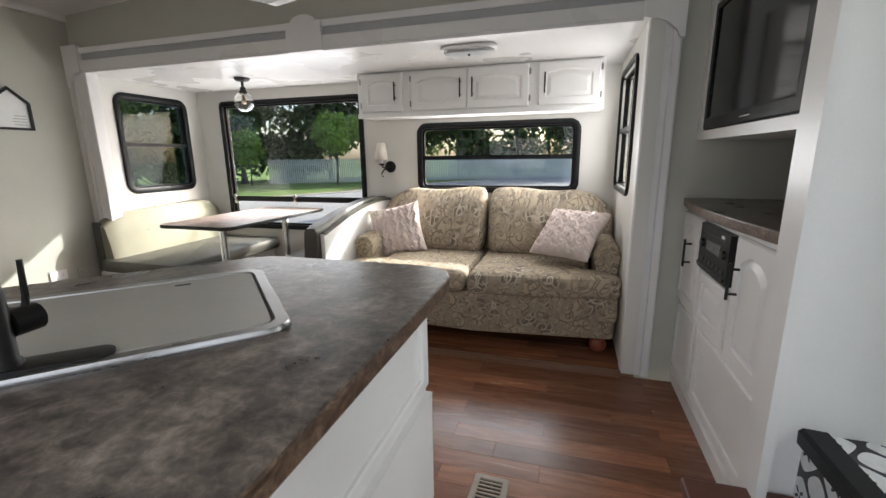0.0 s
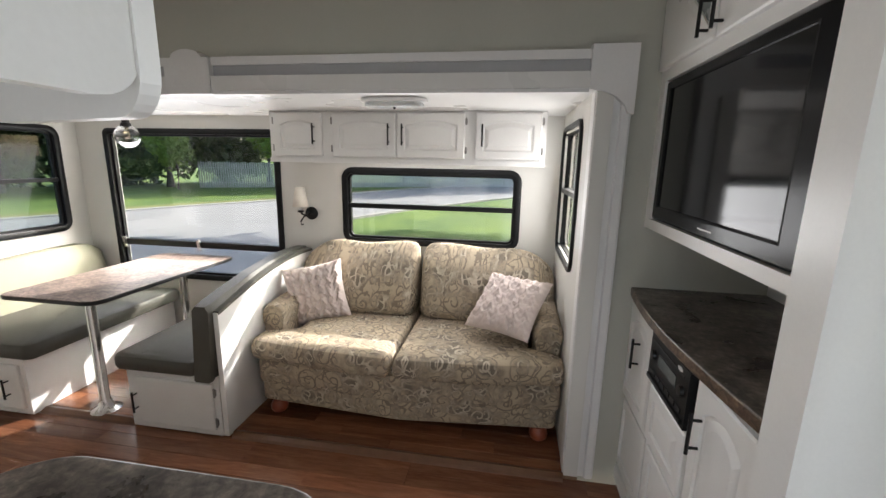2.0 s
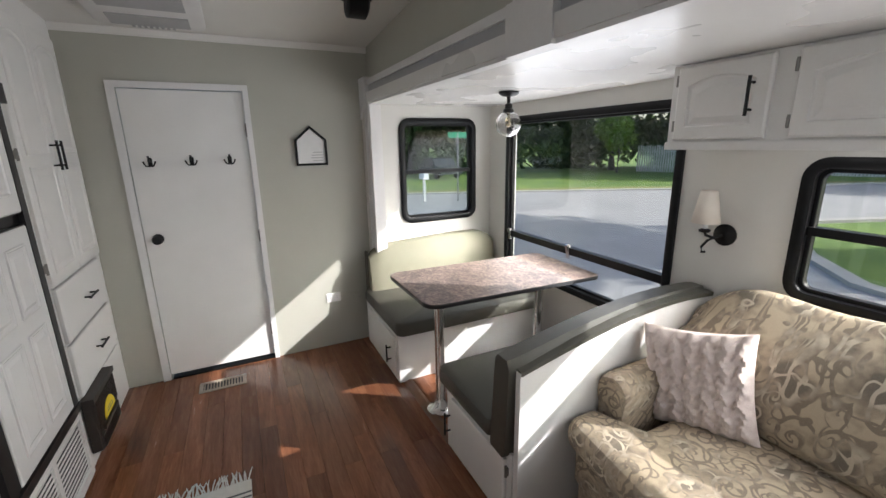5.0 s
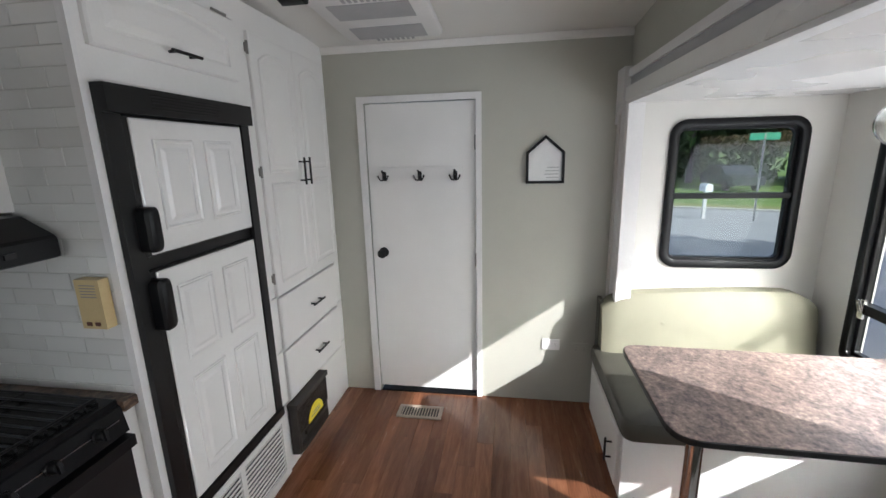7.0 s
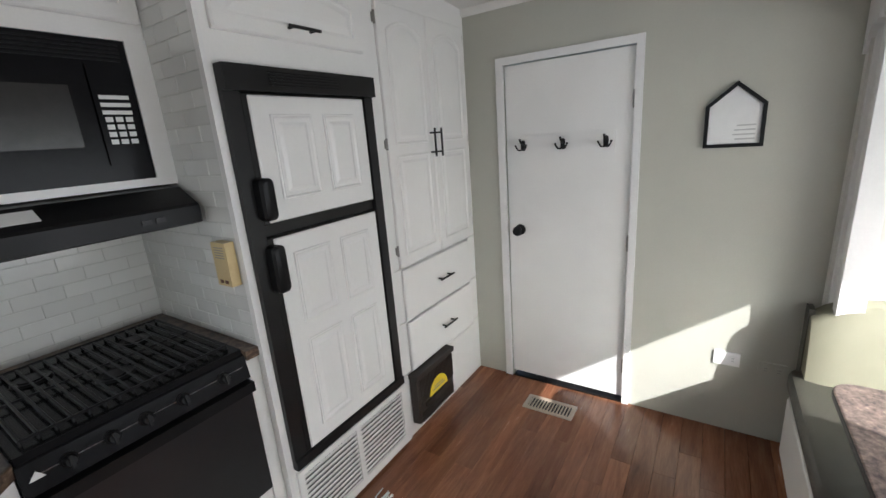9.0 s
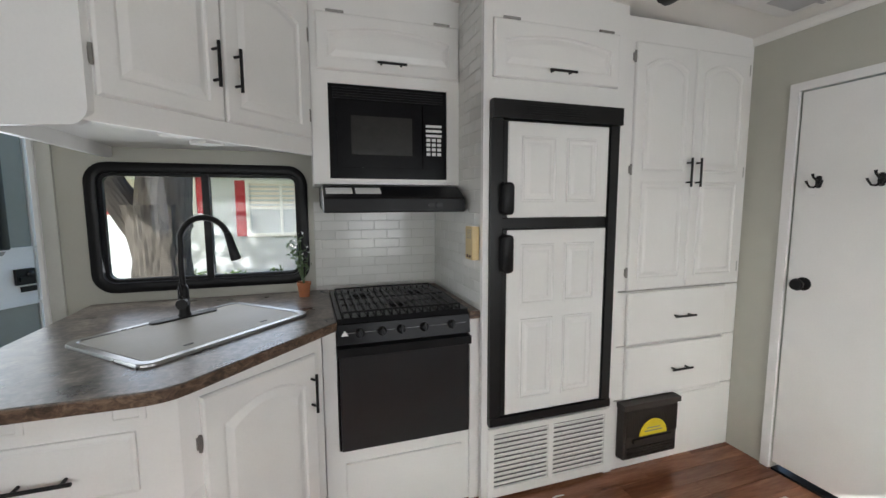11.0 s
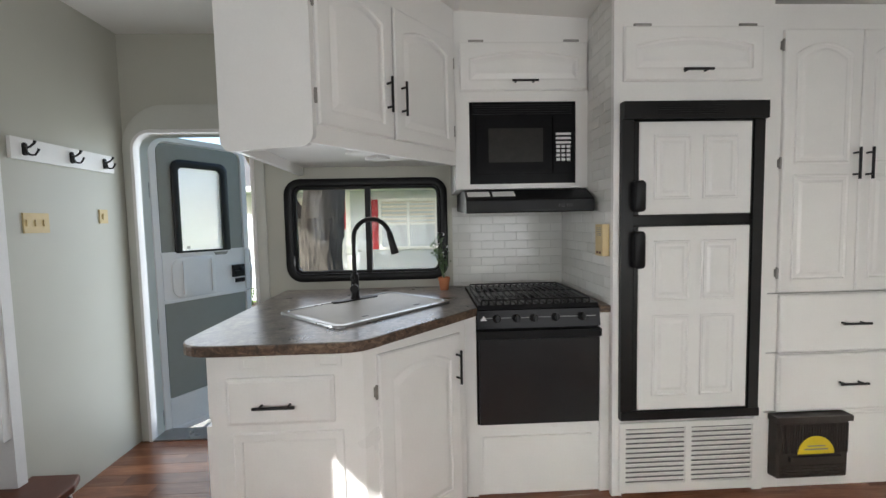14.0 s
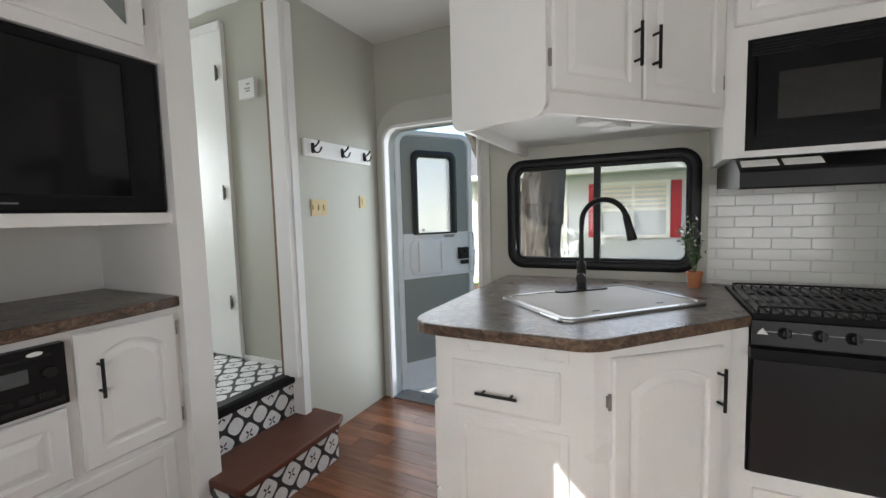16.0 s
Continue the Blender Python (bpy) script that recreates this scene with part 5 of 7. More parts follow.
pane = part("pane", bm_box((-0.478, 0.004, 1.206), (-0.172, 0.009, 1.788), LF), WP, ed, "frosted white pane")
part("pane_label", bm_box((-0.235, 0.0095, 1.222), (-0.213, 0.0102, 1.242), LF), GREY_BAND, ed, "small grey glazing mark")
part("latch_band", bm_box((-0.643, 0.0, 0.876), (-0.047, 0.010, 1.188), LF), WHITE_TRIM, ed, bevel=0.004)
bm = bmesh.new()
loft(bm, [[(p, y, q) for p, q in rounded(-0.40 + o, -0.10 - o, 0.885 + o, 1.165 - o, (0.07, 0.012, 0.012, 0.07))] for y, o in ((0.009, 0), (0.020, 0.002), (0.024, 0.010))], True, LF)
part("slide_panel", bm, WHITE_TRIM, ed, "white sliding hatch with two ribs", True)
for u in (-0.375, -0.175):
    part("rib", bm_box((u - 0.008, 0.022, 0.91), (u + 0.008, 0.034, 1.14), LF), WHITE_TRIM, ed, bevel=0.003)
bm = bmesh.new()
loft(bm, [[(u, y, v) for u, v in ((-0.51, 1.188), (-0.40, 1.188), (-0.415, 1.165), (-0.495, 1.165))] for y in (0.009, 0.016)], True, LF)
part("finger_pull", bm, GREY_HARDWARE, ed, "grey recessed pull")
part("latch", bm_box((-0.628, 0.009, 0.985), (-0.535, 0.035, 1.078), LF), BLACK, ed, "black door latch", bevel=0.006)
bm = bmesh.new()
turned(bm, [(0.020, 0), (0.020, 0.008), (0.014, 0.012), (0.0, 0.013)], 16, LF @ pose(-0.60, 0.034, 1.045, -90))
part("lock_dial", bm, BLACK_METAL, ed, "", True)
part("latch_lever", bm_box((-0.585, 0.034, 1.005), (-0.545, 0.05, 1.032), LF), BLACK, ed, bevel=0.004)
part("latch_lower", bm_box((-0.635, 0.009, 0.94), (-0.56, 0.022, 0.972), LF), BLACK, ed, bevel=0.003)
for z in (1.197, 0.869):
    part("rail", bm_box((-0.655, 0.001, z - 0.009), (-0.035, 0.018, z + 0.009), LF), WHITE_TRIM, ed, "white cross rail", bevel=0.004)
bm = bmesh.new()
tube(bm, [LF @ Vector(p) for p in ((-0.652, 0.016, 1.197), (-0.668, 0.045, 1.19), (-0.672, 0.05, 1.03), (-0.668, 0.045, 0.88), (-0.652, 0.016, 0.869))], 0.009, 8)
part("grab_handle", bm, WHITE_TRIM, ed, "white grab handle", True)
part("kick_plate", bm_box((-0.643, 0.0, -0.01), (-0.047, 0.008, 0.205), LF), WHITE_TRIM, ed, "white kick plate")
for z in (0.10, 0.72, 1.62):
    hinge(ed, LF, 0.008, z, 0.10)

# ---- overhead cabinet over the sofa ----
OF = face_at((0, 3.54, 0), (0, -1, 0))
oc = thing("overhead_cabinet", (-0.5, 3.7, 1.6), "long white overhead cabinet with four arched doors", "cabinet")
part("body", bm_box((-0.465, -0.300, 1.60), (1.445, 0.0, 1.938), OF), WHITE, oc, bevel=0.004)
part("bottom_rail", bm_box((-0.468, -0.02, 1.592), (1.448, 0.012, 1.625), OF), WHITE, oc, bevel=0.004)
for a, b, hs, hg in ((1.05, 1.41, 1.105, 1.416), (0.525, 0.975, 0.57, 0.982), (0.058, 0.518, 0.475, 0.051), (-0.435, -0.012, -0.058, -0.442)):
    dr = panel_door(oc, OF, a, b, 1.635, 1.928, 0.03, 0.05)
    pull(dr, OF @ pose(0, 0.02, 0), hs, 1.785, 0.14)
    for z in (1.69, 1.875):
        hinge(dr, OF, hg, z, 0.045)

# ---- sofa ----
so = thing("sofa", (-0.34, 3.3, 0.012), "two-seat sofa in beige and olive floral damask", "sofa")
bm = bmesh.new()
out = fillet([(-1.25, 3.76), (-1.25, 2.93), (-0.34, 2.865), (0.585, 2.95), (0.585, 3.76)], [0.03, 0.05, 0.5, 0.05, 0.03])
slab(bm, out, 0.10, 0.37, 0.02)
part("base", bm, DAMASK, so, "", True)
bm = bmesh.new()
slab(bm, fillet([(-1.262, 3.0), (-1.262, 2.918), (-0.34, 2.852), (0.597, 2.938), (0.597, 3.0)], [0, 0.05, 0.5, 0.05, 0]), 0.215, 0.40, 0.035)
part("front_rail", bm, DAMASK, so, "", True)
for x0, x1, ear in ((-1.30, -0.375, 1), (-0.365, 0.615, -1)):
    bm = bmesh.new()
    if ear > 0:
        o = [(x0, 3.06), (x0, 2.89), ((x0 + x1) / 2, 2.825), (x1, 2.80), (x1, 3.72), (x0 + 0.20, 3.72), (x0 + 0.20, 3.10)]
        rr = [0.05, 0.07, 0.2, 0.05, 0.04, 0.03, 0.03]
    else:
        o = [(x0, 3.72), (x0, 2.80), ((x0 + x1) / 2, 2.83), (x1, 2.91), (x1, 3.07), (x1 - 0.20, 3.11), (x1 - 0.20, 3.72)]
        rr = [0.04, 0.05, 0.2, 0.07, 0.05, 0.03, 0.03]
    slab(bm, fillet(o, rr, 5), 0.375, 0.535, 0.055)
    seat = part("seat_cushion", bm, DAMASK, so, "", True)
    md = seat.modifiers.new("soft", "SUBSURF")
    md.levels = md.render_levels = 1
    bm = bmesh.new()
    xa, xb = (-1.315, -0.372) if ear > 0 else (-0.362, 0.60)
    loops = []
    for k in range(23):
        w = k / 22
        x = xa + (xb - xa) * w
        outer = (1 - w) if ear > 0 else w
        edge = min(w, 1 - w)
        s = 1 - 0.62 * max(0, 1 - edge / 0.07) ** 2.2
        top_ = 1.018 - 0.16 * max(0, (outer - 0.62) / 0.38) ** 2.2 + 0.012 * math.sin(w * 9)
        cy, cz = 3.66, 0.74
        prof = [(3.44, 0.50), (3.425, 0.58), (3.45, 0.70), (3.505, 0.81), (3.565, top_ - 0.12), (3.635, top_ - 0.062), (3.69, top_ - 0.014), (3.735, top_), (3.79, top_ - 0.022), (3.822, top_ - 0.10), (3.83, 0.66), (3.82, 0.50)]
        loops.append([(x, cy + (y - cy) * s, cz + (z - cz) * (s * 0.22 + 0.78)) for y, z in prof])
    loft(bm, loops)
    back = part("back_cushion", bm, DAMASK, so, "", True)
    md = back.modifiers.new("soft", "SUBSURF")
    md.levels = md.render_levels = 1
for x in (-1.225, 0.525):
    bm = bmesh.new()
    prof = [(-0.085, 0.36), (-0.09, 0.55), (-0.105, 0.60), (-0.10, 0.645), (-0.06, 0.685), (0.0, 0.70), (0.06, 0.685), (0.095, 0.645), (0.095, 0.60), (0.085, 0.55), (0.085, 0.36)]
    sc = 0.86
    loops = [[(x + u * k * sc, y, 0.40 + (v - 0.40) * h) for u, v in prof] for y, k, h in ((3.09, 0.55, 0.85), (3.075, 0.85, 0.95), (3.09, 0.97, 0.99), (3.13, 1.0, 1.0), (3.5, 1.0, 1.04), (3.74, 1.0, 1.10))]
    loft(bm, loops)
    part("arm", bm, DAMASK, so, "rolled arm", True)
bm = bmesh.new()
prof = rounded(-1.29, 0.59, 0.36, 0.80, (0.20, 0.20, 0.02, 0.02), 8)
loft(bm, [[(u, y, v) for u, v in prof] for y in (3.72, 3.835)])
part("back_frame", bm, DAMASK, so, "", True, 0.03)
for x, y in ((-1.15, 2.96), (0.49, 2.98), (-1.15, 3.68), (0.49, 3.68)):
    bm = bmesh.new()
    turned(bm, [(0.03, 0.013), (0.048, 0.03), (0.055, 0.055), (0.048, 0.08), (0.036, 0.10)], 16, Matrix.Translation((x, y, 0)))
    part("foot", bm, FOOT_WOOD, so, "red-stained wooden bun foot", True)


def pillow(at, across, up, size, label):
    p = thing("throw_pillow", at, label, "pillow", "throw pillows")
    bm = bmesh.new()
    n = 56
    top_, bot_ = [], []
    ax = Vector(across).normalized()
    az = ax.cross(Vector(up)).normalized()
    ay = az.cross(ax)
    m = Matrix.Translation(at) @ Matrix((ax, ay, az)).transposed().to_4x4()
    for i in range(n + 1):
        ra, rb = [], []
        for j in range(n + 1):
            u, v = 2 * i / n - 1, 2 * j / n - 1
            pinch = 1 - 0.10 * (1 - u * u) * v * v - 0.0
            x = size / 2 * u * (1 - 0.09 * (1 - v * v))
            y = size / 2 * v * (1 - 0.09 * (1 - u * u))
            e = max((1 - u ** 4) * (1 - v ** 4), 0) ** 0.5
            cable = 0.009 * math.cos(u * 22 + 1.1 * math.sin(v * 13 + 2 * math.cos(u * 11))) + 0.004 * math.cos(v * 34 + 3 * math.sin(u * 22))
            ra.append(bm.verts.new(m @ Vector((x, y, 0.075 * e + cable * min(1, e * 2)))))
            rb.append(ra[-1] if e < 1e-6 else bm.verts.new(m @ Vector((x, y, -0.075 * e))))
        top_.append(ra)
        bot_.append(rb)
    for i in range(n):
        for j in range(n):
            bm.faces.new((top_[i][j], top_[i + 1][j], top_[i + 1][j + 1], top_[i][j + 1]))
            q = (bot_[i][j], bot_[i][j + 1], bot_[i + 1][j + 1], bot_[i + 1][j])
            bm.faces.new(q)
    part("cover", bm, KNIT, p, "pink cable-knit cover", True)


pillow((-1.06, 3.36, 0.69), (0.352, 0.115, 0.07), (-0.09, 0.06, 0.34), 0.42, "pale pink cable-knit pillow leaning on the sofa arm")
pillow((0.28, 3.27, 0.735), (0.366, -0.19, 0.0), (0.113, 0.294, 0.257), 0.44, "pale pink cable-knit pillow tilted against the sofa arm")

# ---- dinette ----


def bench(name, x0, x1, yf, hand, label):
    b = thing(name, ((x0 + x1) / 2, 3.2, 0.012), label, "bench", "dinette benches")
    part("base", bm_box((x0, yf, 0.012), (x1, 3.80, 0.385)), WHITE, b, bevel=0.004)
    N = face_at((0, yf, 0), (0, -1, 0))
    bm = bmesh.new()
    a, c = -x1 + 0.035, -x0 - 0.07
    loft(bm, [[(p, y, q) for p, q in rounded(a + o, c - o, 0.05 + o, 0.345 - o, 0.003, 2)] for y, o in ((0, 0), (0.014, 0), (0.018, 0.006))], True, N)
    dr = part("door", bm, WHITE, b)
    pull(dr, N @ pose(0, 0.018, 0), hand, 0.195, 0.13)
    for z in (0.10, 0.29):
        hinge(dr, N, (a - 0.006) if hand > (a + c) / 2 else (c + 0.006), z)
    return b


b1 = bench("dinette_bench", -3.40, -2.63, 2.63, 2.75, "white bench with olive seat and cream buttoned back")
bm = bmesh.new()
slab(bm, rounded(-3.36, -2.54, 2.60, 3.80, (0.04, 0.03, 0.05, 0.06), 5), 0.387, 0.495, 0.03)
part("seat_cushion", bm, VINYL, b1, "dark olive vinyl seat", True)


def curved_back(parent, x0, x1, tilt, mat, z0, zf, zb, y0=2.645, y1=3.80, droop=0.0):
    bm = bmesh.new()
    loops = []
    for k in range(25):
        w = k / 24
        y = y0 + (y1 - y0) * w
        zt = zf + (zb - zf) * math.sin(w * math.pi / 2 * 1.25) / math.sin(math.pi / 2)
        zt -= droop * (max(0.0, abs(w - 0.5) - 0.36) / 0.14) ** 2
        s = 0.8 if k in (0, 24) else 1.0
        mid = (x0 + x1) / 2
        h = (x1 - x0) / 2 * s
        loops.append([(mid + u * h + tilt * (v - 0.5), y, z0 + (zt - z0) * v) for u, v in ((-1, 0.02), (-0.8, 0), (0.8, 0), (1, 0.04), (1.05, 0.5), (0.95, 0.93), (0.6, 1.0), (-0.6, 1.0), (-0.95, 0.95))])
    loft(bm, loops)
    return part("back_cushion", bm, mat, parent, "", True)


curved_back(b1, -3.40, -3.25, -0.05, CREAM, 0.47, 0.83, 0.875, droop=0.07)["label"] = "cream upholstered back cushion"
part("back_edge", bm_box((-3.415, 2.64, 0.40), (-3.34, 2.662, 0.79)), VINYL, b1, "dark vinyl edge", bevel=0.01)
for y in (2.98, 3.23, 3.48):
    bm = bmesh.new()
    turned(bm, [(0.016, 0), (0.013, 0.006), (0.0, 0.009)], 12, Matrix.Translation((-3.255, y, 0.68)) @ pose(0, 0, 0, 0, 90))
    part("button", bm, CREAM, b1, "", True)
bm = bmesh.new()
slab(bm, rounded(-3.365, -3.26, 2.65, 3.79, 0.02, 3), 0.485, 0.50, 0.006)
part("cream_edge", bm, CREAM, b1, "cream seat border", True)

b2 = bench("dinette_bench", -1.935, -1.335, 2.66, 1.87, "white bench with dark olive seat and curved back panel")
bm = bmesh.new()
slab(bm, rounded(-2.0, -1.46, 2.62, 3.80, (0.03, 0.04, 0.06, 0.03), 5), 0.387, 0.485, 0.03)
part("seat_cushion", bm, VINYL, b2, "dark olive vinyl seat", True)
curved_back(b2, -1.465, -1.335, 0.03, VINYL, 0.36, 0.815, 0.94, 2.635)["label"] = "dark olive vinyl back cushion"
bm = bmesh.new()
side_ = [(2.665, 0.012), (3.80, 0.012)] + [(3.80 - (3.80 - 2.665) * k / 12, 0.775 + (0.915 - 0.775) * math.sin((1 - k / 12) * math.pi / 2 * 1.25)) for k in range(13)]
loft(bm, [[(x, y, z) for y, z in side_] for x in (-1.332, -1.302)])
part("side_panel", bm, WHITE, b2, "white curved end panel", bevel=0.003)
bm = bmesh.new()
loft(bm, [[(x, 2.668 + (3.80 - 2.668) * k / 12, 0.776 + 0.14 * math.sin((k / 12) * math.pi / 2 * 1.25) + dz) for k in range(13)] + [(x, 2.668 + (3.80 - 2.668) * k / 12, 0.764 + 0.14 * math.sin((k / 12) * math.pi / 2 * 1.25)) for k in range(12, -1, -1)] for x, dz in ((-1.34, 0.012), (-1.298, 0.008))])
part("top_piping", bm, VINYL, b2, "dark vinyl edging")

tb = thing("dinette_table", (-2.34, 3.2, 0.012), "dinette table with reddish-brown stone-look top on chrome legs", "table")
bm = bmesh.new()
slab(bm, fillet([(-2.70, 2.60), (-2.03, 2.60), (-2.0, 3.80), (-2.66, 3.80)], [0.08, 0.10, 0.05, 0.05]), 0.775, 0.803, 0.006)
faced_board(bm, "tabletop", TABLE, "edge_band", DARK_TRIM, tb)
for y in (2.76, 3.50):
    bm = bmesh.new()
    turned(bm, [(0.085, 0.013), (0.085, 0.02), (0.07, 0.03), (0.042, 0.05), (0.034, 0.08), (0.029, 0.09), (0.029, 0.745), (0.05, 0.755), (0.07, 0.775)], 24, Matrix.Translation((-2.24, y, 0)))
    part("leg", bm, CHROME, tb, "chrome pedestal leg", True)

# ---- lamps ----
pn = thing("pendant_lamp", (-2.42, 3.35, 1.70), "black semi-flush lamp with a clear glass globe", "lamp")
LP = Matrix.Translation((-2.42, 3.35, 0))
bm = bmesh.new()
turned(bm, [(0.062, 1.938), (0.062, 1.928), (0.045, 1.915), (0.012, 1.908), (0.010, 1.872), (0.022, 1.866), (0.024, 1.84), (0.032, 1.835), (0.036, 1.812), (0.03, 1.808)], 24, LP)
part("stem", bm, BLACK_METAL, pn, "", True)
bm = bmesh.new()
rr = 0.078
turned(bm, [(0.032, 1.81)] + [(rr * math.sin(radians(a)), 1.748 + rr * math.cos(radians(a))) for a in range(30, 180, 15)] + [(0.002, 1.670)], 28, LP, False)
globe = part("globe", bm, CLEAR, pn, "clear glass globe", True)
md = globe.modifiers.new("thick", "SOLIDIFY")
md.thickness = 0.0025
globe.visible_shadow = False
bm = bmesh.new()
turned(bm, [(0.010, 1.81), (0.011, 1.79), (0.019, 1.768), (0.021, 1.752), (0.016, 1.736), (0.004, 1.729)], 16, LP)
part("bulb", bm, glass_material("amber_bulb", (0.75, 0.62, 0.42), 1.3), pn, "amber filament bulb", True)

sc = thing("wall_sconce", (-1.335, 3.84, 1.17), "black wall sconce with a cream fabric shade", "lamp")
SC = face_at((-1.31, SYB, 0), (0, -1, 0))
bm = bmesh.new()
turned(bm, [(0.052, 0.0), (0.052, 0.01), (0.03, 0.018), (0.012, 0.024)], 22, SC @ pose(0, 0, 1.19, -90))
part("back_plate", bm, BLACK_METAL, sc, "", True)
bm = bmesh.new()
tube(bm, [SC @ Vector(p) for p in ((0, 0.015, 1.19), (0.01, 0.05, 1.185), (0.035, 0.075, 1.165), (0.055, 0.085, 1.13), (0.05, 0.085, 1.105), (0.035, 0.085, 1.11))], 0.006, 8)
tube(bm, [SC @ Vector(p) for p in ((0.02, 0.06, 1.18), (0.045, 0.08, 1.19), (0.05, 0.082, 1.215))], 0.007, 8)
turned(bm, [(0.022, 1.205), (0.026, 1.215), (0.012, 1.222)], 14, SC @ pose(0.05, 0.085, 0))
part("arm", bm, BLACK_METAL, sc, "", True)
bm = bmesh.new()
turned(bm, [(0.012, 1.215), (0.012, 1.275)], 14, SC @ pose(0.05, 0.085, 0))
part("candle_sleeve", bm, WHITE_TRIM, sc, "", True)
bm = bmesh.new()
turned(bm, [(0.062, 1.25), (0.036, 1.40)], 24, SC @ pose(0.05, 0.085, 0), False)
sh = part("shade", bm, SHADE, sc, "cream fabric shade", True)
md = sh.modifiers.new("thick", "SOLIDIFY")
md.thickness = 0.003

dm = thing("ceiling_light", (-0.38, 2.98, 1.90), "oval white ceiling light with a clear lens", "ceiling light")
bm = bmesh.new()
slab(bm, rounded(-0.56, -0.20, 2.90, 3.06, 0.075, 6), 1.918, 1.938, 0.006)
part("base", bm, WHITE_TRIM, dm, "", True)
bm = bmesh.new()
slab(bm, rounded(-0.54, -0.22, 2.915, 3.045, 0.06, 6), 1.896, 1.918, 0.012)
part("lens", bm, FROSTED, dm, "clear ribbed lens", True)
bm = bmesh.new()
turned(bm, [(0.006, 1.886), (0.008, 1.897)], 10, Matrix.Translation((-0.38, 2.98, 0)))
part("switch", bm, BLACK, dm)

# ---- back wall and ceiling fittings ----
sg = thing("house_sign", (XB, 2.298, 1.492), "small house-shaped framed sign with faint writing", "wall sign")
hs_ = [(-2.413, 1.492), (-2.183, 1.492), (-2.183, 1.680), (-2.298, 1.780), (-2.413, 1.680)]
hi_s = [(-2.397, 1.508), (-2.199, 1.508), (-2.199, 1.673), (-2.298, 1.759), (-2.397, 1.673)]
bm = bmesh.new()
loft(bm, [[(u, y, v) for u, v in lp] for lp, y in ((hs_, 0.001), (hs_, 0.022), (hi_s, 0.022), (hi_s, 0.001))], False, B, True)
part("border", bm, BLACK, sg, "black wooden border")
bm = bmesh.new()
loft(bm, [[(u, y, v) for u, v in hi_s] for y in (0.001, 0.010)], True, B)
part("panel", bm, PAPER, sg, "white panel")
for k, w in enumerate((0.075, 0.085, 0.08, 0.07)):
    part("print", bm_box((-2.38, 0.0102, 1.525 + k * 0.02), (-2.38 + w, 0.0108, 1.531 + k * 0.02), B), speckled("pale_ink", (0.45, 0.45, 0.45), (0.5, 0.5, 0.5), 60, 0.7), sg)
for y, z, mat, lab in ((2.371, 0.42, WHITE_TRIM, "white double power outlet on the back wall"), (2.56, 0.40, WALL, "beige blank outlet plate on the back wall")):
    o_ = thing("power_outlet", (XB, y, z), lab, "outlet", "outlets")
    part("plate", bm_box((-y - 0.057, 0.0005, z - 0.037), (-y + 0.057, 0.008, z + 0.037), B), mat, o_, bevel=0.003)
    for k in (-1, 1):
        part("socket", bm_box((-y + k * 0.026 - 0.015, 0.007, z - 0.016), (-y + k * 0.026 + 0.015, 0.0105, z + 0.016), B), mat, o_, bevel=0.002)
        for j in (-1, 1):
            part("slot", bm_box((-y + k * 0.026 - 0.006, 0.0106, z + j * 0.007 - 0.0012), (-y + k * 0.026 + 0.006, 0.0109, z + j * 0.007 + 0.0012), B), INK, o_)
REGISTER = speckled("beige_metal", (0.36, 0.30, 0.24), (0.30, 0.25, 0.20), 20, 0.4)
for nm, x, y, rz, lab in (("floor_vent", -3.22, 1.51, 90, "beige floor register near the back door"), ("floor_vent", 0.01, 1.545, 88, "beige floor register beside the counter")):
    v_ = thing(nm, (x, y, 0), lab, "vent", "floor registers")
    VM = Matrix.Translation((x, y, 0.0)) @ pose(0, 0, 0, 0, 0, rz)
    bm = bmesh.new()
    FV = VM @ Matrix(((1, 0, 0, 0), (0, 0, 1, 0), (0, 1, 0, 0), (0, 0, 0, 1)))
    ring(bm, FV, rounded(-0.15, 0.15, -0.07, 0.07, 0.006, 3), rounded(-0.125, 0.125, -0.045, 0.045, 0.003, 3), 0.001, 0.008, 0.003)
    part("rim", bm, REGISTER, v_)
    part("well", bm_box((-0.126, -0.046, 0.0005), (0.126, 0.046, 0.002), VM), BLACK, v_)
    for k in range(13):
        part("slat", bm_box((-0.12 + k * 0.019, -0.045, 0.002), (-0.113 + k * 0.019, 0.045, 0.007), VM), REGISTER, v_)
ac = thing("ceiling_air_vent", (-2.98, 1.45, 2.33), "white ceiling air conditioner cover with grey filters", "air conditioner")


def on_ceiling(x):
    return ceil_z(x) - 0.001


AC = Matrix.Translation((-2.98, 1.45, on_ceiling(-2.98))) @ pose(0, 0, 0, 0, -3.43, 0)
bm = bmesh.new()
slab(bm, rounded(-0.29, 0.29, -0.27, 0.27, 0.05, 5), -0.045, -0.002, 0.02, AC)
part("cover", bm, WHITE_TRIM, ac, "", True)
for x in (-0.15, 0.13):
    part("filter", bm_box((x - 0.085, -0.19, -0.0495), (x + 0.085, 0.19, -0.0455), AC), GREY_BAND, ac, "grey foam filter", bevel=0.002)
for s in (-1, 1):
    for k in range(8):
        part("louvre", bm_box((-0.255 * s - 0.018, -0.10 + k * 0.028, -0.049), (-0.255 * s + 0.018, -0.086 + k * 0.028, -0.0455), AC), GREY_BAND, ac)
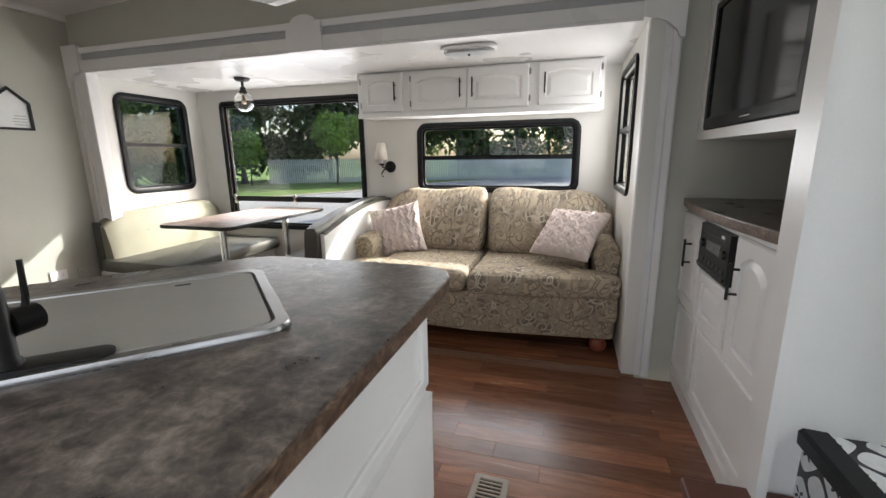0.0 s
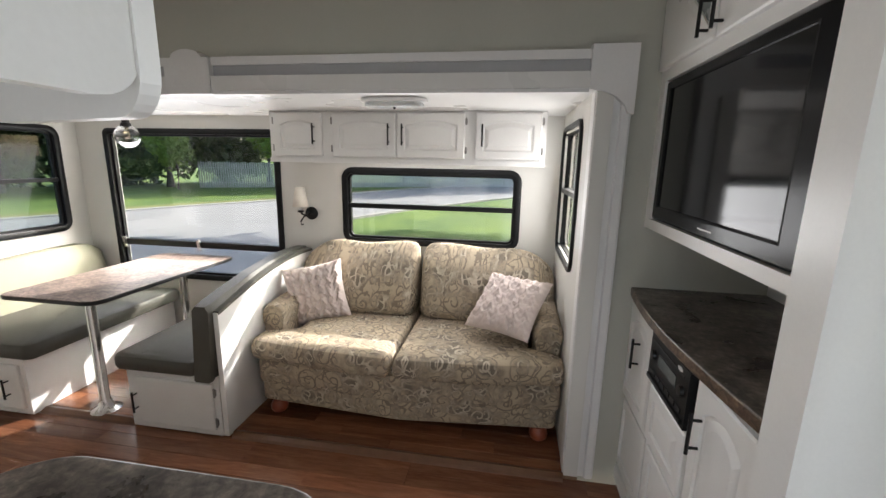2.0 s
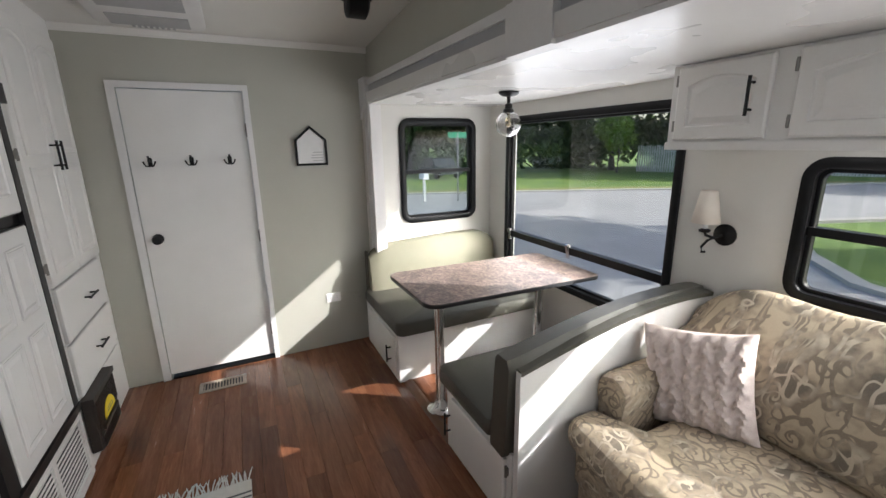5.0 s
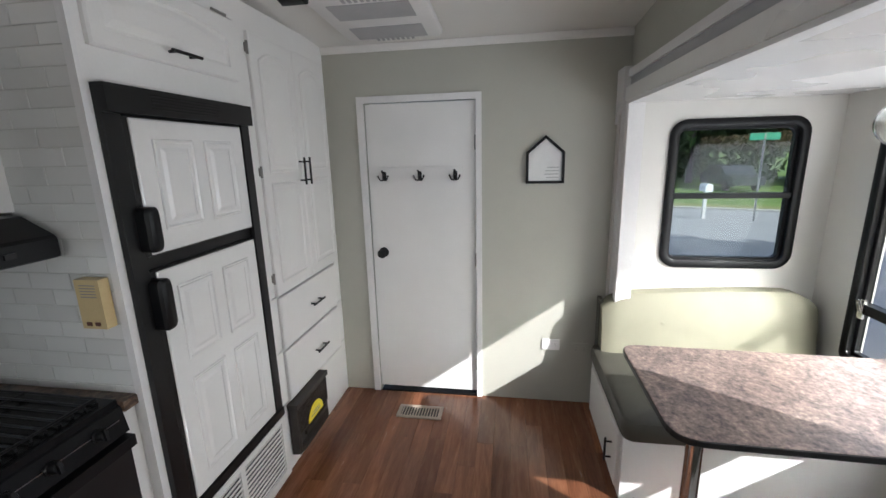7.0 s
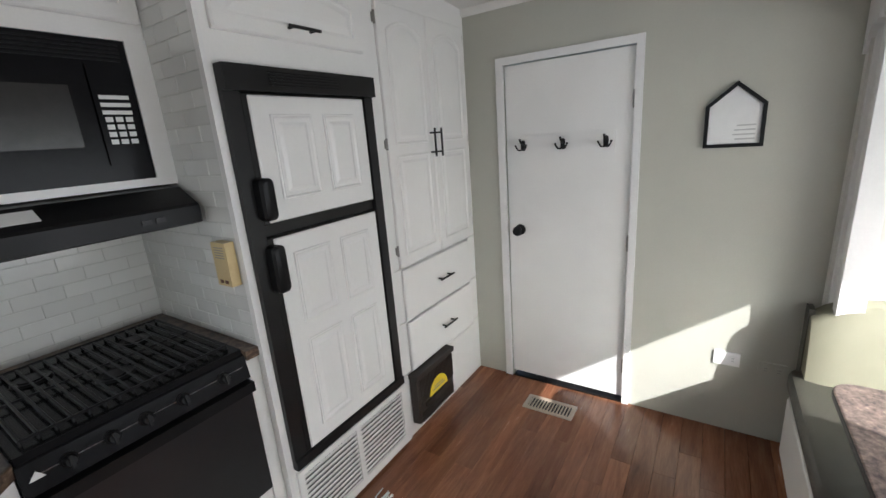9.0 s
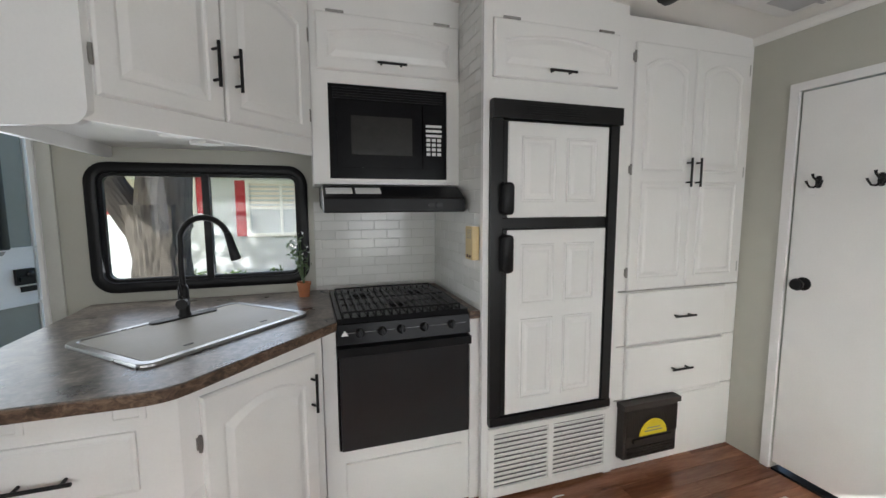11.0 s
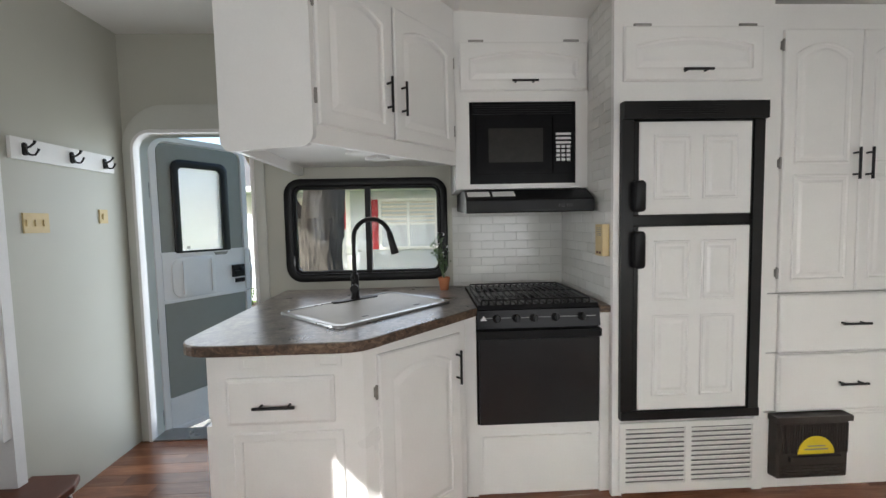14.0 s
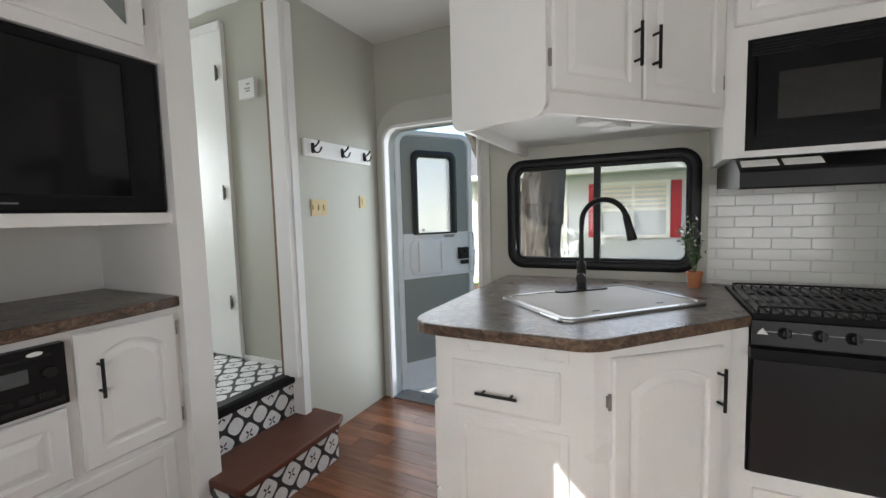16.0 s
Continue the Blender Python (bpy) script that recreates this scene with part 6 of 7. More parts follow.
for y in (1.19, 2.47):
    s_ = thing("ceiling_speaker", (-2.58, y, ceil_z(-2.58)), "small black wedge speaker on the ceiling", "speaker", "ceiling speakers")
    bm = bmesh.new()
    prof = [(-0.05, 0.0), (0.055, 0.0), (0.062, -0.02), (0.05, -0.055), (0.02, -0.085), (-0.02, -0.095), (-0.05, -0.085)]
    loft(bm, [[(-2.58 + u * k, y + w, ceil_z(-2.58) - 0.002 + v * k) for u, v in prof] for w, k in ((-0.062, 0.75), (-0.05, 1), (0.05, 1), (0.062, 0.75))])
    part("housing", bm, BLACK, s_, "", True)
    part("mount", bm_box((-2.61, y - 0.075, ceil_z(-2.61) - 0.012), (-2.55, y + 0.075, ceil_z(-2.55) - 0.001)), BLACK, s_)
dt = thing("gas_detector", (-1.846, 0.76, 1.27), "yellowed gas detector on the tiled side wall", "detector")
TF = face_at((-1.8405, 0, 0), (1, 0, 0))
part("case", bm_box((-0.885, 0.0, 1.19), (-0.80, 0.034, 1.345), TF), YELLOWED, dt, bevel=0.006)
for k in range(5):
    part("slot", bm_box((-0.87, 0.034, 1.29 + k * 0.009), (-0.815, 0.0345, 1.293 + k * 0.009), TF), INK, dt)
for u in (-0.865, -0.835):
    part("indicator", bm_box((u, 0.034, 1.20), (u + 0.018, 0.036, 1.212), TF), TREAD, dt)
rg = thing("kitchen_rug", (-1.9, 1.2, 0.0), "pale woven rug with grey stripes and a fringe", "rug")
RUG = speckled("woven_rug", (0.70, 0.68, 0.64), (0.60, 0.58, 0.54), 30, 0.95, fine=500, bumps=0.6)
bm = bmesh.new()
slab(bm, [(-2.16, 1.02), (-1.40, 1.02), (-1.40, 1.66), (-2.16, 1.66)], 0.001, 0.012, 0.003)
part("weave", bm, RUG, rg)
STRIPE = speckled("dark_rug_stripe", (0.10, 0.10, 0.11), (0.16, 0.16, 0.16), 60, 0.95)
for x in (-2.08, -2.05, -1.98):
    part("stripe", bm_box((x, 1.022, 0.0121), (x + 0.012, 1.658, 0.0128)), STRIPE, rg)
fr_ = bmesh.new()
rnd = random.Random(8)
for k in range(70):
    y = 1.025 + k * 0.009
    a = rnd.uniform(-0.018, 0.018)
    tube(fr_, [(-2.155, y, 0.007), (-2.20, y + a, 0.010 + rnd.uniform(0, 0.006)), (-2.245 + rnd.uniform(-0.012, 0.012), y + a * 2, 0.005)], [0.003, 0.0035, 0.002], 5)
part("fringe", fr_, RUG, rg, "knotted off-white fringe")


# ---- outside ----
from mathutils.geometry import tessellate_polygon

GZ = -0.85


def foliage_material(name, a, b, c):
    m = material(name, a, 0.6)
    t = m.node_tree
    geo = t.nodes.new("ShaderNodeNewGeometry")
    col = ramp(m, geo.outputs["Random Per Island"], [(0.0, a), (0.5, b), (1.0, c)])
    base(m, col)
    thin = t.nodes.new("ShaderNodeBsdfTranslucent")
    join(m, col, thin.inputs["Color"])
    both = node(m, "ShaderNodeMixShader", Fac=0.45)
    join(m, t.nodes["Principled BSDF"].outputs[0], both.inputs[1])
    join(m, thin.outputs[0], both.inputs[2])
    join(m, both.outputs[0], t.nodes["Material Output"].inputs["Surface"])
    return m


# broad yellow and dark patches put the sun dapples into the lawn's colour
GRASS = speckled("lawn_grass", (0.045, 0.115, 0.018), (0.20, 0.275, 0.045), 0.42, 0.9, bumps=0.02, fine=7)
ASPHALT = speckled("pale_asphalt", (0.33, 0.32, 0.305), (0.26, 0.255, 0.245), 0.7, 0.9, bumps=0.01, fine=5)
CONCRETE = speckled("concrete_kerb", (0.42, 0.40, 0.36), (0.35, 0.335, 0.30), 4, 0.9)
VERGE = speckled("yellowish_verge", (0.24, 0.23, 0.08), (0.16, 0.19, 0.05), 2, 0.95, bumps=0.02, fine=9)
BARK = speckled("grey_bark", (0.15, 0.13, 0.11), (0.045, 0.04, 0.035), 7, 0.95, bumps=0.3, fine=40)
SIDING = speckled("pale_blue_siding", (0.54, 0.57, 0.60), (0.49, 0.52, 0.55), 3, 0.7)
RED = speckled("red_shutter_paint", (0.42, 0.02, 0.03), (0.34, 0.015, 0.025), 6, 0.5)
SHINGLE = speckled("grey_shingle", (0.12, 0.12, 0.125), (0.08, 0.08, 0.085), 8, 0.9)
FENCE = speckled("weathered_fence", (0.62, 0.61, 0.57), (0.52, 0.51, 0.48), 2, 0.85)
LEAVES = foliage_material("tree_leaves", (0.05, 0.09, 0.035), (0.09, 0.145, 0.055), (0.15, 0.21, 0.08))
# yellow-green copy of the leaves with a sunlit look put into the colour
BRIGHT = foliage_material("sunlit_leaves", (0.14, 0.25, 0.04), (0.22, 0.36, 0.06), (0.30, 0.42, 0.09))
SOIL = speckled("mulch", (0.10, 0.05, 0.03), (0.06, 0.035, 0.02), 14, 0.95)

structure("ground", bm_box((-400, -400, GZ - 0.3), (400, 400, GZ)), GRASS, "mown green lawn to the horizon")
far = [(-60, -40), (-30, -6), (-21.0, 7.0), (-18.4, 13.2), (-15.6, 19.2), (-12.9, 24.0), (-10.9, 31.0), (-5.2, 42.0), (2.2, 53), (12, 70)]
near = [(20, 70), (7.5, 46), (2.1, 33), (-1.2, 28), (-4.8, 21), (-6.5, 16.8), (-6.2, 15.3), (-4.5, 12.5), (-3.1, 11.0), (-1.9, 10.6), (-0.4, 10.6), (0.8, 11.1), (8, 13), (16, 14), (16, -3.0), (-12, -3.0), (-26, -40)]
bm = bmesh.new()
outline = [Vector((x, y, 0)) for x, y in far + near]
vs = [bm.verts.new((p.x, p.y, GZ + 0.012)) for p in outline]
for tri in tessellate_polygon([outline]):
    bm.faces.new([vs[k] for k in tri])
structure("road", bm, ASPHALT, "pale asphalt road and driveway")


def strip(name, line, width, z, h, mat, label):
    bm = bmesh.new()
    loops = []
    for k, (x, y) in enumerate(line):
        a, b = line[max(k - 1, 0)], line[min(k + 1, len(line) - 1)]
        d_ = Vector((b[0] - a[0], b[1] - a[1])).normalized()
        nx, ny = -d_.y * width / 2, d_.x * width / 2
        loops.append([(x - nx, y - ny, z), (x - nx, y - ny, z + h), (x + nx, y + ny, z + h), (x + nx, y + ny, z)])
    loft(bm, loops)
    structure(name, bm, mat, label)


strip("kerb_far", far[1:], 0.35, GZ, 0.08, CONCRETE, "concrete kerb on the far side of the road")
# yellower strip along the road's far edge
strip("verge", [(x - 0.9, y + 0.5) for x, y in far[1:]], 1.3, GZ, 0.03, VERGE, "yellowish verge strip")
strip("kerb_near", near[1:-3], 0.30, GZ, 0.09, CONCRETE, "pale concrete kerb round the lawn")

# picket fence across the road
fn = thing("picket_fence", (-8, 40, GZ), "long weathered grey-white picket fence", "fence")
a_, b_ = Vector((-24.5, 31.2)), Vector((22, 56))
L_ = (b_ - a_).length
n_ = int(L_ / 0.17)
bm = bmesh.new()
for k in range(n_):
    p = a_ + (b_ - a_) * k / n_
    h = 2.05 + 0.05 * math.sin(k * 1.7)
    box(bm, (p.x - 0.065, p.y - 0.015, GZ), (p.x + 0.065, p.y + 0.015, GZ + h))
part("pickets", bm, FENCE, fn)["kind"] = "stuff"
for z in (0.4, 1.6):
    bm = bmesh.new()
    rod(bm, (a_.x, a_.y + 0.05, GZ + z), (b_.x, b_.y + 0.05, GZ + z), 0.04, 6)
    part("rail", bm, FENCE, fn)


def crown_of(bm, centre, size, count, rnd, leaf=0.3):
    for _ in range(count):
        u = Vector((rnd.gauss(0, 1), rnd.gauss(0, 1), rnd.gauss(0, 1)))
        u = u.normalized() * (rnd.random() ** 0.45)
        lump = 0.75 + 0.35 * noise.noise(u * 2.6 + Vector(centre) * 0.37)
        c = Vector((centre[0] + u.x * size[0] * lump, centre[1] + u.y * size[1] * lump, centre[2] + u.z * size[2] * lump))
        q = Euler((rnd.uniform(-1.2, 1.2), rnd.uniform(-1.2, 1.2), rnd.uniform(0, 6.3))).to_matrix()
        s = leaf * rnd.uniform(0.55, 1.3)
        vs = [bm.verts.new(c + q @ Vector(p)) for p in ((-s, 0, 0), (0, -s * 0.45, s * 0.12), (s, 0, 0), (0, s * 0.45, s * 0.12))]
        bm.faces.new(vs)


def tree(x, y, h, r, seed, mat, label, count=900, leaf=0.32, low=0.35):
    rnd = random.Random(seed)
    t_ = thing("tree", (x, y, GZ), label, "tree", "roadside trees")
    bm = bmesh.new()
    tube(bm, [(x, y, GZ - 0.1), (x + rnd.uniform(-0.2, 0.2), y, GZ + h * 0.3), (x + rnd.uniform(-0.4, 0.4), y, GZ + h * 0.62), (x, y, GZ + h * 0.9)], [0.045 * h * 0.5, 0.035 * h * 0.5, 0.022 * h * 0.5, 0.03], 8)
    tips = []
    for k in range(6):
        a = rnd.uniform(0, 6.28)
        s = Vector((x, y, GZ + h * rnd.uniform(0.3, 0.65)))
        e = Vector((x + math.cos(a) * r * 0.8, y + math.sin(a) * r * 0.8, s.z + h * rnd.uniform(0.1, 0.25)))
        tube(bm, [s, (s + e) / 2 + Vector((0, 0, 0.1 * h)), e], [0.012 * h, 0.008 * h, 0.03], 6)
        tips.append(e)
    part("trunk", bm, BARK, t_)
    bm = bmesh.new()
    crown_of(bm, (x, y, GZ + h * (0.5 + low / 2)), (r, r, h * (0.5 - low / 2)), count, rnd, leaf)
    for e in tips:
        crown_of(bm, e, (r * 0.5, r * 0.5, h * 0.17), count // 9, rnd, leaf)
    part("crown", bm, mat, t_, "loose leafy crown")


rnd = random.Random(12)
k_ = 0
for x, y, h, r in ((-31, 22, 9, 4.0), (-27, 31, 10, 4.2), (-22, 37, 9, 4.0), (-15.5, 39, 10.5, 4.6), (-10.5, 43, 9, 4.2), (-5, 46, 10, 4.4), (1, 50, 11, 4.6), (7, 54, 10, 4.6), (14, 57, 11, 5), (21, 60, 10, 5), (-34, 15, 9, 4.5), (-36, 6, 10, 5), (-33, -2, 9, 4.5), (-38, -8, 10, 5), (28, 62, 11, 5)):
    tree(x, y, h * 1.5, r * 1.15, 20 + k_, LEAVES, "dark green roadside tree with a loose crown", 2600, 0.36, 0.16)
    k_ += 1
tree(-17.8, 31.0, 6.4, 2.0, 77, BRIGHT, "bright yellow-green young tree by the fence", 1700, 0.22, 0.3)
tree(-24.6, 29.0, 5.0, 1.7, 78, BRIGHT, "yellow-green shrubby tree by the fence", 700, 0.22, 0.2)
# unseen wide tree, added to cast shade on the driveway and dapple the lawn
sd = thing("tree", (7.0, 21.0, GZ), "unseen wide tree added to shade the driveway", "tree", "roadside trees")
bm = bmesh.new()
tube(bm, [(7.0, 21.0, GZ - 0.1), (6.6, 20.8, 1.5), (5.2, 20.3, 4.0), (3.0, 19.8, 5.4), (-1.5, 19.0, 6.2)], [0.42, 0.34, 0.26, 0.17, 0.06], 12)
for tip in ((-3.2, 17.0, 6.2), (-2.6, 22.0, 6.4), (2.5, 16.0, 6.6), (3.4, 23.4, 6.8)):
    tube(bm, [(4.4, 20.1, 4.6), ((4.4 + tip[0]) / 2, (20.1 + tip[1]) / 2, 5.8), tip], [0.16, 0.10, 0.03], 8)
part("trunk", bm, BARK, sd)
bm = bmesh.new()
crown_of(bm, (-2.2, 18.2, 6.5), (5.0, 4.8, 1.7), 5600, random.Random(9), 0.34)
crown_of(bm, (4.6, 23.6, 6.9), (4.4, 2.6, 1.4), 900, random.Random(10), 0.36)
part("crown", bm, LEAVES, sd, "broad leafy crown")
bm = bmesh.new()
for k in range(240):
    w = k / 239
    p = Vector((-48, 4)).lerp(Vector((-27, 37)), w * 2) if w < 0.5 else Vector((-27, 37)).lerp(Vector((34, 68)), w * 2 - 1)
    crown_of(bm, (p.x + rnd.uniform(-2, 2), p.y + rnd.uniform(0, 3), GZ + rnd.uniform(1.0, 11.0)), (3.4, 2.4, 3.0), 190, rnd, 0.5)
tagged(part("far_woods", bm, LEAVES), "dense dark green woods behind the fence", "woods", "", "stuff")

# street sign and mailbox seen through the tinted window
ss = thing("street_sign", (-16.5, 10.4, GZ), "green street name sign on a thin post", "street sign")
bm = bmesh.new()
rod(bm, (-16.5, 10.4, GZ), (-16.5, 10.4, GZ + 2.95), 0.035, 8)
part("post", bm, STEEL, ss)
part("blade", bm_box((-16.52, 9.95, GZ + 2.72), (-16.48, 10.85, GZ + 2.95)), material("sign_green", (0.01, 0.25, 0.14), 0.5), ss, "green sign blade")
mb = thing("mailbox", (-17.0, 9.0, GZ), "white mailbox on a post across the road", "mailbox")
part("post", bm_box((-17.05, 8.95, GZ), (-16.95, 9.05, GZ + 1.0)), FENCE, mb)
bm = bmesh.new()
loft(bm, [[(x, 9.0 + u, GZ + 1.12 + v) for u, v in rounded(-0.12, 0.12, -0.12, 0.16, (0.11, 0.11, 0.01, 0.01))] for x in (-17.25, -16.75)])
part("box", bm, PAPER, mb)
pc = thing("parked_car", (-29.0, 15.4, GZ), "dark grey car parked beyond the road", "car")
bm = bmesh.new()
loft(bm, [[(-29.0 + u, 15.4 + y, GZ + v) for u, v in ((-2.1, 0.35), (2.1, 0.35), (2.15, 0.8), (1.2, 0.95), (0.6, 1.42), (-1.0, 1.45), (-1.7, 1.0), (-2.15, 0.9))] for y in (-0.85, 0.85)])
part("body", bm, speckled("car_paint", (0.08, 0.09, 0.10), (0.07, 0.08, 0.09), 2, 0.25, 0.4), pc, bevel=0.08)
for dx in (-1.3, 1.3):
    for dy in (-0.8, 0.8):
        bm = bmesh.new()
        rod(bm, (-29.0 + dx, 15.4 + dy - 0.1, GZ + 0.32), (-29.0 + dx, 15.4 + dy + 0.1, GZ + 0.32), 0.32, 16)
        part("wheel", bm, BLACK, pc)
for dy in (-0.862, 0.845):
    part("side_window", bm_box((-29.9, 15.4 + dy, GZ + 0.98), (-28.3, 15.417 + dy, GZ + 1.34)), BLACK_GLOSS, pc)

# tree and house behind the kitchen
TX, TY = 0.36, -2.40
big = thing("tree", (TX, TY, GZ), "large forked grey-barked tree beside the house", "tree")
bm = bmesh.new()


def limb(bm, pts, rs, n=18, rough_=0.05, seed=0.0):
    pts = [Vector(p) for p in pts]
    loops = []
    steps = 26
    for k in range((len(pts) - 1) * steps + 1):
        f = k / steps
        i = min(int(f), len(pts) - 2)
        w = f - i
        p = pts[i].lerp(pts[i + 1], w)
        r_ = rs[i] + (rs[i + 1] - rs[i]) * w
        loops.append([p + Vector((math.cos(a), math.sin(a), 0)) * r_ * (1 + rough_ * noise.noise(Vector((math.cos(a) * 1.7, math.sin(a) * 1.7, p.z * 1.3 + seed)))
                      + 0.09 * abs(noise.noise(Vector((math.cos(a) * 6, math.sin(a) * 6, p.z * 2.2 + seed)))) + 0.05 * noise.noise(Vector((math.cos(a) * 13, math.sin(a) * 13, p.z * 7 + seed)))) for a in [2 * math.pi * j / n for j in range(n)]])
    loft(bm, loops)


limb(bm, [(TX - 0.02, TY, GZ - 0.1), (TX, TY, 0.2), (TX + 0.01, TY, 0.9), (TX + 0.02, TY, 1.45)], [0.42, 0.29, 0.255, 0.30], 72, 0.16)
limb(bm, [(TX + 0.10, TY, 1.12), (TX + 0.42, TY - 0.05, 1.62), (TX + 1.3, TY - 0.2, 3.2)], [0.20, 0.17, 0.12], 56, 0.16, 3)
limb(bm, [(TX - 0.04, TY, 1.2), (TX - 0.10, TY + 0.05, 2.0), (TX - 0.5, TY, 3.6)], [0.26, 0.22, 0.15], 56, 0.16, 7)
part("trunk", bm, BARK, big)
bm = bmesh.new()
# unseen foliage, placed to dapple the house; second clump added to shade the trunk
crown_of(bm, (TX + 1.2, TY - 0.2, 5.6), (6.5, 4.6, 2.2), 4800, random.Random(3), 0.26)
crown_of(bm, (2.9, 1.3, 5.0), (4.2, 2.6, 0.9), 2600, random.Random(5), 0.2)
part("crown", bm, LEAVES, big)

HY = -9.4
ho = thing("neighbour_house", (0, HY - 3, GZ), "pale blue sided house with red shutters", "house")
HZ = face_at((0, HY, 0), (0, 1, 0))
part("wall", bm_box((-9, -6.0, GZ), (1.345, 0, 2.42), HZ), SIDING, ho)
part("wing_wall", bm_box((1.347, -6.0, GZ), (9, -0.3, 2.42), HZ), SIDING, ho)
bm = bmesh.new()
for k in range(27):
    z = GZ + 0.1 + k * 0.12
    loft(bm, [[(x, 0.0, z), (x, 0.018, z), (x, 0.004, z + 0.118), (x, 0.0, z + 0.118)] for x in (-9, 1.34)], True, HZ)
tagged(part("siding", bm, SIDING, ho), "", "", "", "stuff")
bm = bmesh.new()
loft(bm, [[(x, 0.45, 2.36), (x, 0.45, 2.44), (x, -3.0, 4.2), (x, -6.5, 2.44), (x, -6.5, 2.36), (x, -3.0, 4.08)] for x in (-9.4, 9.4)], True, HZ)
part("roof", bm, SHINGLE, ho, "grey shingle roof")
part("eave", bm_box((-9.4, 0.0, 2.32), (9.4, 0.46, 2.40), HZ), PAPER, ho, "white eave board")
part("gutter", bm_box((-9.4, 0.44, 2.33), (9.4, 0.56, 2.46), HZ), PAPER, ho)
part("corner_board", bm_box((1.21, 0.0, GZ), (1.345, 0.04, 2.32), HZ), PAPER, ho, "white corner board")
for wx, hw in ((-0.46, 0.86), (2.56, 0.95), (-3.6, 0.8)):
    z0, z1 = (1.20, 2.17) if wx > 2 else (0.60, 2.09)
    HZ = face_at((0, HY - (0.3 if wx > 2 else 0), 0), (0, 1, 0))
    bm = bmesh.new()
    ring(bm, HZ, rounded(wx - hw, wx + hw, z0, z1, 0.004, 2), rounded(wx - hw + 0.09, wx + hw - 0.09, z0 + 0.09, z1 - 0.09, 0.004, 2), 0.0, 0.05)
    w_ = part("window", bm, PAPER, ho, "white double window")
    part("mullion", bm_box((wx - 0.035, 0.0, z0 + 0.09), (wx + 0.035, 0.045, z1 - 0.09), HZ), PAPER, w_)
    part("meeting_rail", bm_box((wx - hw + 0.09, 0.0, (z0 + z1) / 2 - 0.025), (wx + hw - 0.09, 0.04, (z0 + z1) / 2 + 0.025), HZ), PAPER, w_)
    part("blind", bm_box((wx - hw + 0.09, 0.004, (z0 + z1) / 2), (wx + hw - 0.09, 0.012, z1 - 0.09), HZ), SHADE, w_, "pale drawn blind")
    part("pane", bm_box((wx - hw + 0.09, 0.002, z0 + 0.09), (wx + hw - 0.09, 0.0035, (z0 + z1) / 2), HZ), CAB_GLASS, w_)
    for s in (-1, 1):
        u0 = wx + s * (hw + 0.13) - 0.12
        sh_ = part("shutter", bm_box((u0, 0.0, z0 + 0.02), (u0 + 0.24, 0.04, z1 - 0.02), HZ), RED, ho, "red louvred shutter", bevel=0.006)
        for a, b in ((z0 + 0.08, (z0 + z1) / 2 - 0.03), ((z0 + z1) / 2 + 0.03, z1 - 0.08)):
            part("shutter_panel", bm_box((u0 + 0.04, 0.039, a), (u0 + 0.20, 0.048, b), HZ), RED, sh_, bevel=0.006)
structure("flower_bed", bm_box((-8, HY + 0.3, GZ), (8, HY + 1.4, GZ + 0.06)), SOIL, "brown mulch flower bed")
rnd = random.Random(31)
for k in range(11):
    x = -4.5 + k * 0.85 + rnd.uniform(-0.2, 0.2)
    s_ = thing("shrub", (x, HY + 0.8, GZ), "low leafy garden shrub by the house", "shrub", "garden shrubs")
    bm = bmesh.new()
    crown_of(bm, (x, HY + 0.8, GZ + 0.35), (0.38, 0.32, 0.5), 320, rnd, 0.07)
    part("foliage", bm, BRIGHT if k % 3 == 0 else LEAVES, s_)
pt = thing("entry_step", (0.5, -0.65, GZ), "pale metal entry step below the door", "step")
part("tread", bm_box((0.05, -0.75, GZ + 0.5), (0.95, -0.1, GZ + 0.55)), CONCRETE, pt, bevel=0.01)
part("lower_tread", bm_box((0.05, -1.1, GZ + 0.22), (0.95, -0.75, GZ + 0.27)), CONCRETE, pt, bevel=0.01)
for x in (0.10, 0.90):
    bm = bmesh.new()
    tube(bm, [(x, -0.12, GZ + 0.5), (x, -0.74, GZ + 0.5), (x, -0.74, GZ), (x, -1.05, GZ), (x, -1.05, GZ + 0.22)], 0.02, 6)
    part("side_rail", bm, BLACK_METAL, pt)

# ---- floor planks ----
floor_ob = bpy.data.objects["floor"]
slide_ob = bpy.data.objects["floor_slide"]
shared = {}


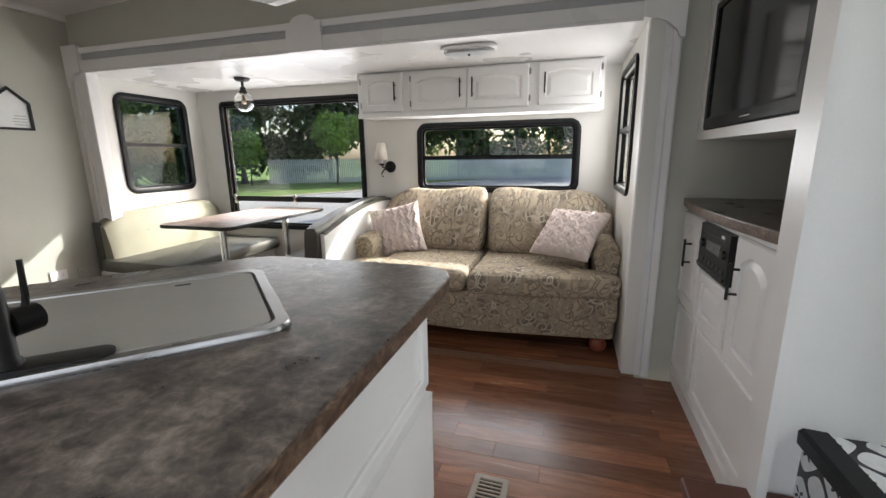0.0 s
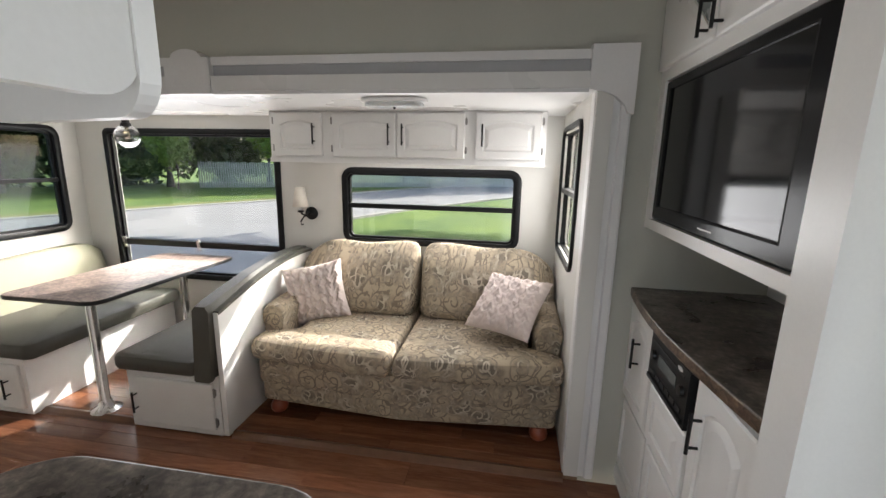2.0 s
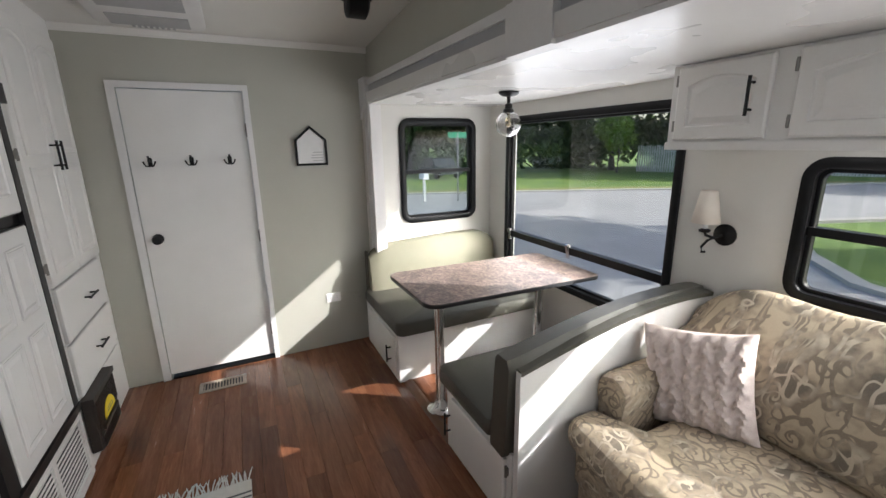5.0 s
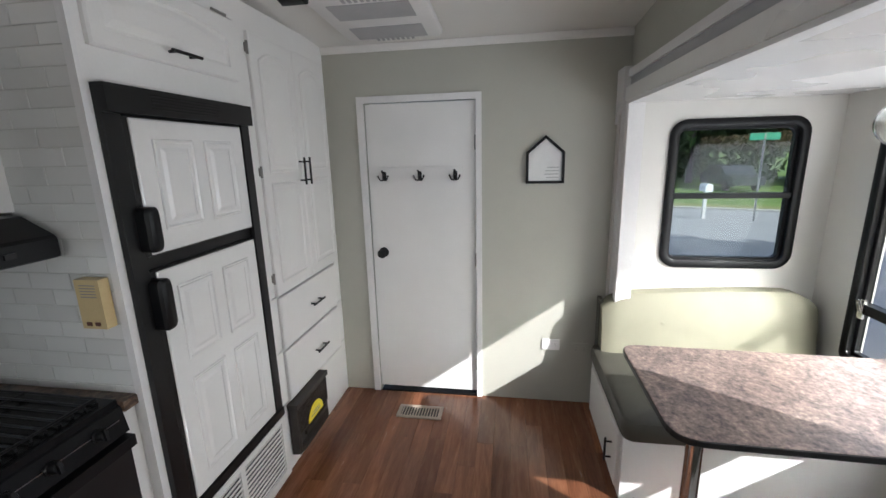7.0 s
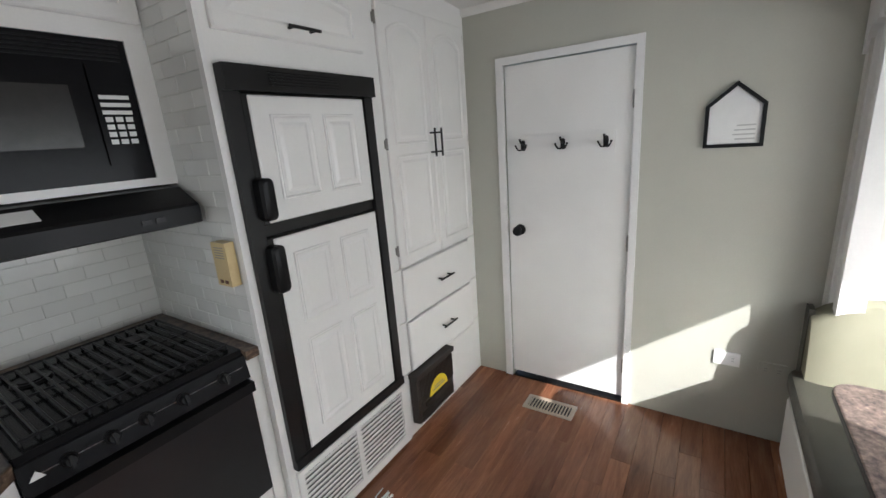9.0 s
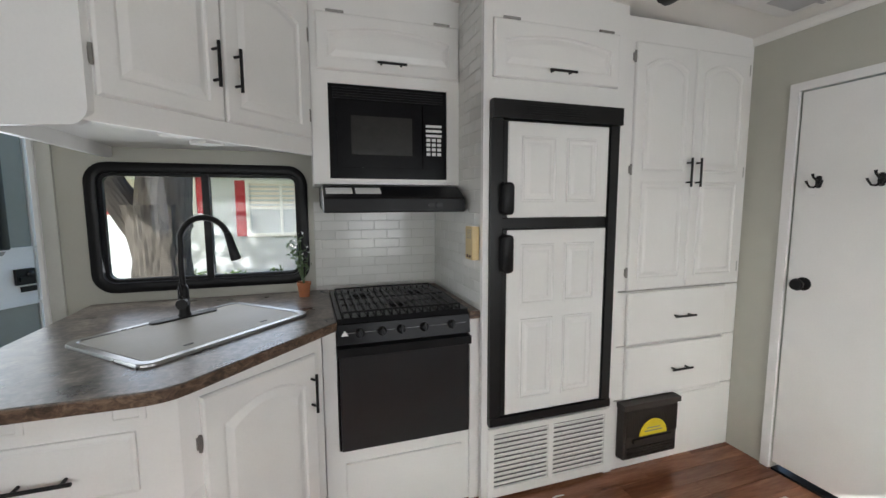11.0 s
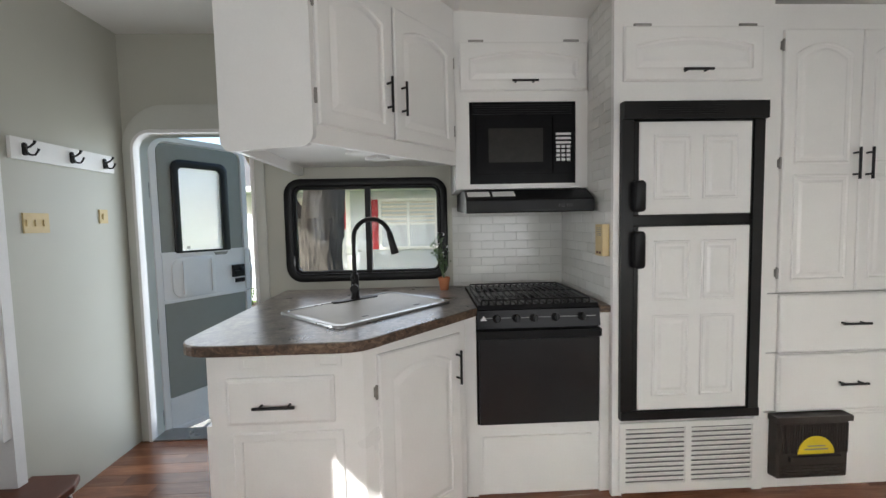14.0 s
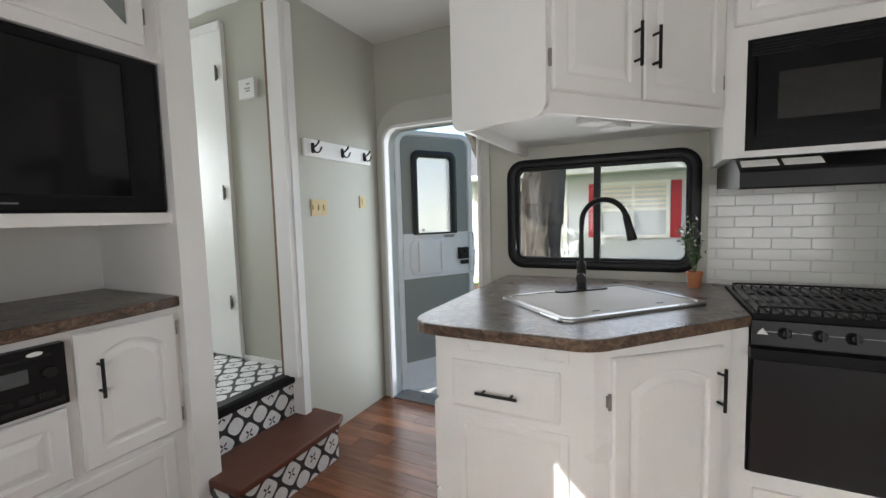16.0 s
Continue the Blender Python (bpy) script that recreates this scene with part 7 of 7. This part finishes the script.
def plank(parent, x0, x1, y0, y1, z):
    key = (round(x1 - x0, 3), round(y1 - y0, 3))
    if key not in shared:
        w, d_ = key
        bm = bmesh.new()
        g, e = 0.0001, 0.0007
        loft(bm, [[(g, g, 0), (w - g, g, 0), (w - g, d_ - g, 0), (g, d_ - g, 0)], [(g, g, 0.0045), (w - g, g, 0.0045), (w - g, d_ - g, 0.0045), (g, d_ - g, 0.0045)], [(g + e, g + e, 0.006), (w - g - e, g + e, 0.006), (w - g - e, d_ - g - e, 0.006), (g + e, d_ - g - e, 0.006)]])
        shared[key] = mesh_of("plank", bm, PLANK)
    ob = new("plank", shared[key])
    ob.location = (x0, y0, z)
    ob.parent = parent


def lay(parent, xa, xb, ya, yb, z, width, lengths, seed):
    rnd = random.Random(seed)
    rows = max(1, round((yb - ya) / width))
    width = (yb - ya) / rows
    for r_ in range(rows):
        x = xa
        first = rnd.choice((0.3, 0.5, 0.7, 0.9))
        while x < xb - 1e-6:
            ln = first if first else lengths
            first = 0
            x2 = min(x + ln, xb)
            if xb - x2 < 0.12:
                x2 = xb
            plank(parent, x, x2, ya + r_ * width, ya + (r_ + 1) * width, z)
            x = x2


lay(floor_ob, -3.466, 0.92, 0.16, 2.69, -0.006, 0.098, 0.92, 5)
lay(slide_ob, -3.42, 0.605, 2.70, 3.845, 0.012, 0.098, 0.92, 6)

# ---- wall tiles ----


def tiles(parent, m, u0, u1, z0, z1, tw, th, half):
    w, h = tw - 0.003, th - 0.003
    rows = int(round((z1 - z0) / th))
    for r_ in range(rows):
        u = u0 - (tw / 2 if (r_ + half) % 2 else 0)
        while u < u1 - 0.004:
            a, b = max(u, u0), min(u + w, u1)
            if b - a > 0.008:
                key = ("t", round(b - a, 3), round(h, 4))
                if key not in shared:
                    bm = bmesh.new()
                    ww = key[1]
                    e = 0.0015
                    loft(bm, [[(0, 0, 0), (ww, 0, 0), (ww, 0, h), (0, 0, h)], [(0, 0.0016, 0), (ww, 0.0016, 0), (ww, 0.0016, h), (0, 0.0016, h)], [(e, 0.0026, e), (ww - e, 0.0026, e), (ww - e, 0.0026, h - e), (e, 0.0026, h - e)]])
                    shared[key] = mesh_of("tile", bm, TILE)
                ob = new("tile", shared[key])
                ob.parent = parent
                ob.matrix_local = m @ Matrix.Translation((a, 0, z0 + r_ * th))
            u += tw


tiles(bpy.data.objects["backsplash_bed"], face_at((0, 0.164, 0), (0, 1, 0)), -1.846, -1.127, 0.924, 1.462, 0.152, 0.0538, 0)
tiles(bpy.data.objects["side_tile_bed"], face_at((-1.847, 0, 0), (1, 0, 0)), -0.893, -0.166, 0.924, 2.43, 0.152, 0.0538, 1)
